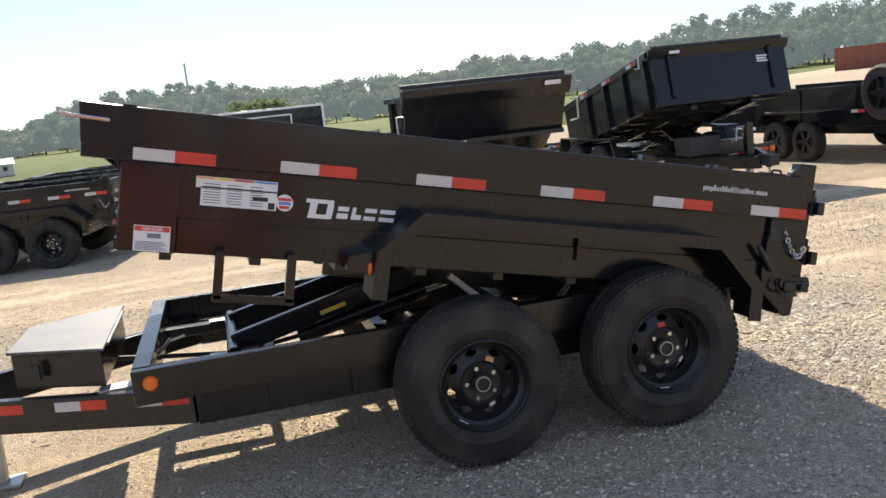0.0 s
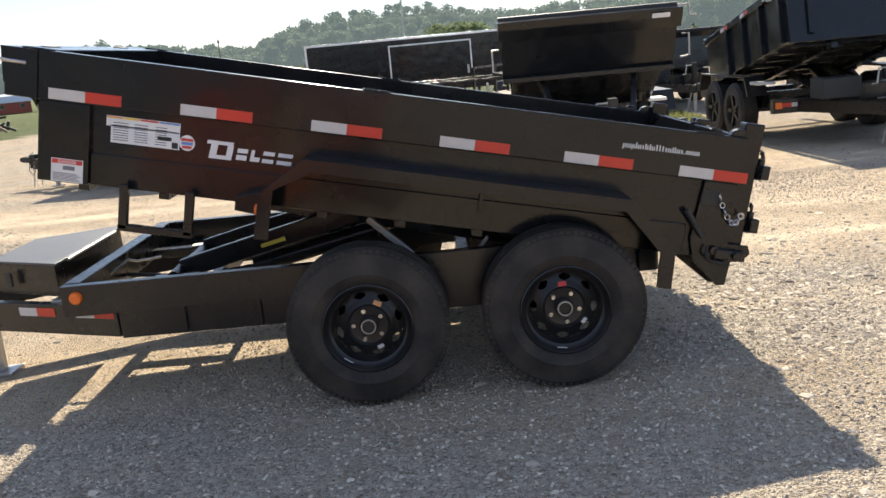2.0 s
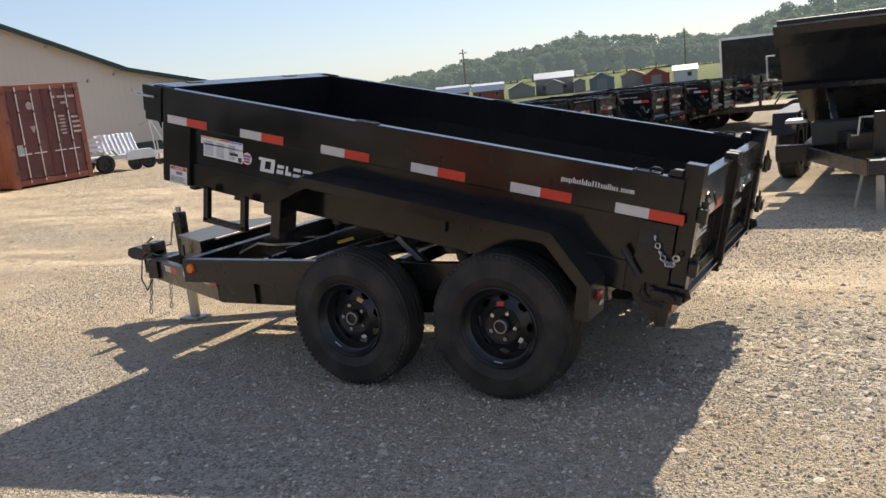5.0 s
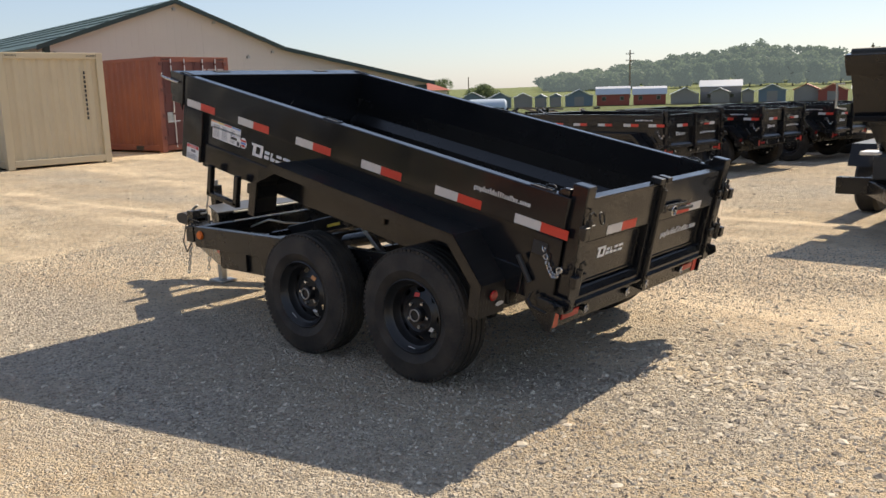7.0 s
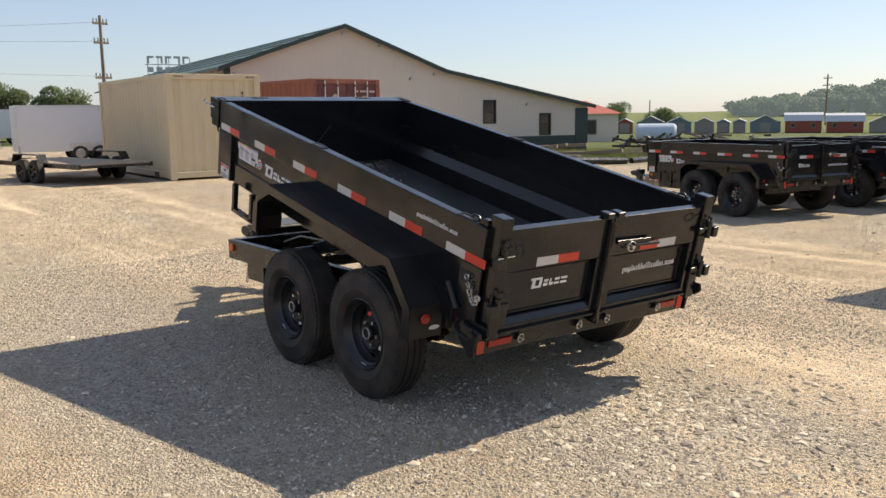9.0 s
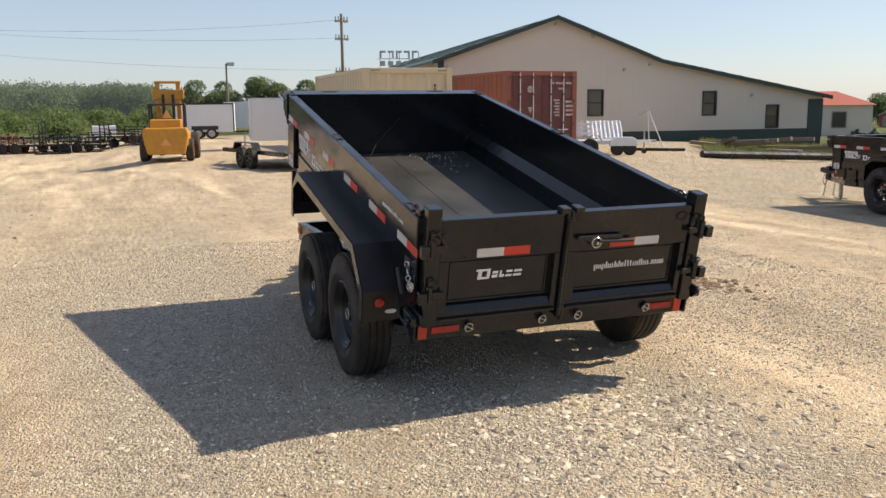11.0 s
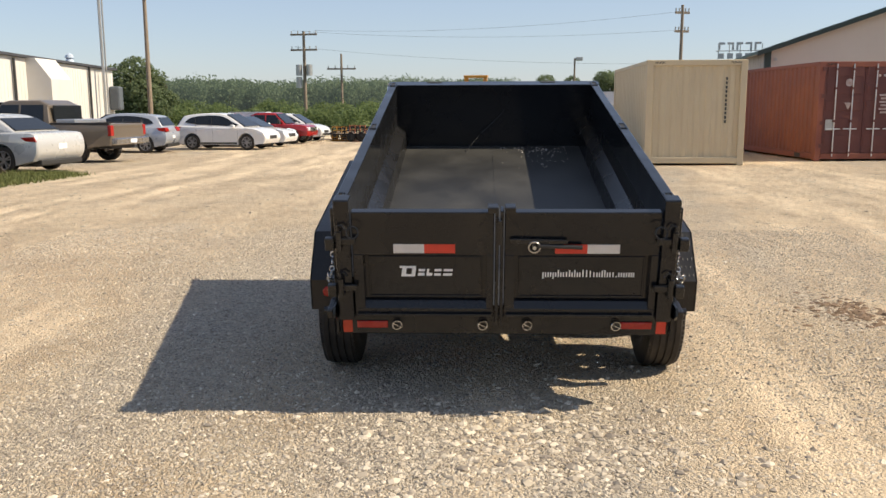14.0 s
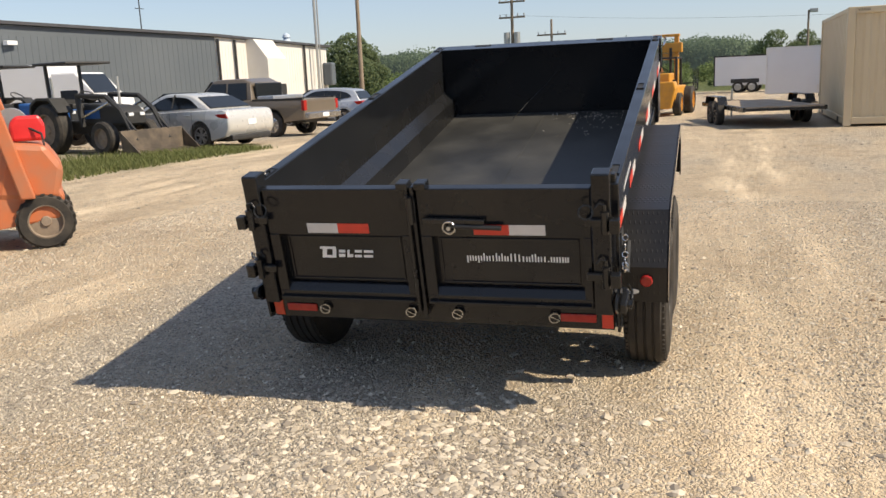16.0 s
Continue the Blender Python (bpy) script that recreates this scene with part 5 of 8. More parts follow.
def workshop():
    X, YL, YA, YK, YR = 0.0, 0.0, 5.1, 10.0, 18.3
    ZL, ZA, ZK, ZR = 3.52, 5.26, 3.44, 1.86
    deep, band = 36.0, 0.42
    root = thing("workshop_building", "large tan metal workshop with a dark green roof and lean-to", "building", at=pose(-28.6, 11.8, 0, 0, 0, -8.5))
    # gable wall with real openings
    wins = [(6.6, 7.36, 1.11, 2.27), (12.12, 12.84, 1.06, 2.17), (15.35, 16.05, 0.45, 1.53)]
    ys = sorted({YL, YA, YK, YR, *[w[0] for w in wins], *[w[1] for w in wins]})

    def roof_z(y):
        return float(np.interp(y, (YL, YA, YK, YR), (ZL, ZA, ZK, ZR)))

    for a, b in zip(ys, ys[1:]):
        w = [k for k in wins if k[0] <= a and b <= k[1]]
        strips = [(band, None)] if not w else [(band, w[0][2]), (w[0][3], None)]
        for lo, hi in strips:
            lo2 = lo
            pts = [(a, lo2), (b, lo2), (b, roof_z(b) if hi is None else hi), (a, roof_z(a) if hi is None else hi)]
            part("gable_wall", prism(pts, X - 0.2, X, "x"), CREAM, root)
    ribs = bmesh.new()
    y = YL + 0.3
    while y < YR - 0.1:
        if not any(w[0] - 0.05 < y < w[1] + 0.05 for w in wins):
            box(X, X + 0.004, y - 0.014, y + 0.014, band + 0.01, roof_z(y) - 0.1, 0, ribs)
        y += 0.30
    part("siding_rib", ribs, CREAM, root)
    part("wainscot", box(X - 0.21, X + 0.012, YL, YR, -0.4, band), DKGREEN, root, "dark green lower band")
    part("side_wall", box(X - deep, X - 0.2, YL, YL + 0.2, -0.4, ZL), CREAM, root)
    sr = bmesh.new()
    for k in range(int(deep / 0.6)):
        box(X - 0.4 - k * 0.6, X - 0.36 - k * 0.6, YL - 0.02, YL, 0.1, ZL - 0.1, 0, sr)
    part("siding_rib", sr, CREAM, root)
    part("far_wall", box(X - deep, X - 0.2, YR - 0.2, YR, 0.0, ZR), CREAM, root)
    part("back_wall", prism([(YL, 0), (YR, 0), (YR, ZR), (YK, ZK), (YA, ZA), (YL, ZL)], X - deep - 0.2, X - deep, "x"), CREAM, root)
    for (a, za), (b, zb) in (((YL - 0.35, ZL - 0.12), (YA, ZA)), ((YA, ZA), (YK, ZK)), ((YK, ZK), (YR + 0.3, ZR - 0.05))):
        rf = part("roof", prism([(a, za), (b, zb), (b, zb + 0.09), (a, za + 0.09)], X - deep - 0.4, X + 0.3, "x"), GREEN, root)
        part("rake_trim", prism([(a, za - 0.07), (b, zb - 0.07), (b, zb + 0.1), (a, za + 0.1)], X + 0.3, X + 0.34, "x"), DKGREEN, rf, "dark green rake trim")
        n = max(2, int(abs(b - a) / 0.9))
        sm = bmesh.new()
        for k in range(1, n):
            t = k / n
            yy, zz = a + (b - a) * t, za + (zb - za) * t + 0.09
            box(X - deep - 0.4, X + 0.3, yy - 0.025, yy + 0.025, zz, zz + 0.035, 0, sm)
        part("roof_rib", sm, GREEN, rf)
    part("corner_trim", box(X - 0.16, X + 0.03, YL - 0.03, YL + 0.2, 0.0, ZL), DKGREEN, root)
    part("corner_trim", box(X - 3.0, X + 0.03, YR - 0.75, YR + 0.03, 0.0, ZR - 0.1), DKGREEN, root, "dark green corner panel")
    for a, b, lo, hi in wins:
        wf = bmesh.new()
        for q in ((a, b, lo, lo + 0.06), (a, b, hi - 0.06, hi), (a, b, (lo + hi) / 2 - 0.025, (lo + hi) / 2 + 0.025)):
            box(X - 0.1, X + 0.03, q[0], q[1], q[2], q[3], 0.004, wf)
        for q in (a, b - 0.06):
            box(X - 0.1, X + 0.03, q, q + 0.06, lo, hi, 0.004, wf)
        win = part("window", wf, PLASTIC, root)
        part("pane", box(X - 0.08, X - 0.05, a + 0.06, b - 0.06, lo + 0.06, hi - 0.06), WINGLASS, win)
    for y, z in ((5.1, 4.98), (6.8, 4.5), (9.5, 3.32), (14.6, 1.95), (8.3, 3.1), (0.35, 3.2)):
        lamp = part("flood_lamp", box(X, X + 0.12, y - 0.06, y + 0.06, z - 0.05, z + 0.05, 0.01), ZINC, root)
        part("lamp_arm", rod((X, y, z + 0.1), (X + 0.12, y, z + 0.06), 0.015, 6), ZINC, lamp)
    sg = thing("roof_sign", "pale roof sign of raised blocks seen from behind", "sign", at=sized(pose(-47.3, 16.4, 0.42, 0, 0, -10), 0.73))
    for k in range(5):
        part("sign_post", rod((0, -1.7 + k * 0.85, 3.0), (0, -1.7 + k * 0.85, 6.4), 0.035, 6), ZINC, sg)
    part("sign_rail", rod((0, -1.9, 5.82), (0, 1.9, 5.82), 0.035, 6), ZINC, sg)
    for k in range(5):
        y = -1.72 + k * 0.70
        part("sign_block", box(0.04, 0.14, y, y + 0.52, 6.32, 6.5, 0.01), ZINC, sg)
        part("sign_block", box(0.04, 0.14, y + (0.36 if k % 2 else 0.0), y + (0.52 if k % 2 else 0.16), 5.88, 6.31, 0.01), ZINC, sg)
        part("sign_block", box(0.04, 0.14, y, y + 0.46, 5.2, 5.62, 0.01), ZINC, sg)
    return root


workshop()

# red-roofed building beyond
rb = thing("red_roofed_building", "low tan building with a hipped red metal roof", "building", at=yawed(-44.8, 54.1, 44))
part("wall", box(-7, 0, 0, 6, -0.3, 2.4), CREAM, rb)
hip = bmesh.new()
eave = [hip.verts.new((x, y, 2.38)) for x, y in ((-7.3, -0.3), (0.3, -0.3), (0.3, 6.3), (-7.3, 6.3))]
ridge = [hip.verts.new((x, 3, 3.5)) for x in (-4.3, -2.7)]
for f in ((0, 1, 5, 4), (1, 2, 5), (2, 3, 4, 5), (3, 0, 4), (3, 2, 1, 0)):
    hip.faces.new([(eave + ridge)[k] for k in f])
part("roof", hip, REDROOF, rb)
opening = part("window", box(-2.9, -1.8, -0.04, 0.02, 0.6, 1.9), GREYBARN, rb)
part("pane", box(-2.82, -1.88, -0.06, -0.03, 0.68, 1.82), WINGLASS, opening)

# ---- grey and white metal building ----
gb = thing("grey_metal_building", "long metal building with dark grey side and white ribbed end", "building")
C0 = Vector((-32.95, -21.1, 0))
dG = Vector((0.975, -0.22, 0)).normalized()
dW = Vector((-1.0, 0.0, 0)).normalized()
dB = Vector((-0.1, -1.0, 0)).normalized()
ZG = 3.88


def upright_wall(p, d, length, h0, h1, thick, mt, name, parent, rib=0.0):
    own = prism([(0, 0), (length, 0), (length, h1), (0, h0)], -thick / 2, thick / 2, "y")
    ang = math.atan2(d.y, d.x)
    w = part(name, own, mt, parent, at=Matrix.Translation(p) @ Matrix.Rotation(ang, 4, "Z"))
    if rib:
        r = bmesh.new()
        k = rib
        while k < length:
            for s in (-1, 1):
                y = s * (thick / 2 + 0.005)
                box(k - 0.02, k + 0.02, y - 0.005, y + 0.005, 0.1, min(h0, h1) - 0.15, 0, r)
            k += rib
        part("siding_rib", r, mt, w, at=Matrix.Translation(p) @ Matrix.Rotation(ang, 4, "Z"))
    return w


upright_wall(C0, dG, 32, ZG, ZG + 0.73, 0.2, GREYWALL, "grey_wall", gb, 0.3)
upright_wall(C0, dW, 12.9, ZG, ZG - 0.25, 0.2, WHITEWALL, "white_wall", gb, 0.3)
upright_wall(C0 + dG * 32, dB, 16, ZG + 0.73, ZG + 0.73, 0.2, GREYWALL, "end_wall", gb)
upright_wall(C0 + dW * 12.9, dB, 16, ZG - 0.25, ZG - 0.25, 0.2, WHITEWALL, "back_wall", gb)
up = Vector((0, 0, 1))
rfb = bmesh.new()
q = [C0 - dB * 0.3 + up * (ZG + 0.02), C0 + dG * 32.3 - dB * 0.3 + up * (ZG + 0.75), C0 + dG * 32.3 + dB * 16.3 + up * (ZG + 0.75), C0 + dW * 13.2 + dB * 16.3 + up * (ZG - 0.23), C0 + dW * 13.2 - dB * 0.3 + up * (ZG - 0.23)]
lo, hi = [rfb.verts.new(v) for v in q], [rfb.verts.new(v + up * 0.12) for v in q]
rfb.faces.new(lo), rfb.faces.new(hi[::-1])
for i in range(5):
    rfb.faces.new((lo[i], hi[i], hi[(i + 1) % 5], lo[(i + 1) % 5]))
part("roof", rfb, surface("dark_eave_trim", (0.05, 0.05, 0.055), rough=0.5, scale=1), gb)
for k in (0.2, 1.8, 5.0, 9.7):
    part("downpipe", rod(C0 + dW * k + Vector((0.14, 0.22, 0.1)), C0 + dW * k + Vector((0.14, 0.22, ZG - 0.1)), 0.07, 8), PLASTIC, gb)
hood = prism([(0, 0.0), (0, 2.3), (0.45, 2.3), (1.2, 1.3), (1.2, 0.0)], -1.05, 1.05, "x")
part("vent_hood", hood, WHITEWALL, gb, "white sheet-metal vent hood", at=Matrix.Translation(C0 + dW * 4.0 + Vector((0, 0.1, 1.54))))
part("hood_opening", box(-0.95, 0.95, 0.1, 1.15, -0.7, -0.02), PLASTIC, gb, at=Matrix.Translation(C0 + dW * 4.0 + Vector((0, 0.1, 1.54))))
upright_wall(C0 + dG * 13.8 + Vector((0.12, 0.10, 0)), dG, 3.6, 3.1, 3.1, 0.1, GREYBARN, "overhead_door", gb)
part("wall_lamp", box(-0.25, 0.25, -0.12, 0.12, -0.08, 0.08, 0.02), WHITEPANEL, gb, at=Matrix.Translation(C0 + dG * 10.7 + Vector((0.25, 0.2, 3.45))))
part("roof_vent", lathe([(0.3, 0), (0.26, 0.12), (0.16, 0.3), (0.24, 0.36), (0.2, 0.5), (0.04, 0.62), (0, 0.62)], 14), TANKBLUE, gb, "small pale blue roof vent", at=Matrix.Translation(C0 + dW * 8.4 + Vector((0, -0.3, ZG - 0.1))))
part("wall_unit", box(-0.32, 0.32, 0.1, 0.75, 1.3, 2.7, 0.12), GREYWALL, gb, "grey rounded unit on the wall", at=Matrix.Translation(C0 + dW * 12.5))
part("radio_mast", rod(C0 + dW * 10.5 + Vector((0, 0.6, 0)), C0 + dW * 10.5 + Vector((0, 0.6, 11.5)), 0.09, 8), ZINC, gb)
part("radio_mast", rod(C0 + dW * 10.9 + Vector((0, 0.6, 0)), C0 + dW * 10.9 + Vector((0, 0.6, 11.5)), 0.05, 8), ZINC, gb)

part("wall_pipe", rod(C0 + dG * 8.6 + Vector((0.3, 0.3, 0)), C0 + dG * 8.6 + Vector((0.3, 0.3, 2.7)), 0.07, 10), WHITEPANEL, gb, "white upright wall pipe")
aerial = part("roof_aerial", rod(C0 + dG * 9 + dW * 6 + Vector((0, 0, ZG)), C0 + dG * 9 + dW * 6 + Vector((0, 0, ZG + 2.6)), 0.03, 6), PLASTIC, gb)
for k in (1.3, 1.8, 2.3):
    part("aerial_arm", box(-0.3, 0.3, -0.015, 0.015, -0.015, 0.015), PLASTIC, aerial, at=Matrix.Translation(C0 + dG * 9 + dW * 6 + Vector((0, 0, ZG + k))))

# ---- wheels for vehicles ----


def road_wheel(parent, x, y, r, w, out, rim_mat=ZINC, z=None, spokes=5):
    m = Matrix.Translation((x, y, r if z is None else z)) @ pose(0, 0, 0, 90 if out < 0 else -90)
    t = part("tyre", lathe([(r * 0.62, -w / 2), (r * 0.9, -w / 2), (r, -w * 0.36), (r, w * 0.36), (r * 0.9, w / 2), (r * 0.62, w / 2)], 32), RUBBER, parent, at=m, smooth=True)
    bm = lathe([(r * 0.64, -w / 2), (r * 0.64, w * 0.46), (r * 0.58, w * 0.48), (r * 0.54, w * 0.2), (r * 0.2, w * 0.28), (r * 0.16, w * 0.38), (0, w * 0.38)], 28)
    for k in range(spokes):
        b = box(r * 0.14, r * 0.6, -r * 0.06, r * 0.06, w * 0.3, w * 0.45)
        b.transform(Matrix.Rotation(k * 2 * math.pi / max(spokes, 1), 4, "Z"))
        merge(bm, b)
    part("rim", bm, rim_mat, t, at=m, smooth=True)
    return t


def curve(points, n=4):
    """A smooth open line through the points."""
    P = [points[0]] + list(points) + [points[-1]]
    out = []
    for a, b, c, d in zip(P, P[1:], P[2:], P[3:]):
        for k in range(n):
            t = k / n
            out.append(tuple(0.5 * (2 * b[i] + (c[i] - a[i]) * t + (2 * a[i] - 5 * b[i] + 4 * c[i] - d[i]) * t * t + (3 * b[i] - a[i] - 3 * c[i] + d[i]) * t ** 3) for i in (0, 1)))
    return out + [points[-1]]


def loft(outline, W, belt, tuck, rnd=0.07):
    """A closed side outline in (x, z) lofted across the width W, tucked in above the belt and rounded at the sides."""
    own = bmesh.new()
    cx = sum(p[0] for p in outline) / len(outline)
    rows = []
    for y, k in ((-W / 2, 1), (-W / 2 + rnd * 0.3, 0.42), (-W / 2 + rnd, 0.1), (-W / 2 + rnd * 2.4, 0), (W / 2 - rnd * 2.4, 0), (W / 2 - rnd, 0.1), (W / 2 - rnd * 0.3, 0.42), (W / 2, 1)):
        row = []
        for x, z in outline:
            t = max(0.0, (z - belt)) * tuck
            yy = y * (1 - t)
            row.append(own.verts.new((cx + (x - cx) * (1 - 0.02 * k), yy, z - (0.05 * k if z > belt + 0.1 else 0.02 * k if z > belt - 0.1 else 0))))
        rows.append(row)
    n = len(outline)
    own.faces.new(rows[0][::-1]), own.faces.new(rows[-1])
    for a, b in zip(rows, rows[1:]):
        for i in range(n):
            own.faces.new((a[i], a[(i + 1) % n], b[(i + 1) % n], b[i]))
    return own


def arch(x, r, z, sill):
    """Half round wheel opening, from front to rear."""
    return [(x + r, sill)] + [(x + r * math.cos(math.pi * k / 12), z + r * math.sin(math.pi * k / 12)) for k in range(13)] + [(x - r, sill)]


CAR = {
    # upper hull from rear to front, greenhouse, side glass, wheel places, wheel radius, width, sill, tail lamp (x, z and size)
    "suv": ([(-2.2, 0.34), (-2.3, 0.5), (-2.32, 0.72), (-2.26, 0.95), (-2.1, 1.1), (-1.5, 1.1), (0.6, 1.05), (1.2, 1.03), (1.75, 0.97), (2.1, 0.86), (2.27, 0.7), (2.31, 0.5), (2.2, 0.3)],
            [(-2.2, 1.0), (-2.12, 1.12), (-1.86, 1.5), (-1.6, 1.6), (-0.9, 1.67), (-0.2, 1.68), (0.3, 1.6), (0.8, 1.34), (1.3, 1.0)],
            [(-1.72, 1.26), (-1.5, 1.45), (-0.9, 1.56), (-0.2, 1.57), (0.22, 1.5), (0.62, 1.29), (0.86, 1.11), (-1.0, 1.15)], (-1.36, 1.36), 0.355, 1.82, 0.25, (-2.2, 1.0, 0.34, 0.2)),
    "sedan": ([(-2.3, 0.32), (-2.42, 0.5), (-2.44, 0.72), (-2.38, 0.95), (-2.2, 1.02), (-1.5, 1.03), (0.6, 0.96), (1.2, 0.93), (1.9, 0.83), (2.25, 0.7), (2.38, 0.5), (2.28, 0.26)],
              [(-1.95, 0.96), (-1.75, 1.04), (-1.15, 1.36), (-0.8, 1.45), (-0.3, 1.48), (0.05, 1.45), (0.45, 1.3), (1.15, 0.9)],
              [(-1.32, 1.08), (-1.0, 1.30), (-0.75, 1.37), (-0.3, 1.39), (0.0, 1.36), (0.38, 1.2), (0.72, 1.0)], (-1.40, 1.38), 0.34, 1.82, 0.21, (-2.3, 0.86, 0.36, 0.15)),
}


CARPEARL = surface("pearl_silver_paint", (0.55, 0.55, 0.535), (0.48, 0.475, 0.46), rough=0.28, metal=0.2, coat=0.6, bump=0, scale=2)
ALLOY = surface("cast_alloy_wheel", (0.36, 0.36, 0.37), (0.28, 0.28, 0.28), rough=0.4, metal=0.5, bump=0, scale=8)


def alloy_wheel(parent, x, y, r, w, out):
    """Tyre with an open ten-spoke rim over a dark brake drum."""
    m = Matrix.Translation((x, y, r)) @ pose(0, 0, 0, 90 if out < 0 else -90)
    t = part("tyre", lathe([(r * 0.66, -w / 2), (r * 0.9, -w / 2), (r, -w * 0.36), (r, w * 0.36), (r * 0.92, w / 2), (r * 0.7, w / 2), (r * 0.66, w * 0.4)], 32), RUBBER, parent, at=m, smooth=True)
    part("brake_drum", lathe([(0, -w / 2), (r * 0.66, -w / 2), (r * 0.66, -0.02), (0, -0.02)], 24), PLASTIC, t, at=m)
    bm = lathe([(r * 0.67, w * 0.3), (r * 0.69, w * 0.47), (r * 0.63, w * 0.47), (r * 0.61, w * 0.3)], 28)
    lathe([(r * 0.17, 0.0), (r * 0.17, w * 0.4), (r * 0.1, w * 0.44), (0, w * 0.44)], 16, bm)
    for k in range(10):
        b = box(r * 0.12, r * 0.64, -r * 0.045, r * 0.045, w * 0.24, w * 0.42)
        b.transform(Matrix.Rotation((k + (0.16 if k % 2 else -0.16)) * math.pi / 5, 4, "Z"))
        merge(bm, b)
    part("rim", bm, ALLOY, t, at=m, smooth=True)
    return t


def car(kind, label, at, paint, group="parked cars"):
    hull, roof, glass, axles, r, W, sill, lamp = CAR[kind]
    root = thing("car", label, "car", group, at)
    bottom = []
    for ax in sorted(axles, reverse=True):
        bottom += arch(ax, r + 0.06, r, sill)
    part("body", loft(curve(hull) + bottom, W, 0.92, 0.12), paint, root, smooth=True)
    part("cabin", loft(curve(roof), W - 0.1, 0.95, 0.30, 0.09), paint, root, smooth=True)
    for s in (-1, 1):
        own = bmesh.new()
        top = (W - 0.1) / 2
        line = curve(glass, 3)
        own.faces.new([own.verts.new((x, s * (top * (1 - max(0, z - 0.95) * 0.30) + 0.007), z)) for x, z in line])
        r_ = bmesh.ops.extrude_face_region(own, geom=own.faces[:])
        for v in r_["geom"]:
            if isinstance(v, bmesh.types.BMVert):
                v.co.y -= s * 0.04
        g = part("side_window", own, CARGLASS, root)
        for x in (-0.36, -1.16) if kind == "suv" else (-0.36,):
            part("window_pillar", bar((x, s * (top * 0.955 + 0.008), 1.08), (x - 0.06, s * (top * (1 - 0.5 * 0.30) + 0.008), 1.45), 0.012, 0.05), PLASTIC, g, "black door pillar")
        part("mirror", box(0.66, 0.82, *sorted((s * (W / 2 - 0.02), s * (W / 2 + 0.17))), 1.02, 1.16, 0.04), paint, root)
        part("side_trim", box(axles[0] + r + 0.1, axles[1] - r - 0.1, *sorted((s * (W / 2 - 0.02), s * (W / 2 + 0.006))), sill + 0.02, sill + 0.1, 0.008), PLASTIC if kind == "suv" else paint, root)
        for d in (0.0, -0.95):
            part("door_handle", box(d - 0.1, d + 0.08, *sorted((s * (W / 2 - 0.02), s * (W / 2 + 0.022))), 0.87, 0.9, 0.008), paint, root)
        for d in (0.92, -0.3, -1.12):
            part("door_seam", box(d - 0.004, d + 0.004, *sorted((s * (W / 2 - 0.02), s * (W / 2 + 0.002))), sill + 0.1, 0.96), PLASTIC, root, "thin dark door seam")
    for a, b, nm in ((roof[-1], roof[-3], "windscreen"), (roof[1], roof[2], "rear_window")):
        hw0, hw1 = W / 2 * 0.84, W / 2 * 0.7
        d = Vector((b[0] - a[0], 0, b[1] - a[1]))
        nrm = Vector((-d.z, 0, d.x)).normalized() * (0.028 if nm == "rear_window" else -0.07)
        p0, p1 = Vector((a[0], 0, a[1])) + d * 0.06 + nrm, Vector((a[0], 0, a[1])) + d * 0.97 + nrm
        own = bmesh.new()
        own.faces.new([own.verts.new(v) for v in ((p0.x, -hw0, p0.z), (p0.x, hw0, p0.z), (p1.x, hw1, p1.z), (p1.x, -hw1, p1.z))])
        r_ = bmesh.ops.extrude_face_region(own, geom=own.faces[:])
        for v in r_["geom"]:
            if isinstance(v, bmesh.types.BMVert):
                v.co -= nrm * 1.6
        part(nm, own, CARGLASS, root)
    front, rear = max(p[0] for p in hull), min(p[0] for p in hull)
    lx, lz, ll, lh = lamp
    for s in (-1, 1):
        part("headlamp", prism([(front - 0.12, 0.66), (front - 0.16, 0.80), (front - 0.52, 0.9), (front - 0.44, 0.74)], *sorted((s * (W / 2 - 0.36), s * (W / 2 + 0.004))), "y", 0.02), CLEAR_LENS, root)
        part("tail_lamp", prism([(lx - 0.12, lz - lh * 0.5), (lx - 0.06, lz + lh * 0.42), (lx + ll, lz + lh * 0.3), (lx + ll * 0.55, lz - lh * 0.35)], *sorted((s * (W / 2 - 0.4), s * (W / 2 + 0.006))), "y", 0.02), RED_LENS, root)
    part("grille", box(front - 0.06, front + 0.015, -0.42, 0.42, 0.5, 0.66, 0.02), PLASTIC, root)
    part("number_plate", box(rear - 0.012, rear + 0.06, -0.16, 0.16, 0.6, 0.74), DECAL, root, "blank pale number plate")
    part("rear_valance", box(rear + 0.02, rear + 0.3, -W / 2 + 0.14, W / 2 - 0.14, sill, sill + 0.14, 0.03), PLASTIC, root)
    part("underbody", box(rear + 0.3, front - 0.3, -W / 2 + 0.3, W / 2 - 0.3, sill - 0.04, 0.7), PLASTIC, root)
    for ax in axles:
        for s in (-1, 1):
            alloy_wheel(root, ax, s * (W / 2 - 0.11), r, 0.215, s)
    return root


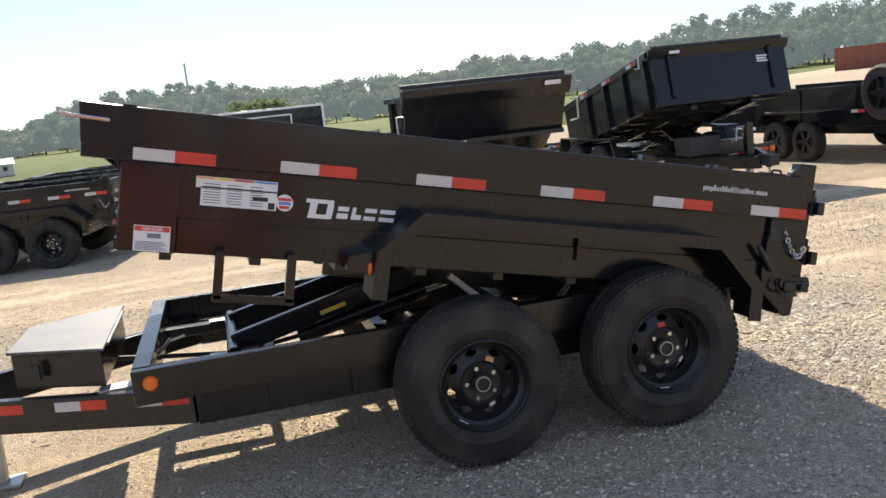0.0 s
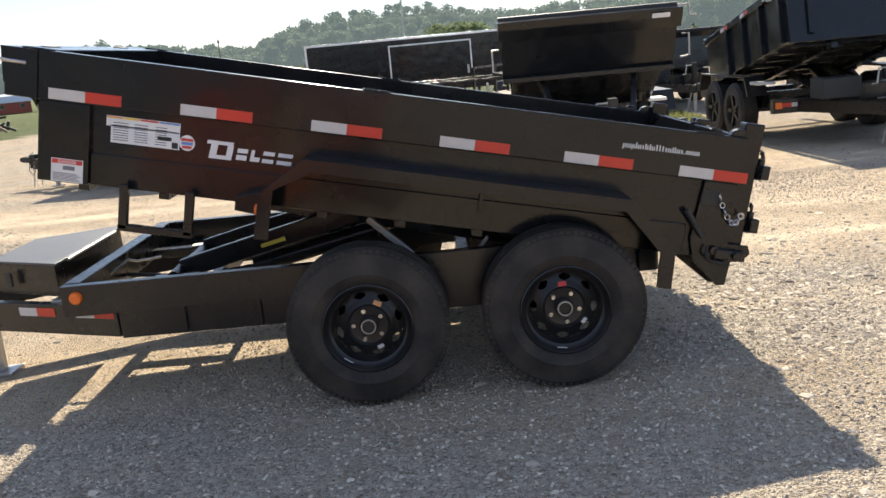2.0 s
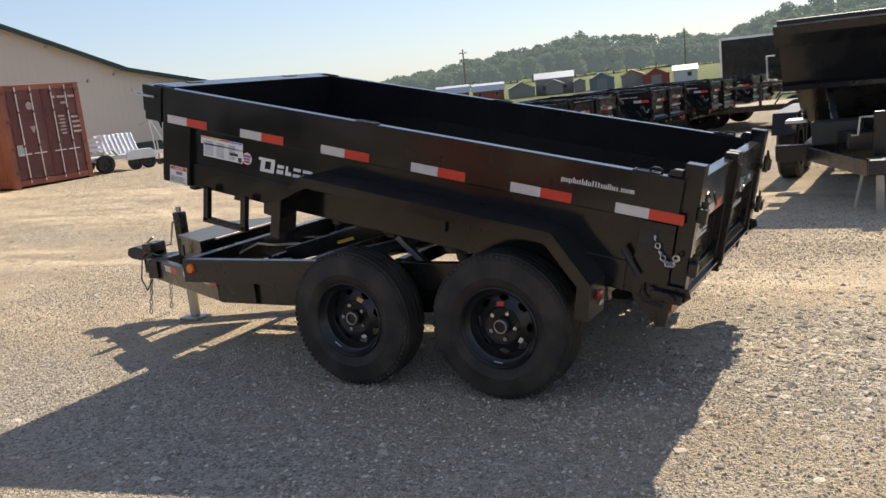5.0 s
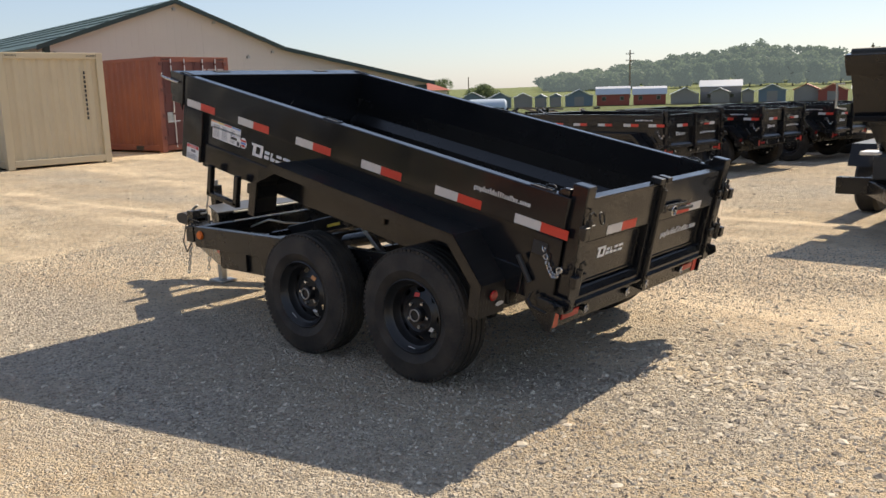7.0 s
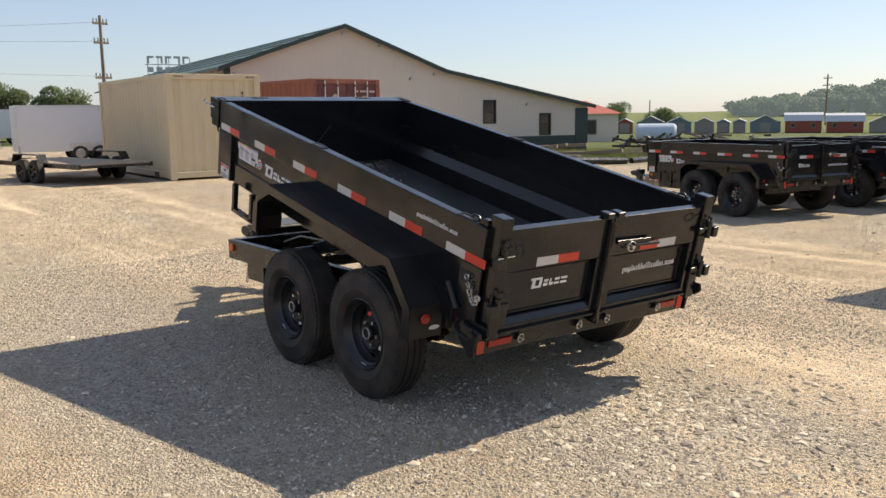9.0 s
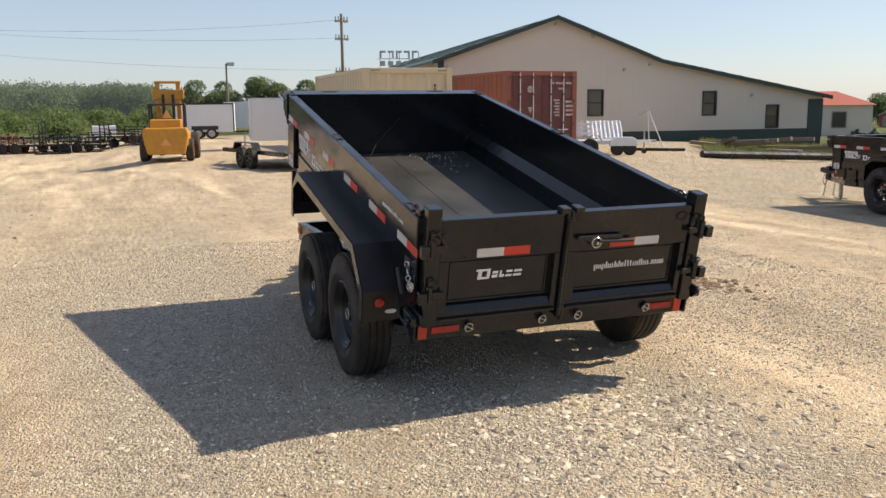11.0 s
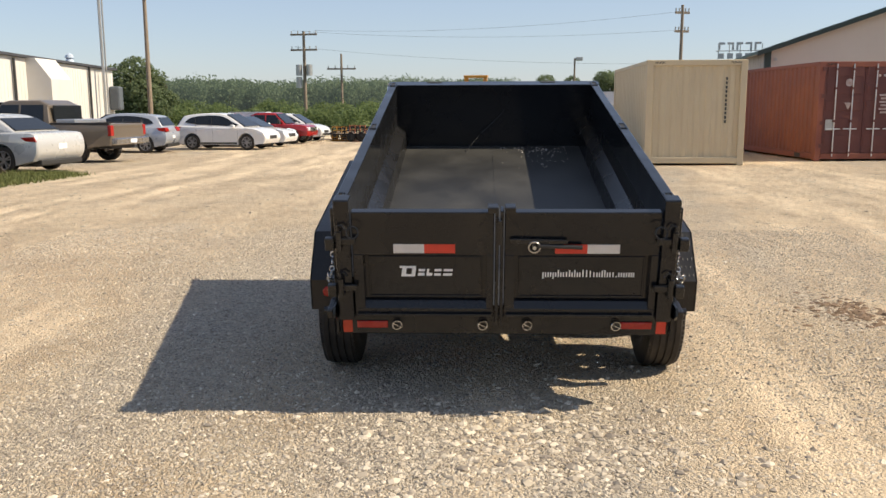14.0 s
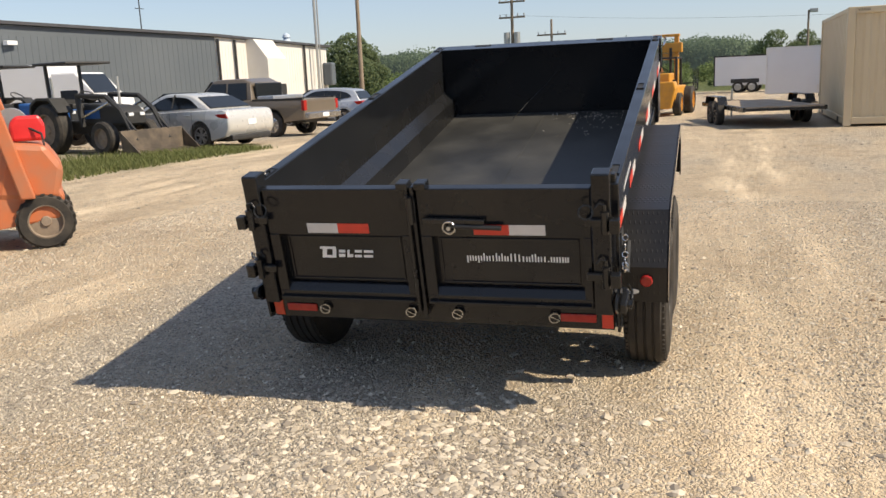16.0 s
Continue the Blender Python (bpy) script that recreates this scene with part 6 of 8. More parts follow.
def pickup(label, at, paint):
    root = thing("pickup_truck", label, "pickup truck", "parked cars", at)
    W, r = 2.0, 0.40
    axles = (-1.75, 1.85)
    low = [(-3.0, 0.55), (-3.02, 1.0), (-2.99, 1.2), (-0.95, 1.22), (1.05, 1.22), (2.3, 1.18), (2.7, 1.12), (2.84, 0.98), (2.88, 0.75), (2.86, 0.5)]
    bottom = []
    for ax in sorted(axles, reverse=True):
        bottom += arch(ax, r + 0.09, r + 0.06, 0.5)
    part("body", loft(low + bottom, W, 1.0, 0.06), paint, root, smooth=True)
    cab = [(-0.95, 1.16), (-0.85, 1.78), (-0.55, 1.92), (0.5, 1.92), (0.72, 1.86), (1.42, 1.16)]
    part("cab", loft(cab, W - 0.14, 1.15, 0.2, 0.1), paint, root, smooth=True)
    for s in (-1, 1):
        for a, b, a2, b2 in ((-0.74, 0.05, -0.70, 0.05), (0.13, 1.18, 0.13, 0.72)):
            y0, y1 = s * (W / 2 - 0.072), s * (W / 2 - 0.205)
            own = bmesh.new()
            vs = [own.verts.new(v) for v in ((a, y0, 1.24), (b, y0, 1.24), (b2, y1, 1.78), (a2, y1, 1.78))]
            own.faces.new(vs)
            r_ = bmesh.ops.extrude_face_region(own, geom=own.faces[:])
            for v in r_["geom"]:
                if isinstance(v, bmesh.types.BMVert):
                    v.co.y += s * 0.015
            part("side_window", own, CARGLASS, root)
        part("mirror", box(1.0, 1.14, *sorted((s * (W / 2 + 0.03), s * (W / 2 + 0.28))), 1.22, 1.5, 0.03), PLASTIC, root)
        part("tail_lamp", box(-3.02, -2.9, *sorted((s * (W / 2 - 0.16), s * (W / 2 + 0.01))), 0.84, 1.16, 0.02), RED_LENS, root)
        part("headlamp", box(2.66, 2.9, *sorted((s * (W / 2 - 0.4), s * (W / 2 - 0.06))), 0.82, 1.02, 0.03), CLEAR_LENS, root)
        part("box_rail", box(-2.95, -0.98, *sorted((s * (W / 2 - 0.14), s * (W / 2 - 0.01))), 1.18, 1.24, 0.01), PLASTIC, root)
    own = box(-0.99, -0.94, -0.72, 0.72, 1.28, 1.76, 0.02)
    part("rear_window", own, CARGLASS, root)
    ws = prism([(1.36, 1.25), (0.76, 1.84), (0.79, 1.86), (1.4, 1.26)], -0.78, 0.78, "y")
    part("windscreen", ws, CARGLASS, root)
    part("load_bed", box(-2.9, -1.0, -W / 2 + 0.15, W / 2 - 0.15, 0.9, 1.0), PLASTIC, root)
    part("crossbed_toolbox", box(-1.75, -1.12, -0.85, 0.85, 1.22, 1.34, 0.02), ALU, root, "bright toolbox across the load bed")
    part("rear_bumper", box(-3.16, -2.96, -W / 2 + 0.05, W / 2 - 0.05, 0.58, 0.78, 0.03), CHROME, root)
    part("tow_ball", rod((-3.25, 0, 0.6), (-3.15, 0, 0.6), 0.03, 8), CHROME, root)
    part("number_plate", box(-3.17, -3.162, -0.18, 0.18, 0.62, 0.74), DECAL, root, "blank pale number plate")
    part("tailgate_seam", box(-3.012, -2.99, -0.78, 0.78, 0.8, 1.15, 0.01), paint, root)
    part("grille", box(2.82, 2.92, -0.6, 0.6, 0.76, 1.04, 0.02), CHROME, root)
    part("underbody", box(-2.8, 2.6, -0.66, 0.66, 0.45, 0.88), PLASTIC, root)
    for ax in axles:
        for s in (-1, 1):
            road_wheel(root, ax, s * (W / 2 - 0.1), r, 0.27, s, CHROME)
    return root


car("suv", "white crossover parked side-on at the edge of the yard", sized(yawed(-31.7, -10.1, 81), 0.92), CARWHITE)
car("sedan", "white saloon parked behind the white crossover", sized(yawed(-34.5, -9.95, 82), 0.92), CARWHITE)
pickup("small red pickup truck parked in the row of cars", sized(yawed(-38.0, -9.75, 82), 0.8), CARRED)
car("suv", "pale cream sport utility car at the far end of the row", sized(yawed(-41.0, -9.3, 82), 0.86), CARWHITE)
car("sedan", "pearl white saloon car seen from its rear corner", yawed(-16.65, -12.2, 258), CARPEARL)
pickup("dull bronze pickup truck with a tow hitch", sized(yawed(-22.8, -13.75, 262), 1.05), CARBRONZE)
car("suv", "silver blue crossover parked beyond the pickup", sized(yawed(-29.6, -13.9, 271), 0.94), CARSILVER)

# ---- other dump trailers, beds raised, tongues towards the trailer ----


def tall_dump_trailer(label, at, tilt, group, L=4.2, H=0.66, W=2.08, hopper=False, nose=2.45, track=0.94):
    """Local x from front (-) to rear (+), y across from the middle line."""
    root = thing("tall_dump_trailer", label, "dump trailer", group, at)
    rear = -2.3 + L
    frame_part = part("front_beam", box(-nose - 0.05, -nose + 0.05, -1.03, 1.03, 0.44, 0.62, 0.004), SATIN, root)
    for y in (-0.72, 0.72):
        part("side_rail", box(-nose + 0.05, 1.9, y - 0.05, y + 0.05, 0.44, 0.62, 0.004), SATIN, root)
    for x in (-1.2, 0.0, 1.0):
        part("cross_member", box(x, x + 0.08, -0.67, 0.67, 0.45, 0.58), SATIN, root)
    for s in (-1, 1):
        part("tongue_beam", bar((-nose, s * 0.72, 0.52), (-nose - 1.25, s * 0.06, 0.50), 0.06, 0.15, 0.004), SATIN, root)
        if not hopper:
            part("amber_lamp", box(-nose - 0.08, -nose - 0.05, *sorted((s * 0.93, s * 1.01)), 0.5, 0.58, 0.005), AMBER, frame_part)
        for k in () if hopper else (0.42, 0.80):
            m = Matrix(((0, 0, -1, -nose - 0.052), (-1, 0, 0, s * k + 0.14), (0, 1, 0, 0.565), (0, 0, 0, 1)))
            tape_strip(frame_part, m, 0.28, 0.05, red_first=s > 0)
        off = track - 0.94
        fp = [(-1.05, 0.62), (-0.9, 0.88), (0.9, 0.88), (1.05, 0.62), (1.0, 0.62), (0.88, 0.86), (-0.88, 0.86), (-1.0, 0.62)]
        part("fender", prism(fp, *sorted((s * (0.80 + off), s * (1.07 + off))), "y"), TREAD_PLATE, root)
    part("coupler", box(-nose - 1.45, -nose - 1.17, -0.07, 0.07, 0.46, 0.6, 0.015), PLASTIC, root)
    jack = part("jack_post", box(-nose - 0.97, -nose - 0.88, -0.05, 0.05, 0.4, 1.0, 0.01), SATIN, root)
    part("jack_crank", tube([(-nose - 0.92, 0.05, 0.95), (-nose - 0.92, 0.16, 0.95), (-nose - 0.92, 0.18, 0.78), (-nose - 0.92, 0.24, 0.78)], 0.012), ZINC, jack)
    part("jack_leg", box(-nose - 0.96, -nose - 0.89, -0.035, 0.035, 0.0, 0.4, 0.005), ZINC, jack)
    for s in (-1, 1):
        part("safety_chain", chain((-nose - 1.15, s * 0.12, 0.5), (-nose - 1.10, s * 0.2, 0.12), 0.0, 0.06, 0.007), ZINC, root)
    part("pump_box", prism([(-nose - 0.5, -0.3), (-nose - 0.15, -0.42), (-nose - 0.15, 0.42), (-nose - 0.5, 0.3)], 0.58, 0.76, "z", 0.01), SATIN, root)
    if not hopper:
        M = Matrix.Translation((rear, 0, 0.64)) @ Matrix.Rotation(radians(tilt), 4, "Y") @ Matrix.Translation((-L, 0, 0))
        b = bmesh.new()
        box(0, L, -W / 2 + 0.1, W / 2 - 0.1, 0.06, 0.10, 0, b)
        for y in (-0.45, 0.45):
            box(0.05, L, y - 0.04, y + 0.04, -0.06, 0.0, 0, b)
        bed = part("dump_bed", b, SATIN, root, at=M)
        rib = part("cross_rib", box(0.15, 0.20, -W / 2 + 0.15, W / 2 - 0.15, 0, 0.06), SATIN, bed)
        rib.matrix_basis = M
        for k in range(1, int(L / 0.42)):
            shared("cross_rib", rib, bed, M @ Matrix.Translation((0.42 * k, 0, 0)))
        for s in (-1, 1):
            part("bed_side", box(0, L, *sorted((s * (W / 2 - 0.08), s * (W / 2 - 0.05))), 0.05, H + 0.05), BLACK, bed, at=M)
            part("top_rail", box(-0.03, L, *sorted((s * (W / 2 - 0.1), s * W / 2)), H, H + 0.09, 0.006), BLACK, bed, at=M)
            for k in range(int(L / 0.62)):
                part("side_post", box(0.12 + 0.62 * k, 0.19 + 0.62 * k, *sorted((s * (W / 2 - 0.05), s * (W / 2))), 0.05, H, 0.004), BLACK, bed, at=M)
            for k in range(int(L / 0.8)):
                u = 0.3 + 0.8 * k
                m = M @ (Matrix(((1, 0, 0, u), (0, 0, -1, -W / 2 - 0.001), (0, 1, 0, H + 0.07), (0, 0, 0, 1))) if s < 0 else Matrix(((-1, 0, 0, u + 0.28), (0, 0, 1, W / 2 + 0.001), (0, 1, 0, H + 0.07), (0, 0, 0, 1))))
                tape_strip(bed, m, 0.28, 0.05)
            part("front_gusset", prism([(-0.02, 0.1), (-0.06, 0.12), (-0.06, H), (-0.02, H)], *sorted((s * 0.72, s * 0.78)), "y"), BLACK, bed, at=M)
        part("front_wall", box(-0.02, 0.02, -W / 2 + 0.05, W / 2 - 0.05, 0.02, H + 0.02, 0.004), BLACK, bed, at=M)
        part("front_lip", prism([(-0.10, H + 0.09), (0.04, H + 0.09), (0.04, H - 0.02), (-0.02, H - 0.02)], -W / 2, W / 2, "y", 0.004), BLACK, bed, at=M)
        fp = Matrix(((0, 0, -1, -0.021), (-1, 0, 0, 0), (0, 1, 0, 0), (0, 0, 0, 1)))
        part("white_label", plates([(0.55, 0.72 - 0.02 * (k % 2), H - 0.12 - 0.035 * k, H - 0.098 - 0.035 * k) for k in range(3)], 0.002, fp), DECAL, bed, "small white label as bars", at=M)
        part("tarp_roll", rod((-0.02, -W / 2 + 0.08, H + 0.12), (-0.02, W / 2 - 0.08, H + 0.12), 0.035, 10), PLASTIC, bed, at=M)
        part("tarp_crank", tube([(-0.02, W / 2 - 0.08, H + 0.12), (-0.02, W / 2 + 0.12, H + 0.12), (-0.02, W / 2 + 0.14, H - 0.12), (-0.02, W / 2 + 0.2, H - 0.12)], 0.012), ZINC, bed, at=M)
        part("marker_sticker", plates([(-0.75, -0.6, H + 0.02, H + 0.07)], 0.002, Matrix(((0, 0, -1, -0.075), (-1, 0, 0, 0), (0, 1, 0, 0), (0, 0, 0, 1)))), DECAL, bed, at=M)
    else:
        # level deep body: front wall leaning out over a belly that slopes back
        bed = part("dump_bed", box(-1.2, 0.3, -W / 2 + 0.36, W / 2 - 0.36, 0.62, 0.82), SATIN, root)
        part("rear_wall", box(0.28, 0.32, -W / 2 + 0.36, W / 2 - 0.36, 0.82, 1.84), BLACK, bed)
        for s in (-1, 1):
            part("bed_side", prism([(-2.06, 1.84), (-1.80, 1.24), (-1.2, 0.80), (0.3, 0.80), (0.3, 1.84)], *sorted((s * (W / 2 - 0.36), s * (W / 2 - 0.32))), "y"), BLACK, bed)
            part("top_rail", box(-2.0, 0.32, *sorted((s * (W / 2 - 0.37), s * (W / 2 - 0.27))), 1.78, 1.86, 0.008), BLACK, bed)
            for k in range(3):
                part("side_post", box(-1.4 + 0.66 * k, -1.32 + 0.66 * k, *sorted((s * (W / 2 - 0.32), s * (W / 2 - 0.28))), 0.82, 1.78, 0.004), BLACK, bed)
            part("lower_brace", bar((-1.8, s * 0.55, 1.2), (-2.3, s * 0.4, 0.62), 0.06, 0.08, 0.004), SATIN, root)
            part("mirror_bracket", tube([(-2.1, s * (W / 2 + 0.02), 1.6), (-2.1, s * (W / 2 + 0.10), 1.6), (-2.1, s * (W / 2 + 0.10), 1.35), (-2.1, s * (W / 2), 1.33)], 0.012), ZINC, bed)
        part("front_wall", prism([(-2.13, 1.84), (-1.86, 1.22), (-1.82, 1.22), (-2.09, 1.84)], -W / 2 + 0.02, W / 2 - 0.02, "y"), BLACK, bed)
        part("front_brow", prism([(-2.20, 1.90), (-2.05, 1.92), (-2.02, 1.70), (-2.09, 1.68), (-2.17, 1.80)], -W / 2 - 0.02, W / 2 + 0.02, "y", 0.01), BLACK, bed)
        part("belly_plate", prism([(-1.86, 1.22), (-1.2, 0.78), (-1.2, 0.82), (-1.82, 1.24)], -W / 2 + 0.14, W / 2 - 0.14, "y"), SATIN, bed)
        part("front_rail", box(-1.93, -1.83, -W / 2 + 0.02, W / 2 - 0.02, 1.19, 1.25, 0.006), BLACK, bed)
        part("white_sticker", plates([(0.0, 0.2, 0.0, 0.055)], 0.003, Matrix(((0, -0.36, -0.93, -2.19), (-1, 0, 0, -0.68), (0, 0.93, -0.36, 1.80), (0, 0, 0, 1)))), DECAL, bed)
        part("tarp_roll", rod((-2.0, -W / 2, 1.93), (-2.0, W / 2, 1.93), 0.04, 10), PLASTIC, bed)
        part("tarp_crank", tube([(-2.0, -W / 2, 1.93), (-2.0, -W / 2 - 0.14, 1.93), (-2.0, -W / 2 - 0.14, 1.82), (-2.0, -W / 2 - 0.22, 1.80)], 0.014), ZINC, bed)
    # hoist below the bed
    tilt = 4 if hopper else tilt
    for y in (-0.3, 0.3):
        part("hoist_arm", bar((-1.9, y, 0.6), (0.1, y, 0.66 + 1.5 * math.sin(radians(tilt))), 0.06, 0.1, 0.004), SATIN, root)
        part("scissor_arm", bar((0.9, y * 1.3, 0.55), (-1.0, y * 1.3, 0.6 + 2.5 * math.sin(radians(tilt))), 0.05, 0.09, 0.004), SATIN, root)
    cyl = part("hydraulic_cylinder", rod((-1.5, 0, 0.55), (-0.6, 0, 0.6 + 1.5 * math.sin(radians(tilt))), 0.07, 14), SATIN, root)
    part("cylinder_rod", rod((-0.6, 0, 0.6 + 1.5 * math.sin(radians(tilt))), (-0.3, 0, 0.6 + 1.9 * math.sin(radians(tilt))), 0.035, 12), CHROME, cyl)
    part("battery_box", box(-2.36, -2.0, 0.2, 0.66, 0.62, 0.86, 0.01), PLASTIC, root)
    for x in (-0.42, 0.42):
        part("axle", rod((x, -0.8, 0.39), (x, 0.8, 0.39), 0.045, 10), SATIN, root)
        for s in (-1, 1):
            road_wheel(root, x, s * track, 0.39, 0.24, s, RIM)
    part("fender_step", box(-1.35, -1.06, 0.82, 1.05, 0.78, 0.82, 0.005), ALU, root, "ribbed aluminium step")
    part("fender_step", box(-1.35, -1.06, -1.05, -0.82, 0.78, 0.82, 0.005), ALU, root, "ribbed aluminium step")
    return root


GRP = "tall dump trailers with raised beds"
tall_dump_trailer("deep black dump trailer with a leaning front wall", yawed(1.79, 8.21, 90) @ Matrix.Diagonal((1, 1, 0.955, 1)), 0.0, GRP, W=2.02, hopper=True, nose=2.2, track=1.12)
tall_dump_trailer("tall black dump trailer raised steeply, showing its hoist", yawed(5.25, 8.83, 90), 12.6, GRP, 2.95, 0.66, W=2.1, nose=1.75)
tall_dump_trailer("tall black dump trailer standing further back", yawed(5.32, 17.13, 90), 3.0, GRP)


def utility_trailer(label, at, long=4.6, wide=2.0, frame_mat=None, deck=None, gate=0.0, sides=0.0, spare=False, group="", slats=0, solid=False, side_from=None):
    """Low flat trailer. Local x from tongue (-) to rear (+)."""
    frame_mat = frame_mat or SATIN
    root = thing("utility_trailer", label, "trailer", group, at)
    zd = 0.55
    for y in (-wide / 2, wide / 2 - 0.06):
        base = part("frame_rail", box(-long / 2, long / 2, y, y + 0.06, zd - 0.12, zd, 0.004), frame_mat, root)
    for k in range(6):
        x = -long / 2 + k * (long - 0.06) / 5
        part("cross_member", box(x, x + 0.06, -wide / 2 + 0.06, wide / 2 - 0.06, zd - 0.1, zd - 0.03), frame_mat, root)
    for s in (-1, 1):
        part("tongue_beam", bar((-long / 2, s * wide * 0.35, zd - 0.06), (-long / 2 - 1.3, s * 0.05, zd - 0.06), 0.06, 0.1, 0.003), frame_mat, root)
        part("fender", prism([(-0.85, zd + 0.02), (-0.7, zd + 0.24), (0.7, zd + 0.24), (0.85, zd + 0.02), (0.82, zd + 0.02), (0.68, zd + 0.215), (-0.68, zd + 0.215), (-0.82, zd + 0.02)], *sorted((s * wide / 2, s * (wide / 2 + 0.25))), "y"), frame_mat, root)
        for x in (-0.38, 0.38):
            road_wheel(root, x, s * (wide / 2 + 0.13), 0.32, 0.2, s, RIM)
    part("coupler", box(-long / 2 - 1.5, -long / 2 - 1.25, -0.06, 0.06, zd - 0.1, zd, 0.01), ZINC, root)
    part("jack", rod((-long / 2 - 1.0, 0.1, 0.0), (-long / 2 - 1.0, 0.1, zd + 0.35), 0.03, 8), ZINC, root)
    n = 9
    for k in range(n):
        y0 = -wide / 2 + 0.07 + k * (wide - 0.14) / n
        part("plank" if deck is WOOD else "deck_board", box(-long / 2 + 0.02, long / 2 - 0.02, y0 + 0.004, y0 + (wide - 0.14) / n - 0.004, zd - 0.03, zd + 0.008), deck or WOOD, base)
    if sides:
        for s in (-1, 1):
            y = s * (wide / 2 - 0.03)
            f0 = -long / 2 if side_from is None else side_from
            for k in range(5):
                x = f0 + 0.03 + k * (long / 2 - f0 - 0.06) / 4
                part("side_post", box(x - 0.03, x + 0.03, y - 0.03, y + 0.03, zd, zd + sides), frame_mat, root)
            if solid:
                part("side_panel", box(-long / 2, long / 2, y - 0.012, y + 0.012, zd, zd + sides), frame_mat, root)
            if slats:
                for k in range(slats):
                    z = zd + 0.08 + k * (sides - 0.1) / slats
                    part("side_slat", box(f0, long / 2, y - 0.02, y + 0.02, z, z + (sides - 0.1) / slats * 0.6), frame_mat, root)
            else:
                part("side_rail", box(-long / 2, long / 2, y - 0.025, y + 0.025, zd + sides - 0.05, zd + sides, 0.004), frame_mat, root)
    if gate:
        for s in (-1, 0, 1):
            part("gate_post", box(long / 2 - 0.03, long / 2 + 0.03, s * (wide / 2 - 0.05) - 0.03, s * (wide / 2 - 0.05) + 0.03, zd, zd + gate), frame_mat, root)
        for k in range(8):
            part("gate_bar", box(long / 2 - 0.015, long / 2 + 0.015, -wide / 2 + 0.05, wide / 2 - 0.05, zd + 0.06 + k * (gate - 0.1) / 7, zd + 0.09 + k * (gate - 0.1) / 7), frame_mat, root)
    if spare:
        road_wheel(root, -long / 2 - 0.4, -wide * 0.42, 0.37, 0.2, -1, RIM, z=zd + 0.42)
    return root


eq = utility_trailer("long black trailer with closed sides and a spare wheel", yawed(9.08, 8.82, 90), 5.2, 2.0, BLACK, WOOD, sides=0.62, solid=True)
road_wheel(eq, -2.15, 1.22, 0.39, 0.22, 1, RIM, z=1.05)
part("spare_bracket", bar((-2.15, 0.95, 1.0), (-2.15, 1.18, 1.0), 0.08, 0.08), SATIN, eq)
for s_ in (-1, 1):
    for x_ in (-1.2, 0.9):
        tape_strip(eq, Matrix(((-1, 0, 0, x_), (0, 0, 1, 1.003), (0, 1, 0, 0.80), (0, 0, 0, 1))) if s_ > 0 else Matrix(((1, 0, 0, x_), (0, 0, -1, -1.003), (0, 1, 0, 0.80), (0, 0, 0, 1))), 0.28, 0.05)
utility_trailer("flat deck trailer with weathered wooden planks", sized(yawed(-18.8, 3.25, 12), 0.9), 5.0, 2.1, SATIN, WOOD)
PALEALU = surface("bright_brushed_aluminium", (0.7, 0.71, 0.72), (0.6, 0.6, 0.6), rough=0.42, metal=0.35, scale=4, fine=50, bump=0.04, dirt=0.2)
alu = utility_trailer("bright aluminium utility trailer with slatted sides and a ramp", sized(yawed(-19.1, 12.78, 250), 0.82), 3.4, 1.8, PALEALU, PALEALU, sides=0.78, slats=4, side_from=-0.45)
LEAN_ = Matrix.Translation((-1.02, 0.86, 0.62)) @ pose(0, 0, 0, 38)
ramp = part("ramp_panel", box(-0.66, 0.66, -0.012, 0.012, 0, 0.86, 0.004), PALEALU, alu, "bright ribbed ramp leaning over the deck", at=LEAN_)
for k in range(9):
    part("ramp_rib", box(-0.66 + 0.16 * k, -0.61 + 0.16 * k, 0.012, 0.04, 0, 0.86, 0.004), PALEALU, ramp, at=LEAN_)
for x in (-1.42, -1.9):
    road_wheel(alu, x, 1.06, 0.25, 0.16, 1, RIM)
part("small_fender", prism([(-2.2, 0.36), (-2.12, 0.62), (-1.98, 0.7), (-1.32, 0.7), (-1.18, 0.62), (-1.1, 0.36)], 0.96, 1.18, "y", 0.02), PALEALU, alu, "bright rounded fender")
part("jack_wheel", rod((-2.7, 0.02, 0.1), (-2.7, 0.18, 0.1), 0.09, 14), RUBBER, alu)
boom = thing("spray_boom", "pale steel boom frame leaning beside the workshop", "farm implement", at=yawed(-19.6, 16.1, 40))
part("boom_leg", rod((-0.1, 0, 0), (-0.2, 0, 1.4), 0.02, 8), PALEALU, boom)
part("boom_leg", rod((0.4, 0.1, 0), (-0.16, 0, 1.38), 0.018, 8), PALEALU, boom)
part("boom_head", bar((-0.5, 0, 1.24), (-0.1, 0, 1.42), 0.03, 0.03, 0.004), ZINC, boom)
part("boom_base", bar((-0.7, 0, 0.06), (1.1, 0, 0.06), 0.1, 0.1, 0.01), SATIN, boom)

for k, (x, y, dg) in enumerate(((-40.0, -5.4, 80), (-41.0, -3.9, 95), (-39.5, -2.6, 70), (-41.5, -1.2, 88), (-40.4, 0.1, 100), (-42.5, -6.6, 75))):
    utility_trailer("low black utility trailer with a mesh gate in a far row", sized(yawed(x, y, dg), 0.75), 3.6, 1.7, SATIN, WOOD, gate=1.3 if k % 2 == 0 else 0.0, sides=0.4, group="far row of utility trailers")
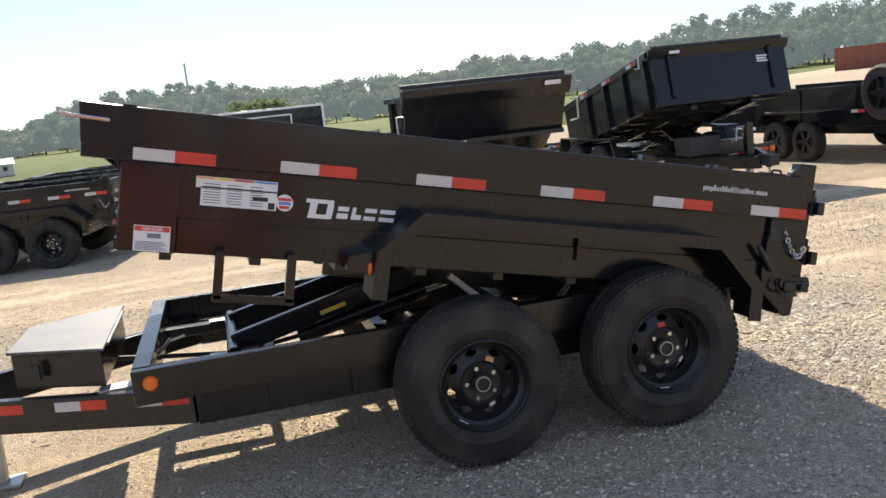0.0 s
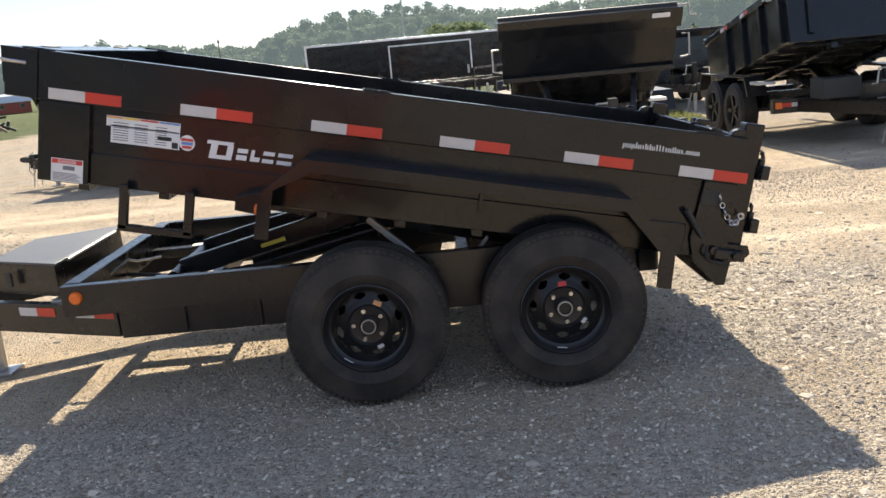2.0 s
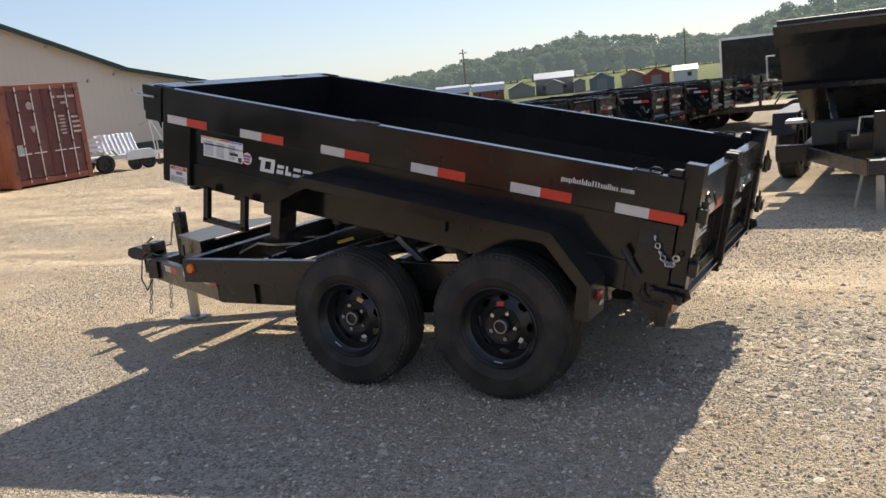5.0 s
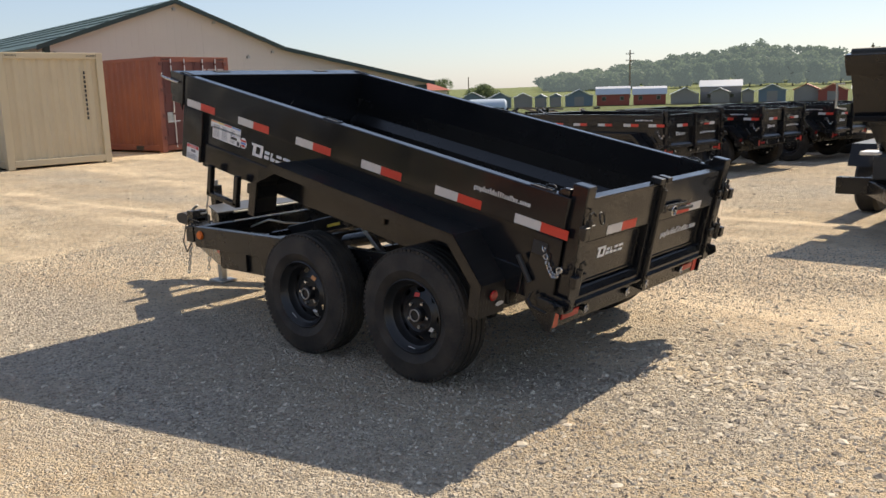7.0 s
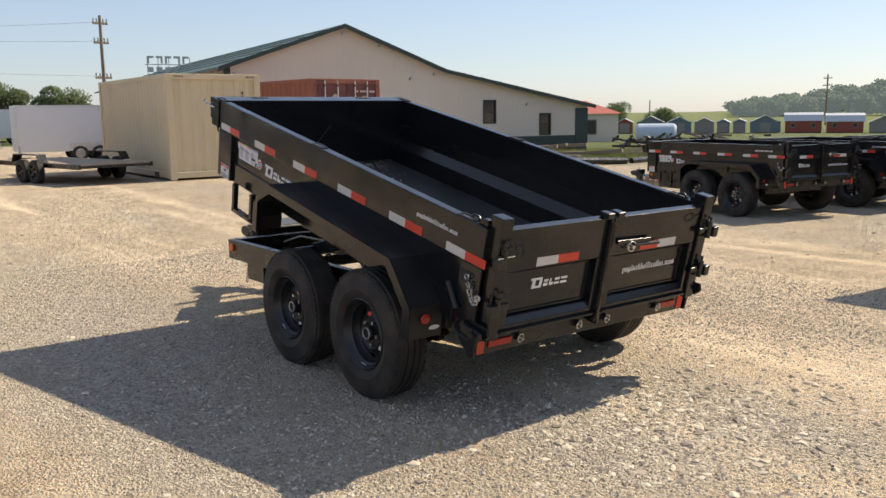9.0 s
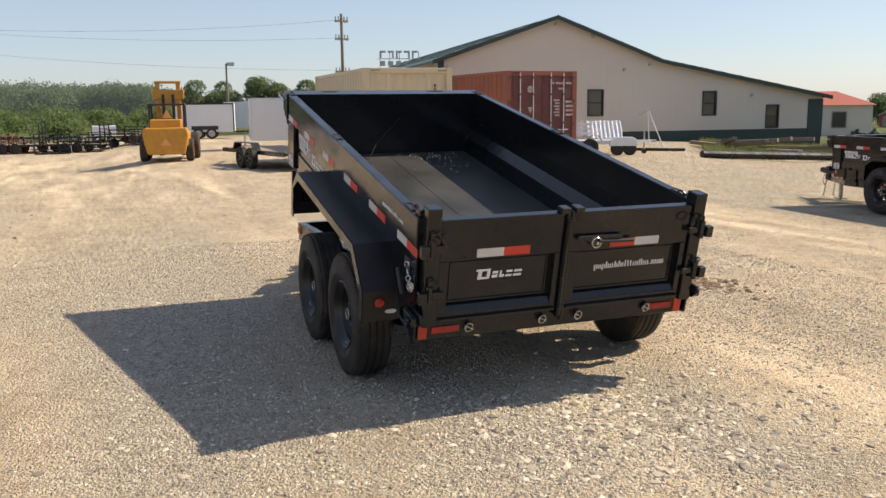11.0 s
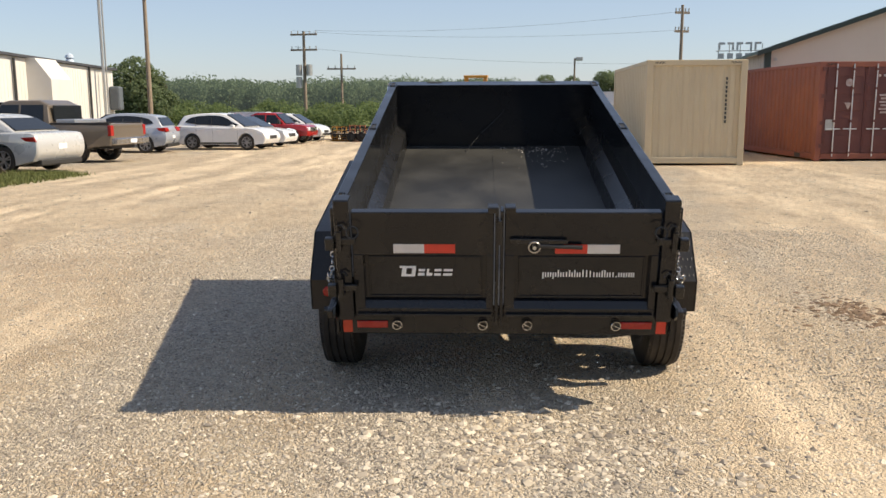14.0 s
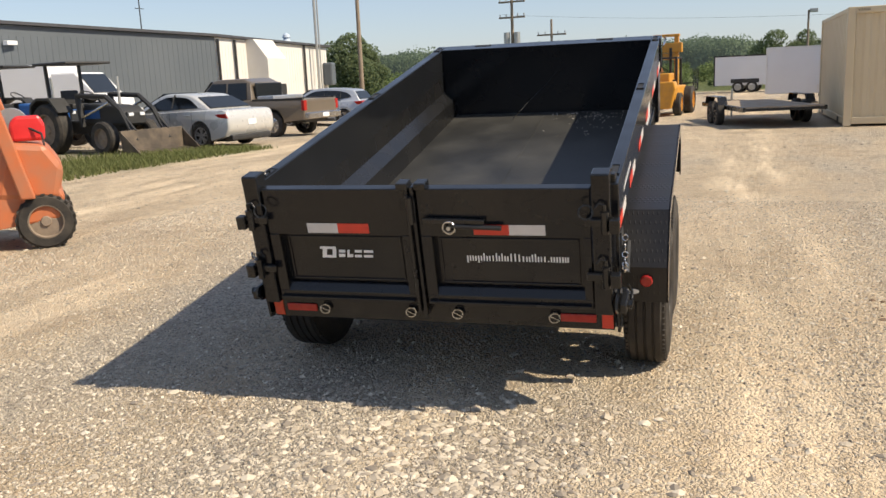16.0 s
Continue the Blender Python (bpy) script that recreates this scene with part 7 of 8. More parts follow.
# open-frame trailers behind the raised one
utility_trailer("black open trailer with a rounded rail rack", yawed(3.16, 19.43, 60), 5.0, 2.0, SATIN, WOOD, sides=0.7)
utility_trailer("black low trailer parked by the enclosed trailer", yawed(-0.11, 17.54, 8), 4.6, 1.9, SATIN, WOOD, sides=0.45)


def enclosed_trailer(label, at, L, W, H, mt, trim, door=True):
    root = thing("enclosed_trailer", label, "enclosed trailer", "", at)
    z0 = 0.45
    part("body", box(0, L, 0, W, z0, H, 0.03), mt, root)
    for x in (0, L - 0.08):
        for y in (-0.012, W - 0.03):
            part("corner_trim", box(x, x + 0.08, y, y + 0.042, z0, H + 0.01, 0.004), trim, root)
    for y in (-0.014, W - 0.03):
        part("roof_trim", box(0.08, L - 0.08, y, y + 0.044, H - 0.07, H + 0.012, 0.004), trim, root)
    if door:
        for q in ((0.42, 0.45, 0.6, H - 0.3), (0.83, 0.86, 0.6, H - 0.3)):
            part("door_trim", box(L * q[0], L * q[0] + 0.05, -0.012, 0.0, q[2], q[3]), trim, root)
        part("door_trim", box(L * 0.42, L * 0.83 + 0.05, -0.012, 0.0, H - 0.3, H - 0.25), trim, root)
        part("door_latch", box(L * 0.81, L * 0.82, -0.05, 0.0, 1.0, 1.3), ZINC, root)
    for s, y in ((-1, -0.03), (1, W + 0.03)):
        part("fender", box(L * 0.5 - 0.85, L * 0.5 + 0.85, *sorted((y, y - 0.05 * s)), 0.6, 0.85, 0.02), trim, root)
        for x in (L * 0.5 - 0.42, L * 0.5 + 0.42):
            road_wheel(root, x, y - 0.08 * s, 0.35, 0.2, s, ZINC)
    for s in (-0.3, 0.3):
        part("tongue_beam", bar((L, W / 2 + s * 2, z0), (L + 1.2, W / 2 + s * 0.1, z0), 0.06, 0.1), SATIN, root)
    part("jack", rod((L + 0.9, W / 2, 0), (L + 0.9, W / 2, 0.9), 0.03, 8), ZINC, root)
    return root


enclosed_trailer("black enclosed cargo trailer with bright door trim", yawed(-4.5, 28.9, 0), 7.4, 2.1, 2.48, BLACK, ALU)
enclosed_trailer("white enclosed cargo trailer parked behind the containers", sized(yawed(-28.8, 4.0, 84), 0.8), 6.0, 2.2, 2.5, WHITEPANEL, ALU, door=False)
enclosed_trailer("long white enclosed trailer at the back of the yard", sized(yawed(-54.1, 6.4, 88), 0.85), 7.0, 2.3, 2.5, WHITEPANEL, ALU, door=False)
enclosed_trailer("small white box trailer far across the yard", sized(yawed(-44.6, 2.3, 80), 0.85), 3.8, 2.0, 2.3, WHITEPANEL, PLASTIC, door=False)

enclosed_trailer("small grey-white box trailer beyond the far row", sized(yawed(-46.0, -1.95, 0), 0.62), 3.0, 2.0, 1.85, WHITEPANEL, PLASTIC, door=False)
enclosed_trailer("small white box trailer behind the white crossover", sized(yawed(-38.6, -12.0, 90), 0.64), 3.0, 2.0, 2.4, WHITEPANEL, ALU, door=False)


def steel_rack(label, at, w, h, mt):
    """Upright welded rack of posts and bars."""
    root = thing("steel_rack", label, "rack", "racks in the far row", at)
    for x in (-w / 2, -w / 6, w / 6, w / 2):
        part("rack_post", box(x - 0.02, x + 0.02, -0.02, 0.02, 0.0, h), mt, root)
    for k in range(4):
        part("rack_bar", box(-w / 2, w / 2, 0.02, 0.05, h * (0.2 + 0.25 * k), h * (0.2 + 0.25 * k) + 0.035), mt, root)
    part("rack_foot", box(-w / 2, w / 2, -0.3, -0.03, 0.0, 0.06), mt, root)
    part("rack_foot", box(-w / 2, w / 2, 0.07, 0.35, 0.0, 0.06), mt, root)
    return root


for x, y, d, w, h, mt, c in ((-39.6, -5.5, 70, 0.9, 0.85, ORANGE, "faded orange"), (-40.4, -4.7, 100, 0.8, 0.7, ORANGE, "faded orange"), (-38.2, -3.6, 90, 1.5, 0.95, SATIN, "black"), (-38.6, -1.8, 86, 1.5, 0.95, SATIN, "black"), (-40.5, -6.6, 80, 0.8, 0.75, YELLOW, "yellow"), (-37.6, 0.2, 92, 1.3, 0.9, SATIN, "black")):
    steel_rack(f"{c} welded steel rack standing in the far row", yawed(x, y, d), w, h, mt)

# ---- machines ----


DUSTYRIM = surface("dusty_wheel_steel", (0.17, 0.13, 0.10), (0.28, 0.22, 0.16), rough=0.75, scale=9, dirt=0.5)


def yellow_forklift(at):
    """Large yard forklift seen from behind. Local x forward."""
    root = thing("yard_forklift", "large old yellow yard forklift parked on the dirt", "forklift", at=at)
    body = prism([(-1.7, 0.55), (-1.75, 1.15), (-1.5, 1.3), (0.9, 1.3), (1.0, 0.55), (0.5, 0.4), (-1.2, 0.4)], -0.95, 0.95, "y", 0.05)
    part("body", body, YELLOW, root)
    part("counterweight", prism([(-0.8, 0.32), (0.8, 0.32), (0.98, 1.2), (0.9, 1.5), (-0.9, 1.5), (-0.98, 1.2)], -1.98, -1.2, "x", 0.06), YELLOW, root)
    part("warning_triangle", prism([(-0.2, 0.72), (0.2, 0.72), (0, 1.06)], -2.0, -1.985, "x"), SIGN_ORANGE, root, "orange warning triangle")
    part("engine_cover", box(-1.6, -0.4, -0.66, 0.66, 1.3, 1.86, 0.05), YELLOW, root)
    part("upper_triangle", prism([(-0.22, 1.9), (0.22, 1.9), (0, 2.3)], -0.47, -0.455, "x"), SIGN_ORANGE, root, "orange warning triangle")
    for y in (-0.75, 0.75):
        part("guard_post", bar((-0.5, y, 1.3), (-0.45, y, 2.5), 0.09, 0.09, 0.01), PLASTIC, root)
        part("guard_post", bar((0.75, y, 1.3), (0.65, y, 2.5), 0.09, 0.09, 0.01), PLASTIC, root)
        part("mast_channel", box(1.1, 1.3, y * 0.62 - 0.1, y * 0.62 + 0.1, 0.35, 3.55, 0.02), YELLOW, root)
        part("hoist_cylinder", rod((1.05, y * 0.3, 0.5), (1.05, y * 0.3, 3.0), 0.07, 12), PLASTIC, root)
    part("overhead_guard", box(-0.55, 0.75, -0.8, 0.8, 2.48, 2.56, 0.02), PLASTIC, root)
    part("mast_plate", box(1.03, 1.34, -0.72, 0.72, 2.78, 3.22, 0.03), YELLOW, root)
    part("mast_top", box(1.05, 1.32, -0.6, 0.6, 3.5, 3.62, 0.02), YELLOW, root)
    part("mast_mid", box(1.05, 1.32, -0.55, 0.55, 2.45, 2.75, 0.02), YELLOW, root)
    part("seat", box(-0.3, 0.2, -0.3, 0.3, 1.35, 1.75, 0.05), PLASTIC, root)
    part("steering_wheel", ring(0.2, 0.02, 20, 6, at=pose(0.42, 0, 1.95, 0, 35)), PLASTIC, root)
    part("cab_panel", box(-0.42, -0.36, -0.7, 0.7, 1.35, 1.55), YELLOW, root)
    for s in (-1, 1):
        road_wheel(root, -1.25, s * 0.98, 0.5, 0.34, s, YELLOW)
        road_wheel(root, 0.85, s * 1.1, 0.62, 0.45, s, YELLOW)
        part("side_light", box(-1.7, -1.6, *sorted((s * 0.8, s * 0.9)), 1.5, 1.58, 0.02), PLASTIC, root)
    part("fork_carriage", box(1.32, 1.42, -0.9, 0.9, 0.3, 1.0, 0.02), YELLOW, root)
    for y in (-0.5, 0.5):
        part("fork", prism([(1.42, 0.9), (1.5, 0.9), (1.5, 0.12), (2.7, 0.06), (2.7, 0.1), (1.42, 0.2)], y - 0.08, y + 0.08, "y"), PLASTIC, root)
    return root


yellow_forklift(sized(yawed(-24.0, 0.58, 172), 0.7))


def orange_forklift(at):
    """Small forklift; local x forward, only its tail stands in the open."""
    root = thing("forklift", "faded orange forklift with a red fuel can on its tail", "forklift", at=at)
    part("chassis", prism([(-1.05, 0.28), (-1.12, 0.5), (-1.05, 0.62), (1.1, 0.62), (1.1, 0.25), (-0.3, 0.2)], -0.52, 0.52, "y", 0.03), ORANGE, root)
    part("counterweight", prism([(-1.06, 0.46), (-1.14, 0.78), (-1.0, 1.0), (-0.62, 1.04), (-0.5, 0.5)], -0.54, 0.54, "y", 0.06), ORANGE, root)
    part("engine_hood", box(-0.7, 0.15, -0.36, 0.36, 0.62, 0.98, 0.05), ORANGE, root)
    part("side_panel", box(-0.55, 0.1, 0.365, 0.39, 0.66, 0.92, 0.01), surface("cream_panel", (0.62, 0.52, 0.3), rough=0.55, scale=5, dirt=0.4), root, "cream side panel")
    part("lower_step", box(-0.35, 0.7, 0.45, 0.56, 0.3, 0.42, 0.02), ORANGE, root)
    for y in (-0.46, 0.46):
        part("guard_post", prism([(-0.86, 0.50), (-0.73, 0.50), (-0.40, 1.94), (-0.52, 1.94)], y * 1.24 - 0.05, y * 1.24 + 0.05, "y", 0.015), ORANGE, root)
        part("guard_post", prism([(0.62, 0.62), (0.72, 0.62), (0.5, 1.98), (0.4, 1.98)], y - 0.05, y + 0.05, "y", 0.015), ORANGE, root)
        part("guard_rail", box(-0.52, 0.5, y * 1.24 - 0.05, y * 1.24 + 0.05, 1.9, 2.0, 0.015), ORANGE, root)
        part("mast_channel", box(1.1, 1.24, y * 0.8 - 0.06, y * 0.8 + 0.06, 0.1, 2.1, 0.01), ORANGE, root)
    for k in range(5):
        part("guard_bar", box(-0.3 + 0.19 * k, -0.26 + 0.19 * k, -0.52, 0.52, 1.93, 1.98), ORANGE, root)
    part("seat", box(-0.25, 0.15, -0.24, 0.24, 0.98, 1.08, 0.03), PLASTIC, root)
    part("seat_back", box(-0.32, -0.24, -0.24, 0.24, 1.05, 1.45, 0.03), PLASTIC, root)
    part("gas_bottle", rod((-0.72, -0.42, 1.2), (-0.72, 0.0, 1.2), 0.15, 20), ZINC, root, smooth=True)
    part("air_filter", rod((-0.62, 0.34, 1.0), (-0.62, 0.34, 1.28), 0.07, 14), ZINC, root, "dull metal canister")
    part("hose", tube([(-0.8, 0.3, 1.2), (-0.98, 0.42, 1.1), (-1.0, 0.46, 0.9), (-0.85, 0.5, 0.85), (-0.75, 0.46, 1.0)], 0.012), PLASTIC, root)
    part("steering_wheel", ring(0.16, 0.014, 18, 6, at=pose(0.42, 0, 1.25, 0, 40)), PLASTIC, root)
    for s in (-1, 1):
        road_wheel(root, -0.92, s * 0.47, 0.265, 0.17, s, DUSTYRIM, spokes=0)
        road_wheel(root, 0.72, s * 0.5, 0.34, 0.24, s, DUSTYRIM, spokes=0)
        lug = bmesh.new()
        for k in range(22):
            b = box(-0.018, 0.018, 0.255, 0.272, -0.085, 0.085)
            b.transform(Matrix.Rotation(k * 2 * math.pi / 22, 4, "Z"))
            merge(lug, b)
        part("tread_band", lug, RUBBER, root, at=Matrix.Translation((-0.92, s * 0.47, 0.265)) @ pose(0, 0, 0, 90))
    return root


orange_forklift(yawed(-1.7, -5.12, 312))
own = prism([(-0.15, 0.0), (0.15, 0.0), (0.16, 0.16), (0.1, 0.24), (-0.12, 0.24), (-0.16, 0.15)], -0.1, 0.1, "y", 0.03)
single("fuel_can", own, surface("red_plastic_can", (0.55, 0.02, 0.02), rough=0.4, scale=8), "red plastic fuel can lying on the forklift's tail", "fuel can", at=yawed(-1.7, -5.12, 312) @ Matrix.Translation((-0.86, 0.26, 1.035)), smooth=False)


def tractor(at, name, label, paint, loader):
    """Compact tractor, with or without a front loader. Local x forward."""
    root = thing(name, label, "tractor", at=at)
    part("bonnet", prism([(0.1, 0.75), (0.1, 1.3), (1.5, 1.2), (1.7, 1.05), (1.72, 0.72)], -0.32, 0.32, "y", 0.05), paint, root)
    part("gearbox", box(-0.9, 1.4, -0.22, 0.22, 0.5, 0.85, 0.04), PLASTIC, root)
    part("front_grille", box(1.68, 1.76, -0.28, 0.28, 0.75, 1.05, 0.02), PLASTIC, root)
    for s in (-1, 1):
        road_wheel(root, -0.7, s * 0.75, 0.66, 0.4, s, DUSTYRIM, spokes=0)
        part("side_cowl", box(0.15, 0.75, *sorted((s * 0.325, s * 0.335)), 0.9, 1.12, 0.004), CARBLUE, root, "blue side cowl")
        road_wheel(root, 1.25, s * 0.62, 0.42, 0.28, s, DUSTYRIM, spokes=0)
        part("mudguard", prism([(-1.35, 0.95), (-1.25, 1.32), (-0.95, 1.48), (-0.4, 1.46), (-0.05, 1.1), (-0.1, 1.08), (-0.44, 1.4), (-0.92, 1.42), (-1.2, 1.27), (-1.3, 0.93)], *sorted((s * 0.5, s * 0.95)), "y"), PLASTIC, root)
        part("canopy_post", bar((-1.0, s * 0.5, 1.3), (-1.05, s * 0.5, 2.3), 0.07, 0.07), PLASTIC, root)
        if not loader:
            continue
        part("loader_mast", bar((0.25, s * 0.5, 0.7), (0.15, s * 0.5, 1.55), 0.1, 0.12, 0.01), PLASTIC, root)
        part("loader_arm", tube([(0.15, s * 0.5, 1.5), (1.3, s * 0.5, 1.45), (1.8, s * 0.5, 1.1), (2.3, s * 0.5, 0.35)], 0.065, 6), PLASTIC, root)
        part("loader_cylinder", rod((0.3, s * 0.5, 0.95), (1.4, s * 0.5, 1.3), 0.035, 8), CHROME, root)
        part("bucket_link", rod((1.6, s * 0.5, 1.25), (2.3, s * 0.5, 0.6), 0.03, 8), PLASTIC, root)
    part("canopy", box(-1.35, 0.1, -0.68, 0.68, 2.3, 2.37, 0.03), PLASTIC, root)
    part("seat", box(-0.85, -0.45, -0.25, 0.25, 1.15, 1.3, 0.04), PLASTIC, root)
    part("seat_back", box(-0.92, -0.82, -0.25, 0.25, 1.25, 1.65, 0.04), PLASTIC, root)
    part("steering_wheel", ring(0.2, 0.016, 18, 6, at=pose(-0.1, 0, 1.5, 0, 35)), PLASTIC, root)
    part("exhaust", rod((0.9, 0.2, 1.2), (0.9, 0.2, 1.95), 0.035, 8), ZINC, root)
    for y in (-0.24, 0.1):
        part("headlight", box(1.74, 1.78, y, y + 0.14, 0.95, 1.03, 0.005), CLEAR_LENS, root)
    if not loader:
        return root
    bk = prism([(2.25, 0.62), (2.3, 0.62), (2.36, 0.12), (3.0, 0.03), (3.0, 0.0), (2.3, 0.05)], -0.95, 0.95, "y", 0.004)
    for y in (-0.95, 0.93):
        prism([(2.25, 0.62), (3.0, 0.02), (2.3, 0.05)], y, y + 0.02, "y", 0, bk)
    part("bucket", bk, surface("worn_bucket_steel", (0.07, 0.06, 0.05), (0.2, 0.155, 0.11), rough=0.5, metal=0.5, scale=3, dirt=0.5), root, "bare worn loader bucket")
    return root


tractor(yawed(-14.35, -13.5, 75), "loader_tractor", "black tractor with small blue cowls and a worn steel loader bucket", PLASTIC, True)
tractor(yawed(-15.6, -16.9, 95), "farm_tractor", "blue tractor with muddy tyres and a canopy behind the loader tractor", CARBLUE, False)
imp = thing("tractor_implement", "dark steel implement frame lying in the rough grass", "implement", at=yawed(-10.7, -12.3, 40))
for k in range(5):
    part("tine", tube([(0.35 * k - 0.7, 0.0, 0.55), (0.35 * k - 0.7, 0.25, 0.5), (0.35 * k - 0.7, 0.36, 0.25), (0.35 * k - 0.7, 0.2, 0.02)], 0.025, 6), PLASTIC, imp)
part("cross_beam", box(-0.85, 0.85, -0.05, 0.05, 0.5, 0.62, 0.01), PLASTIC, imp)
part("hitch_mast", bar((-0.3, 0, 0.6), (0, -0.1, 1.05), 0.05, 0.05), PLASTIC, imp)
part("hitch_mast", bar((0.3, 0, 0.6), (0, -0.1, 1.05), 0.05, 0.05), PLASTIC, imp)
for x in (-0.6, 0.6):
    part("stand", box(x - 0.03, x + 0.03, -0.03, 0.03, 0.0, 0.5), PLASTIC, imp)
wt = thing("white_box_truck", "white box truck parked by the grey building", "truck", at=yawed(-21.0, -21.3, 100))
part("box_body", box(-3, 1.2, -1.1, 1.1, 0.9, 2.5, 0.05), WHITEPANEL, wt)
part("cab", prism([(1.3, 0.5), (1.3, 2.2), (2.2, 2.2), (2.8, 1.4), (3.3, 1.25), (3.35, 0.5)], -1.0, 1.0, "y", 0.06), WHITEPANEL, wt)
part("windscreen", prism([(2.28, 2.12), (2.76, 1.46), (2.79, 1.48), (2.31, 2.14)], -0.85, 0.85, "y"), CARGLASS, wt)
part("chassis", box(-3, 3, -0.5, 0.5, 0.5, 0.9), PLASTIC, wt)
for x in (-1.9, 2.3):
    for s in (-1, 1):
        road_wheel(wt, x, s * 0.95, 0.42, 0.28, s)

# ---- poles and wires ----


def pole(label, x, y, h, r=0.16, arms=(), kind="wood", lamp=False, cans=0, turn=0.0):
    root = thing("utility_pole", label, "utility pole", "poles", at=yawed(x, y, turn))
    part("shaft", rod((0, 0, -0.5), (0, 0, h), r, 12, r2=r * 0.65), POLEW if kind == "wood" else ZINC, root)
    for z, w in arms:
        a = part("cross_arm", box(-0.06, 0.06, -w / 2, w / 2, z - 0.07, z + 0.07), POLEW, root)
        for k in (-0.46, -0.22, 0.22, 0.46):
            part("insulator", rod((0, k * w, z + 0.07), (0, k * w, z + 0.3), 0.05, 8), ZINC, a)
    for k in range(cans):
        part("transformer", rod((0.1, -0.45 + 0.9 * (k % 2), h - 3.6 - 1.0 * (k // 2)), (0.1, -0.45 + 0.9 * (k % 2), h - 2.7 - 1.0 * (k // 2)), 0.26, 14), ZINC, root)
    if lamp:
        part("lamp_head", box(-0.2, 0.2, 0.1, 0.9, h - 0.25, h + 0.15, 0.05), ZINC, root)
        part("lamp_arm", rod((0, 0, h - 0.1), (0, 0.5, h - 0.05), 0.05, 8), ZINC, root)
    return root


pole("weathered power pole with two cross arms and transformers", -66.9, -13.6, 7.7, 0.17, ((7.45, 2.3), (6.2, 2.3)), cans=3, turn=-9)
pole("weathered power pole with one cross arm", -77.2, -12.1, 6.4, 0.15, ((5.0, 2.8),), turn=-6)
pole("tall wooden pole with a flood lamp by the parked cars", -49.5, -20.2, 9.0, 0.17, (), lamp=True, turn=-20)
pole("wooden pole with a lamp beyond the yard", -95.1, 12.0, 6.8, 0.15, (), lamp=True)
pole("tall utility pole behind the workshop", -53.3, 14.3, 8.0, 0.14, ((7.5, 1.0), (6.3, 1.0), (4.1, 1.1)), turn=15)
pole("distant power pole with cross arms over the sheds", -87.5, 166.6, 10.2, 0.22, ((9.4, 3.0), (8.0, 3.3)), turn=60)
pole("distant thin grey wooden pole", -116.8, 147.3, 5.6, 0.16, (), turn=60)
pole("tall grey stadium-style lamp mast", -3.8, 174.9, 16.6, 0.28, ((16.3, 2.4),), kind="steel")
pole("distant wooden pole near the woods", -42.4, 179.4, 9.5, 0.18, ((8.8, 2.0),))


def wire(p, q, sag, r=0.022):
    return [tuple(Vector(p).lerp(Vector(q), t) - Vector((0, 0, sag * 4 * t * (1 - t)))) for t in (k / 14 for k in range(15))]


FAINT = surface("weathered_wire", (0.20, 0.21, 0.22), rough=0.6, bump=0)
for a, b, s in (((-66.9, -12.7, 7.7), (-53.3, 14.3, 7.6), 0.5), ((-66.9, -14.5, 7.7), (-53.3, 14.3, 6.4), 0.5), ((-66.9, -14.4, 6.4), (-53.3, 14.3, 4.2), 0.4)):
    single("overhead_wire", tube(wire(a, b, s), 0.008, 5), FAINT, "thin grey overhead power wire", "wire", "overhead wires")

# ---- sheds and clutter at the far side ----


def shed(label, x, y, deg, w, l, h, wall_mt, roof_mt, door=True, barn=False):
    root = thing("garden_shed", label, "shed", "row of display sheds", at=yawed(x, y, deg))
    part("wall", box(-l / 2, l / 2, -w / 2, w / 2, 0.1, h), wall_mt, root)
    e = 0.2
    if barn:
        out = [(-w / 2 - e, h - 0.1), (-w * 0.36, h + w * 0.26), (0, h + w * 0.38), (w * 0.36, h + w * 0.26), (w / 2 + e, h - 0.1)]
    else:
        out = [(-w / 2 - e, h - 0.12), (0, h + w * 0.22), (w / 2 + e, h - 0.12)]
    part("roof", prism(out + [(p[0], p[1] + 0.08) for p in out[::-1]], -l / 2 - e, l / 2 + e, "x"), roof_mt, root)
    part("gable", prism([(p[0] * 0.9, p[1] - 0.03) for p in out], -l / 2 + 0.02, l / 2 - 0.02, "x"), wall_mt, root)
    if door:
        part("door", box(l / 2, l / 2 + 0.05, -0.7, 0.7, 0.15, h - 0.15), GREYBARN, root)
    for k in (-0.28, 0.28) if l > 3.4 else (0.18,) if l > 2.4 else ():
        win = part("window", box(k * l - 0.3, k * l + 0.3, -w / 2 - 0.03, -w / 2 + 0.01, 0.75, 1.35), GREYBARN, root)
        part("pane", box(k * l - 0.24, k * l + 0.24, -w / 2 - 0.04, -w / 2 - 0.02, 0.81, 1.29), WINGLASS, win)
    part("skid", box(-l / 2, l / 2, -w / 2 + 0.3, w / 2 - 0.3, -0.1, 0.12), POLEW, root)
    return root


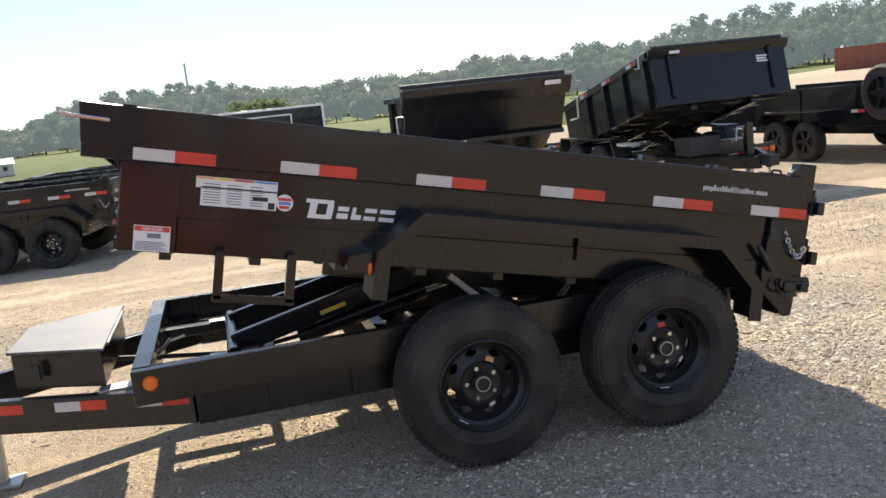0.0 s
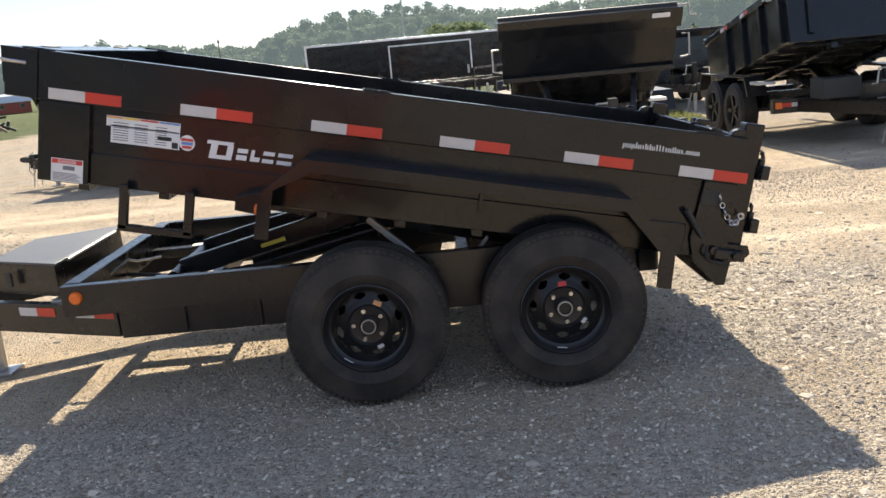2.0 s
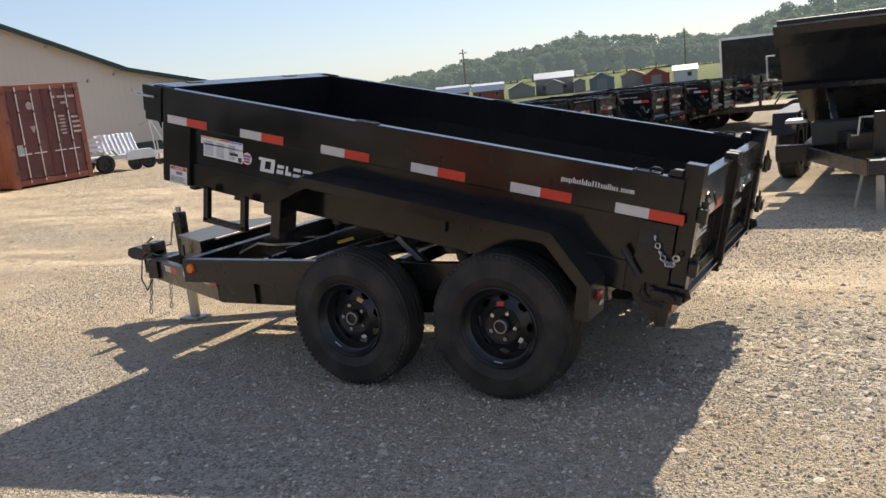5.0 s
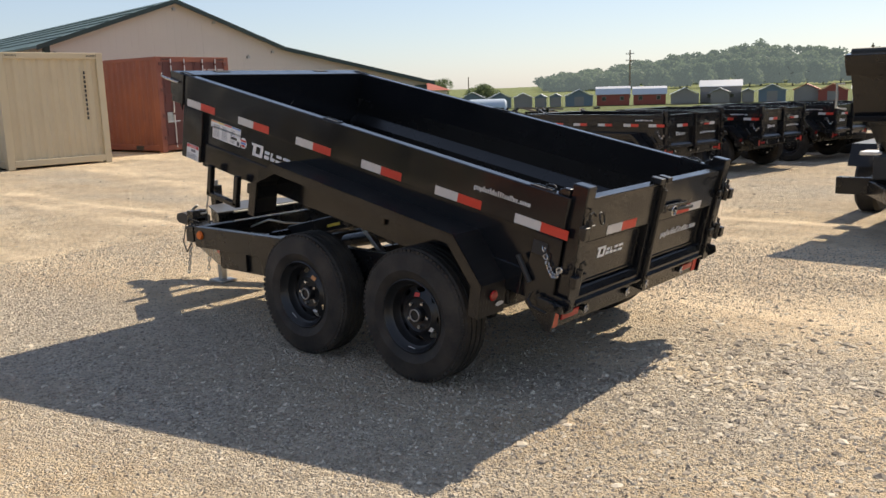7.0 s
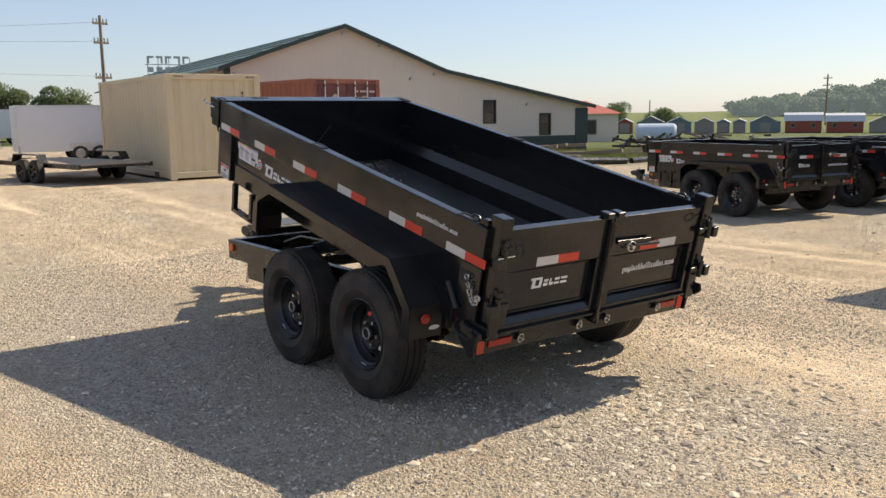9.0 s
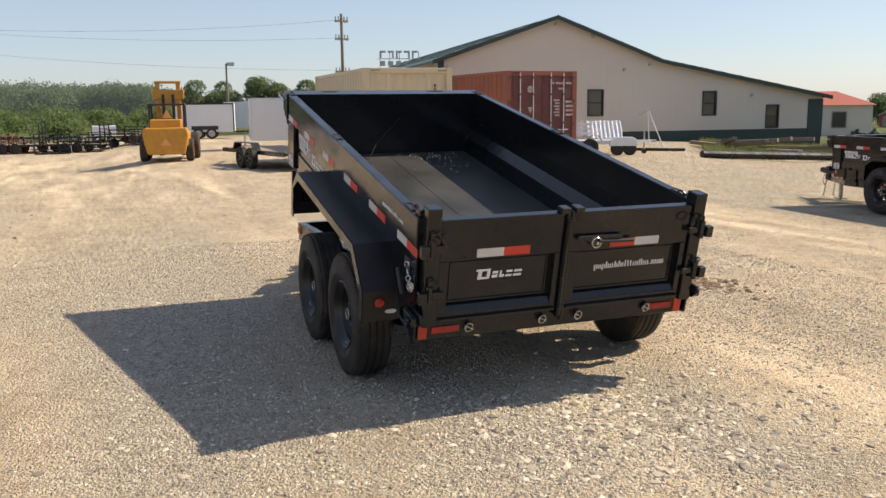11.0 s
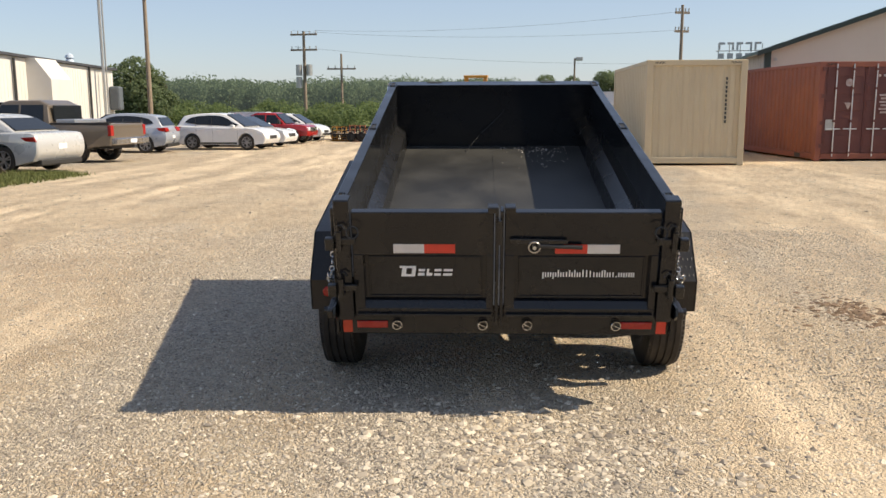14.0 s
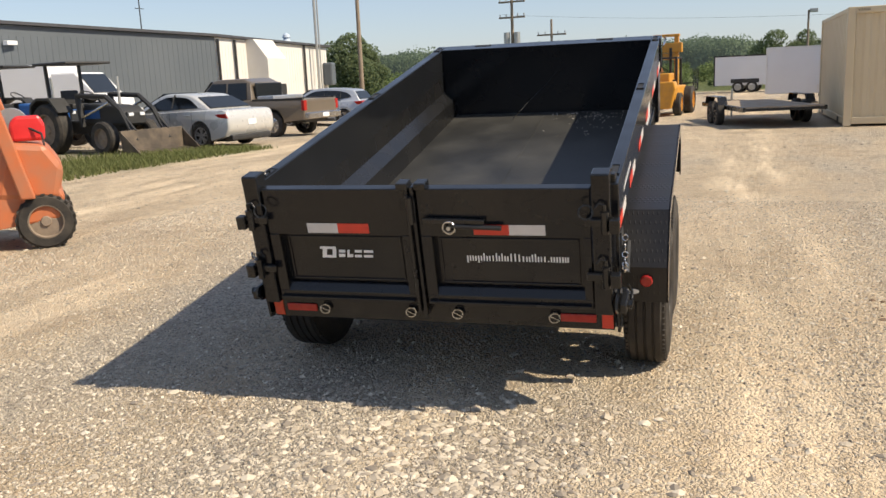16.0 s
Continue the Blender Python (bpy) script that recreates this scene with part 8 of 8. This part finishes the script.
# colour, the two ends of the front, wall and roof paint, rounded barn roof or not
SHEDS = [("red-fronted", -81.0, 95.4, -79.0, 97.0, REDBARN, LIGHTROOF, 0), ("slate", -78.8, 97.3, -75.6, 99.8, BLUEBARN, LIGHTROOF, 0), ("slate", -75.4, 100.0, -72.6, 102.2, BLUEBARN, LIGHTROOF, 0), ("grey", -72.4, 102.3, -70.0, 104.0, GREYBARN, LIGHTROOF, 0),
         ("dark slate", -69.8, 104.1, -68.2, 105.1, BLUEBARN, LIGHTROOF, 0), ("grey", -68.0, 105.3, -66.4, 106.3, BLUEBARN, LIGHTROOF, 0), ("slate", -66.1, 106.5, -62.5, 108.8, BLUEBARN, LIGHTROOF, 0), ("barn red", -62.2, 108.9, -57.9, 111.4, REDBARN, LIGHTROOF, 1),
         ("barn red", -57.6, 111.5, -53.3, 113.8, REDBARN, LIGHTROOF, 1), ("grey-brown", -52.6, 113.4, -48.9, 115.2, GREYBARN, LIGHTROOF, 0), ("tall grey-brown", -49.9, 117.4, -44.4, 119.6, GREYBARN, LIGHTROOF, 0), ("grey-brown", -47.6, 115.8, -45.0, 116.8, GREYBARN, LIGHTROOF, 0),
         ("grey", -43.9, 117.8, -42.2, 118.5, GREYBARN, LIGHTROOF, 0), ("white-roofed slate", -41.8, 118.5, -38.2, 119.8, BLUEBARN, LIGHTROOF, 0), ("tan", -37.7, 121.0, -34.4, 121.9, GREYBARN, REDROOF, 0), ("red-brown", -34.5, 121.0, -30.7, 122.1, REDBARN, REDROOF, 0)]
for c, x0, y0, x1, y1, wm, rm, brn in SHEDS:
    big, front = c.startswith("tall"), math.hypot(x1 - x0, y1 - y0) - 0.35
    turn = math.degrees(math.atan2(y1 - y0, x1 - x0))
    high = 2.45 if big else 1.45 + 0.3 * ((x0 * 7.3) % 1.0)
    if big or brn:
        shed(f"{c} display shed with a metal roof standing on grass", (x0 + x1) / 2, (y0 + y1) / 2, turn, 3.4 if big else 2.6, front, high, wm, rm, barn=bool(brn))
    else:
        shed(f"{c} display shed with its gable end forward on grass", (x0 + x1) / 2, (y0 + y1) / 2, turn - 90, front + 0.05, 3.2, high, wm, rm)
shed("small white house with two dark windows far on the grass", -28.7, 122.6, 15, 2.8, 3.2, 1.7, WHITEWALL, LIGHTROOF)

tank = thing("storage_tank", "pale blue-grey round-topped storage tank", "tank", at=sized(yawed(-33.0, 44.3, 40), 0.62))
part("shell", lathe([(0, -2.2), (0.9, -2.15), (1.15, -1.9), (1.15, 1.9), (0.9, 2.15), (0, 2.2)], 28), TANKBLUE, tank, at=pose(0, 0, 1.25, 0, 90, 0), smooth=True)
for x in (-1.2, 1.2):
    part("cradle", box(x - 0.12, x + 0.12, -0.8, 0.8, 0, 0.5), ZINC, tank)
rng = random.Random(11)
for k in range(16):
    x, y = -21.5 + rng.uniform(-3.5, 2.5), 24.0 + rng.uniform(-3, 7)
    single("timber_beam", bar((0, 0, 0.12), (rng.uniform(2.2, 4.2), 0, 0.12 + rng.uniform(0, 0.4)), 0.16, 0.14, 0.006), POLEW if k % 3 else WOOD, "old weathered timber lying in a heap on the grass", "timber", "timber heap", at=yawed(x, y, rng.uniform(-35, 35)))
for k in range(12):
    x, y = -23 + rng.uniform(-3, 4), 33 + rng.uniform(-3, 4)
    b = bmesh.new()
    for j in range(5):
        bar((rng.uniform(-1, 1), rng.uniform(-1, 1), rng.uniform(0.1, 0.9)), (rng.uniform(-1, 1), rng.uniform(-1, 1), rng.uniform(0.1, 1.0)), 0.1, 0.1, 0, b)
    single("scrap_pile", b, POLEW if k % 2 else SATIN, "small pile of scrap steel and timber", "scrap", "scrap piles", kind="", at=yawed(x, y, 0))
single("curb_log", rod((-17.6, 16.6, land(-17.6, 16.6) + 0.1), (-17.1, 22.6, land(-17.1, 22.6) + 0.1), 0.13, 10), SATIN, "long dark rail edging the grass by the workshop", "rail")
single("curb_log", rod((-17.1, 22.9, land(-17.1, 22.9) + 0.09), (-17.8, 27.5, land(-17.8, 27.5) + 0.09), 0.12, 10), SATIN, "long dark rail edging the grass by the workshop", "rail")

# ---- woods, hedges and grass ----


def leafy(specs, leaf, count, material, name, label, seed, trunks=True, core=True):
    """One object of far trees: for each (x, y, height, width) a tapered trunk, limbs and a ragged crown of leaf sprays."""
    rg = np.random.RandomState(seed)
    V, F = [], []
    TV, TF = [], []
    for x, y, h, w in specs:
        z0 = land(x, y)
        th = h * rg.uniform(0.18, 0.3)
        if trunks:
            for (ax, ay, az, ar), (bx, by, bz, br) in [((0, 0, -0.3, 0.03 * h), (0, 0, h * 0.6, 0.012 * h))] + [((0, 0, h * 0.3, 0.012 * h), (rg.uniform(-1, 1) * w * 0.3, rg.uniform(-1, 1) * w * 0.3, h * rg.uniform(0.5, 0.75), 0.004 * h)) for _ in range(3)]:
                b = len(TV)
                for k in range(5):
                    c, s = math.cos(k * 1.2566), math.sin(k * 1.2566)
                    TV.append((x + ax + ar * c, y + ay + ar * s, z0 + az))
                    TV.append((x + bx + br * c, y + by + br * s, z0 + bz))
                for k in range(5):
                    n = (k + 1) % 5
                    TF.append((b + 2 * k, b + 2 * n, b + 2 * n + 1, b + 2 * k + 1))
        blobs = rg.randint(8, 13)
        cent = np.stack([rg.uniform(-0.30, 0.30, blobs) * w, rg.uniform(-0.30, 0.30, blobs) * w, rg.uniform(0.16, 0.80, blobs) * h], 1)
        rad = rg.uniform(0.2, 0.36, blobs) * w
        cent[0] = (0, 0, h - rad[0] * 0.8)
        n = count
        which = rg.randint(0, blobs, n)
        d = rg.normal(size=(n, 3))
        d /= np.linalg.norm(d, axis=1)[:, None]
        d[:, 2] = np.abs(d[:, 2]) * rg.choice([1, 1, 1, -0.8], n)
        p = cent[which] + d * (rad[which] * rg.uniform(0.72, 1.12, n))[:, None] * (1, 1, 0.85)
        p[:, 2] = np.maximum(p[:, 2], th * 0.5)
        p += (x, y, z0)
        a = rg.normal(size=(n, 3))
        a /= np.linalg.norm(a, axis=1)[:, None]
        a = a * 0.75 + np.cross(d, a)
        a /= np.linalg.norm(a, axis=1)[:, None]
        nb = d * 0.6 + rg.normal(size=(n, 3)) * 0.5
        b2 = np.cross(nb, a)
        b2 /= np.linalg.norm(b2, axis=1)[:, None] + 1e-9
        s1, s2 = rg.uniform(0.6, 1.25, n)[:, None] * leaf, rg.uniform(0.45, 0.95, n)[:, None] * leaf
        i0 = len(V)
        quad = np.stack([p - a * s1, p - b2 * s2, p + a * s1, p + b2 * s2], 1).reshape(-1, 3)
        V.extend(quad.tolist())
        F.extend([(i0 + 4 * k, i0 + 4 * k + 1, i0 + 4 * k + 2, i0 + 4 * k + 3) for k in range(n)])
        if core:
            for k in range(blobs):
                i0 = len(V)
                c, r = cent[k] + (x, y, z0), rad[k] * 0.66
                for q in ((1, 0, 0), (-1, 0, 0), (0, 1, 0), (0, -1, 0), (0, 0, 0.85), (0, 0, -0.85)):
                    V.append(tuple(c + np.array(q) * r * rg.uniform(0.85, 1.1)))
                F.extend([(i0 + a_, i0 + b_, i0 + c_) for a_, b_, c_ in ((0, 2, 4), (2, 1, 4), (1, 3, 4), (3, 0, 4), (2, 0, 5), (1, 2, 5), (3, 1, 5), (0, 3, 5))])
    nt = len(V)
    V.extend(TV)
    F2 = [tuple(nt + i for i in f) for f in TF]
    me = bpy.data.meshes.new(name)
    me.from_pydata(V, [], F + F2)
    me.materials.append(material)
    me.materials.append(BARK)
    idx = np.zeros(len(F) + len(F2), dtype=np.int32)
    idx[len(F):] = 1
    me.polygons.foreach_set("material_index", idx)
    me.update()
    return tagged(new(name, me), label, "trees", kind="stuff")


def bearing(deg, r):
    return 2 - r * math.sin(radians(deg)), -1 + r * math.cos(radians(deg))


rt = random.Random(21)
# skyline: bearing, height in degrees
SKYLINE = ((-64, 3.4), (-39.8, 3.5), (-34, 3.7), (-31.3, 3.65), (-28.8, 2.45), (-24.4, 2.8), (-21.3, 2.25), (-18.6, 3.2), (-16, 2.4), (-9, 2.15), (-4.7, 2.3), (0.2, 2.9), (3.8, 3.05), (6.2, 2.85), (9.8, 2.0), (11.4, 1.25), (13.8, 1.45), (16.4, 1.72), (20.1, 2.25), (22.5, 2.05), (26.3, 1.45), (29.6, 0.9), (33, 0.55), (34.6, 0.1), (80, 0.1))


def skyline(a):
    for (a0, e0), (a1, e1) in zip(SKYLINE, SKYLINE[1:]):
        if a0 <= a <= a1:
            return e0 + (e1 - e0) * (a - a0) / (a1 - a0)
    return 2.0


distance, west, scrub = [], [], []
for lo_r, hi_r, share, step in ((500, 540, 1.0, 0.75), (440, 480, 0.84, 0.8), (390, 425, 0.62, 0.9)):
    a = -63.0
    while a < 78:
        b_ = a + rt.uniform(-0.3, 0.3)
        r = rt.uniform(lo_r, hi_r)
        x, y = bearing(b_, r)
        top = r * math.tan(radians(skyline(b_) * share * rt.uniform(0.92, 1.10))) + 1.4
        h = max(4.0, top - land(x, y))
        a += step * rt.uniform(0.75, 1.2)
        if skyline(b_) > 0.35:
            distance.append((x, y, h, rt.uniform(10, 13) if h < 16 else rt.uniform(12, 16)))
for k in range(250):
    a, r = 86.6 + 54 * (k + rt.random()) / 250, rt.uniform(138, 172)
    x, y = bearing(a, r)
    west.append((x, y, (5.3 if r < 155 else 6.2) * rt.uniform(0.9, 1.06), rt.uniform(6, 9)))
for k in range(220):
    a, r = rt.uniform(84, 140), rt.uniform(62, 105)
    x, y = bearing(a, r)
    scrub.append((x, y, rt.uniform(0.8, 1.5) * r / 62, rt.uniform(1.8, 3.6)))
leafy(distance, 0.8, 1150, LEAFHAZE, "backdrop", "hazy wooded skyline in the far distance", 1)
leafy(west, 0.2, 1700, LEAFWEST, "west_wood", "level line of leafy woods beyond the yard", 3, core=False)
leafy(scrub, 0.12, 420, SCRUB, "scrub", "bright green scrub and young saplings", 4, trunks=False, core=False)


def tree(label, x, y, h, w, seed):
    """A single tree nearer the yard."""
    root = thing("tree", label, "tree", "trees by the yard", at=yawed(x, y, 0))
    rg = random.Random(seed)
    bm = rod((0, 0, -0.3), (0.1, 0.05, h * 0.55), 0.03 * h, 10, r2=0.012 * h)
    for k in range(6):
        a = k * 1.05 + rg.random()
        rod((0.05, 0, h * rg.uniform(0.2, 0.4)), (math.cos(a) * w * 0.33, math.sin(a) * w * 0.33, h * rg.uniform(0.5, 0.8)), 0.012 * h, 6, bm, r2=0.004 * h)
    part("trunk", bm, BARK, root)
    ob = leafy([(0, 0, h, w)], 0.13, 5200, LEAF, "crown", "", seed, trunks=False, core=False)
    for key in ("label", "category", "kind"):
        if key in ob:
            del ob[key]
    ob.data.transform(Matrix.Translation((0, 0, -land(0, 0))))
    ob.parent = root
    return root


tree("tall rounded leafy tree beside the white building end", -55.6, -23.4, 4.9, 4.2, 31)
tree("leafy tree crowded against a taller neighbour", -57.6, -23.1, 4.2, 3.2, 32)
for x, y, h, w, k in ((-106.2, 9.6, 5.3, 5.4, 36), (-105.8, 12.9, 5.1, 4.6, 37), (-105.2, 16.9, 5.6, 5.2, 38), (-104.9, 19.6, 4.9, 4.4, 39), (-104.6, 23.2, 5.3, 5.2, 40), (-103.9, 26.0, 4.8, 4.6, 41)):
    tree("rounded dark green tree standing alone far beyond the yard", x, y, h, w, k)
tree("small leafy tree behind the sheds", -85.5, 112.0, 3.6, 4.6, 33)
tree("small leafy tree by the red-roofed building", -91.0, 106.5, 4.6, 4.6, 34)
tree("bright green bush by the enclosed trailer", 2.5, 62, 4.2, 5.0, 35)


def grass_patch(name, label, n, place, h, seed):
    rg = np.random.RandomState(seed)
    V, F = [], []
    for _ in range(n):
        x, y = place(rg)
        z = land(x, y)
        a = rg.uniform(0, 6.28)
        hh = h * rg.uniform(0.5, 1.3)
        w = 0.012 + 0.012 * rg.rand()
        c, s = math.cos(a), math.sin(a)
        lx, ly = rg.normal(0, 0.4 * hh, 2)
        i = len(V)
        V += [(x - c * w, y - s * w, z), (x + c * w, y + s * w, z), (x + lx, y + ly, z + hh)]
        F.append((i, i + 1, i + 2))
    me = bpy.data.meshes.new(name)
    me.from_pydata(V, [], F)
    me.materials.append(GRASS)
    return tagged(new(name, me), label, "grass", kind="stuff")


grass_patch("verge_grass", "sparse rough grass beside the tractor", 11000, lambda r: (r.uniform(-15.0, -6.5), -8.7 - abs(r.normal(0, 1.5)) - 0.3 * math.sin(r.rand() * 9)), 0.11, 5)
grass_patch("workshop_grass", "tall bright weeds in front of the workshop", 16000, lambda r: (lambda x: (x, 17.2 + (-18 - x) * 0.74 + r.uniform(0, 14) * (0.3 + 0.7 * r.rand())))(r.uniform(-26.5, -18.0)), 0.26, 6)
grass_patch("yard_weeds", "sparse weeds between parked trailers", 5000, lambda r: (r.uniform(2.6, 5), r.uniform(10.5, 16)), 0.08, 7)

# ---- loose gravel ----


def stones(name, label, n, place, lo, hi, seed):
    rg = np.random.RandomState(seed)
    unit = np.array([(1, 0, 0), (-1, 0, 0), (0, 1, 0), (0, -1, 0), (0, 0, 1), (0.6, 0.6, 0.55), (-0.6, 0.55, 0.6), (0.55, -0.6, 0.5), (-0.55, -0.6, 0.6)], float)
    tri = [(0, 2, 5), (2, 1, 6), (1, 3, 8), (3, 0, 7), (5, 2, 6), (6, 1, 8), (8, 3, 7), (7, 0, 5), (5, 6, 4), (6, 8, 4), (8, 7, 4), (7, 5, 4)]
    V = np.zeros((n * 9, 3))
    F = np.zeros((n * 12, 3), int)
    tri = np.array(tri)
    for k in range(n):
        x, y = place(rg)
        s = lo + (hi - lo) * rg.rand() ** 3.0
        p = unit * rg.uniform(0.65, 1.25, (9, 1)) * (s, s * rg.uniform(0.55, 1.0), s * rg.uniform(0.3, 0.6))
        a = rg.uniform(0, 6.28)
        c, q = math.cos(a), math.sin(a)
        p = p @ np.array(((c, q, 0), (-q, c, 0), (0, 0, 1)))
        V[k * 9:k * 9 + 9] = p + (x, y, land(x, y) - s * 0.12)
        F[k * 12:k * 12 + 12] = tri + k * 9
    me = bpy.data.meshes.new(name)
    me.from_pydata(V.tolist(), [], F.tolist())
    me.materials.append(STONE)
    return tagged(new(name, me), label, "gravel", kind="stuff")


def near_spot(r):
    while True:
        x, y = r.uniform(-5.5, 6.0), r.uniform(-4.5, 6.0)
        if r.rand() < 0.12 + 0.88 * smooth(-0.15, 0.4, noise.noise((x * 0.45, y * 0.45, 1.7))):
            return x, y


def rear_spot(r):
    return (r.normal(1.8, 0.36), r.normal(1.0, 0.42)) if r.rand() < 0.6 else (r.normal(2.1, 0.8), r.normal(1.0, 1.2))


def grit(name, label, n, lo, hi, seed):
    """Small four-sided chips strewn thickly over the gravel near the trailer."""
    rg = np.random.RandomState(seed)
    m = n * 3
    xy = np.stack([rg.uniform(-5.0, 5.6, m), rg.uniform(-4.2, 5.0, m)], 1)
    keep = np.sin(xy[:, 0] * 1.1 + 1.7 * np.sin(xy[:, 1] * 0.8)) + np.sin(xy[:, 1] * 1.4 + 2.0 + np.sin(xy[:, 0] * 1.9)) + rg.normal(0, 0.9, m) > -0.1
    xy = xy[keep][:n]
    n = len(xy)
    s = (lo + (hi - lo) * rg.rand(n) ** 2.2)[:, None]
    ang = rg.uniform(0, 6.28, (n, 1)) + np.array([[0.0, 1.57, 3.14, 4.71]]) + rg.uniform(-0.45, 0.45, (n, 4))
    rad = s * rg.uniform(0.6, 1.2, (n, 4))
    V = np.zeros((n, 5, 3))
    V[:, :4, 0] = xy[:, :1] + rad * np.cos(ang)
    V[:, :4, 1] = xy[:, 1:] + rad * np.sin(ang)
    V[:, :4, 2] = s * rg.uniform(-0.15, 0.35, (n, 4))
    V[:, 4, :2] = xy + s * rg.uniform(-0.35, 0.35, (n, 2))
    V[:, 4, 2] = (s * rg.uniform(0.5, 0.95, (n, 1)))[:, 0]
    V[:, :, 2] += np.array([land(x, y) for x, y in xy])[:, None]
    b = (np.arange(n) * 5)[:, None, None]
    F = b + np.array([[0, 1, 4], [1, 2, 4], [2, 3, 4], [3, 0, 4]])[None]
    me = bpy.data.meshes.new(name)
    me.from_pydata(V.reshape(-1, 3).tolist(), [], F.reshape(-1, 3).tolist())
    me.materials.append(STONE)
    return tagged(new(name, me), label, "gravel", kind="stuff")


grit("fine_gravel", "fine angular grit pressed into the dirt", 100000, 0.005, 0.013, 19)
stones("crushed_gravel", "loose grey crushed limestone gravel", 22000, near_spot, 0.008, 0.019, 12)
stones("coarse_gravel", "coarse pale broken stones in the dirt behind the trailer", 2300, rear_spot, 0.007, 0.036, 13)
stones("yard_gravel", "scattered gravel further out in the yard", 9000, lambda r: (r.uniform(-16, 9), r.uniform(-8, 15)), 0.010, 0.035, 14)
stones("dirt_clods", "dark crumbly dirt clods turned up by a wheel", 320, lambda r: (-0.95 + r.normal(0, 0.28), 3.5 + r.normal(0, 0.16)), 0.015, 0.055, 15).data.materials[0] = surface("damp_dirt", (0.17, 0.11, 0.065), (0.27, 0.19, 0.12), rough=0.95, scale=9, bump=0.3)
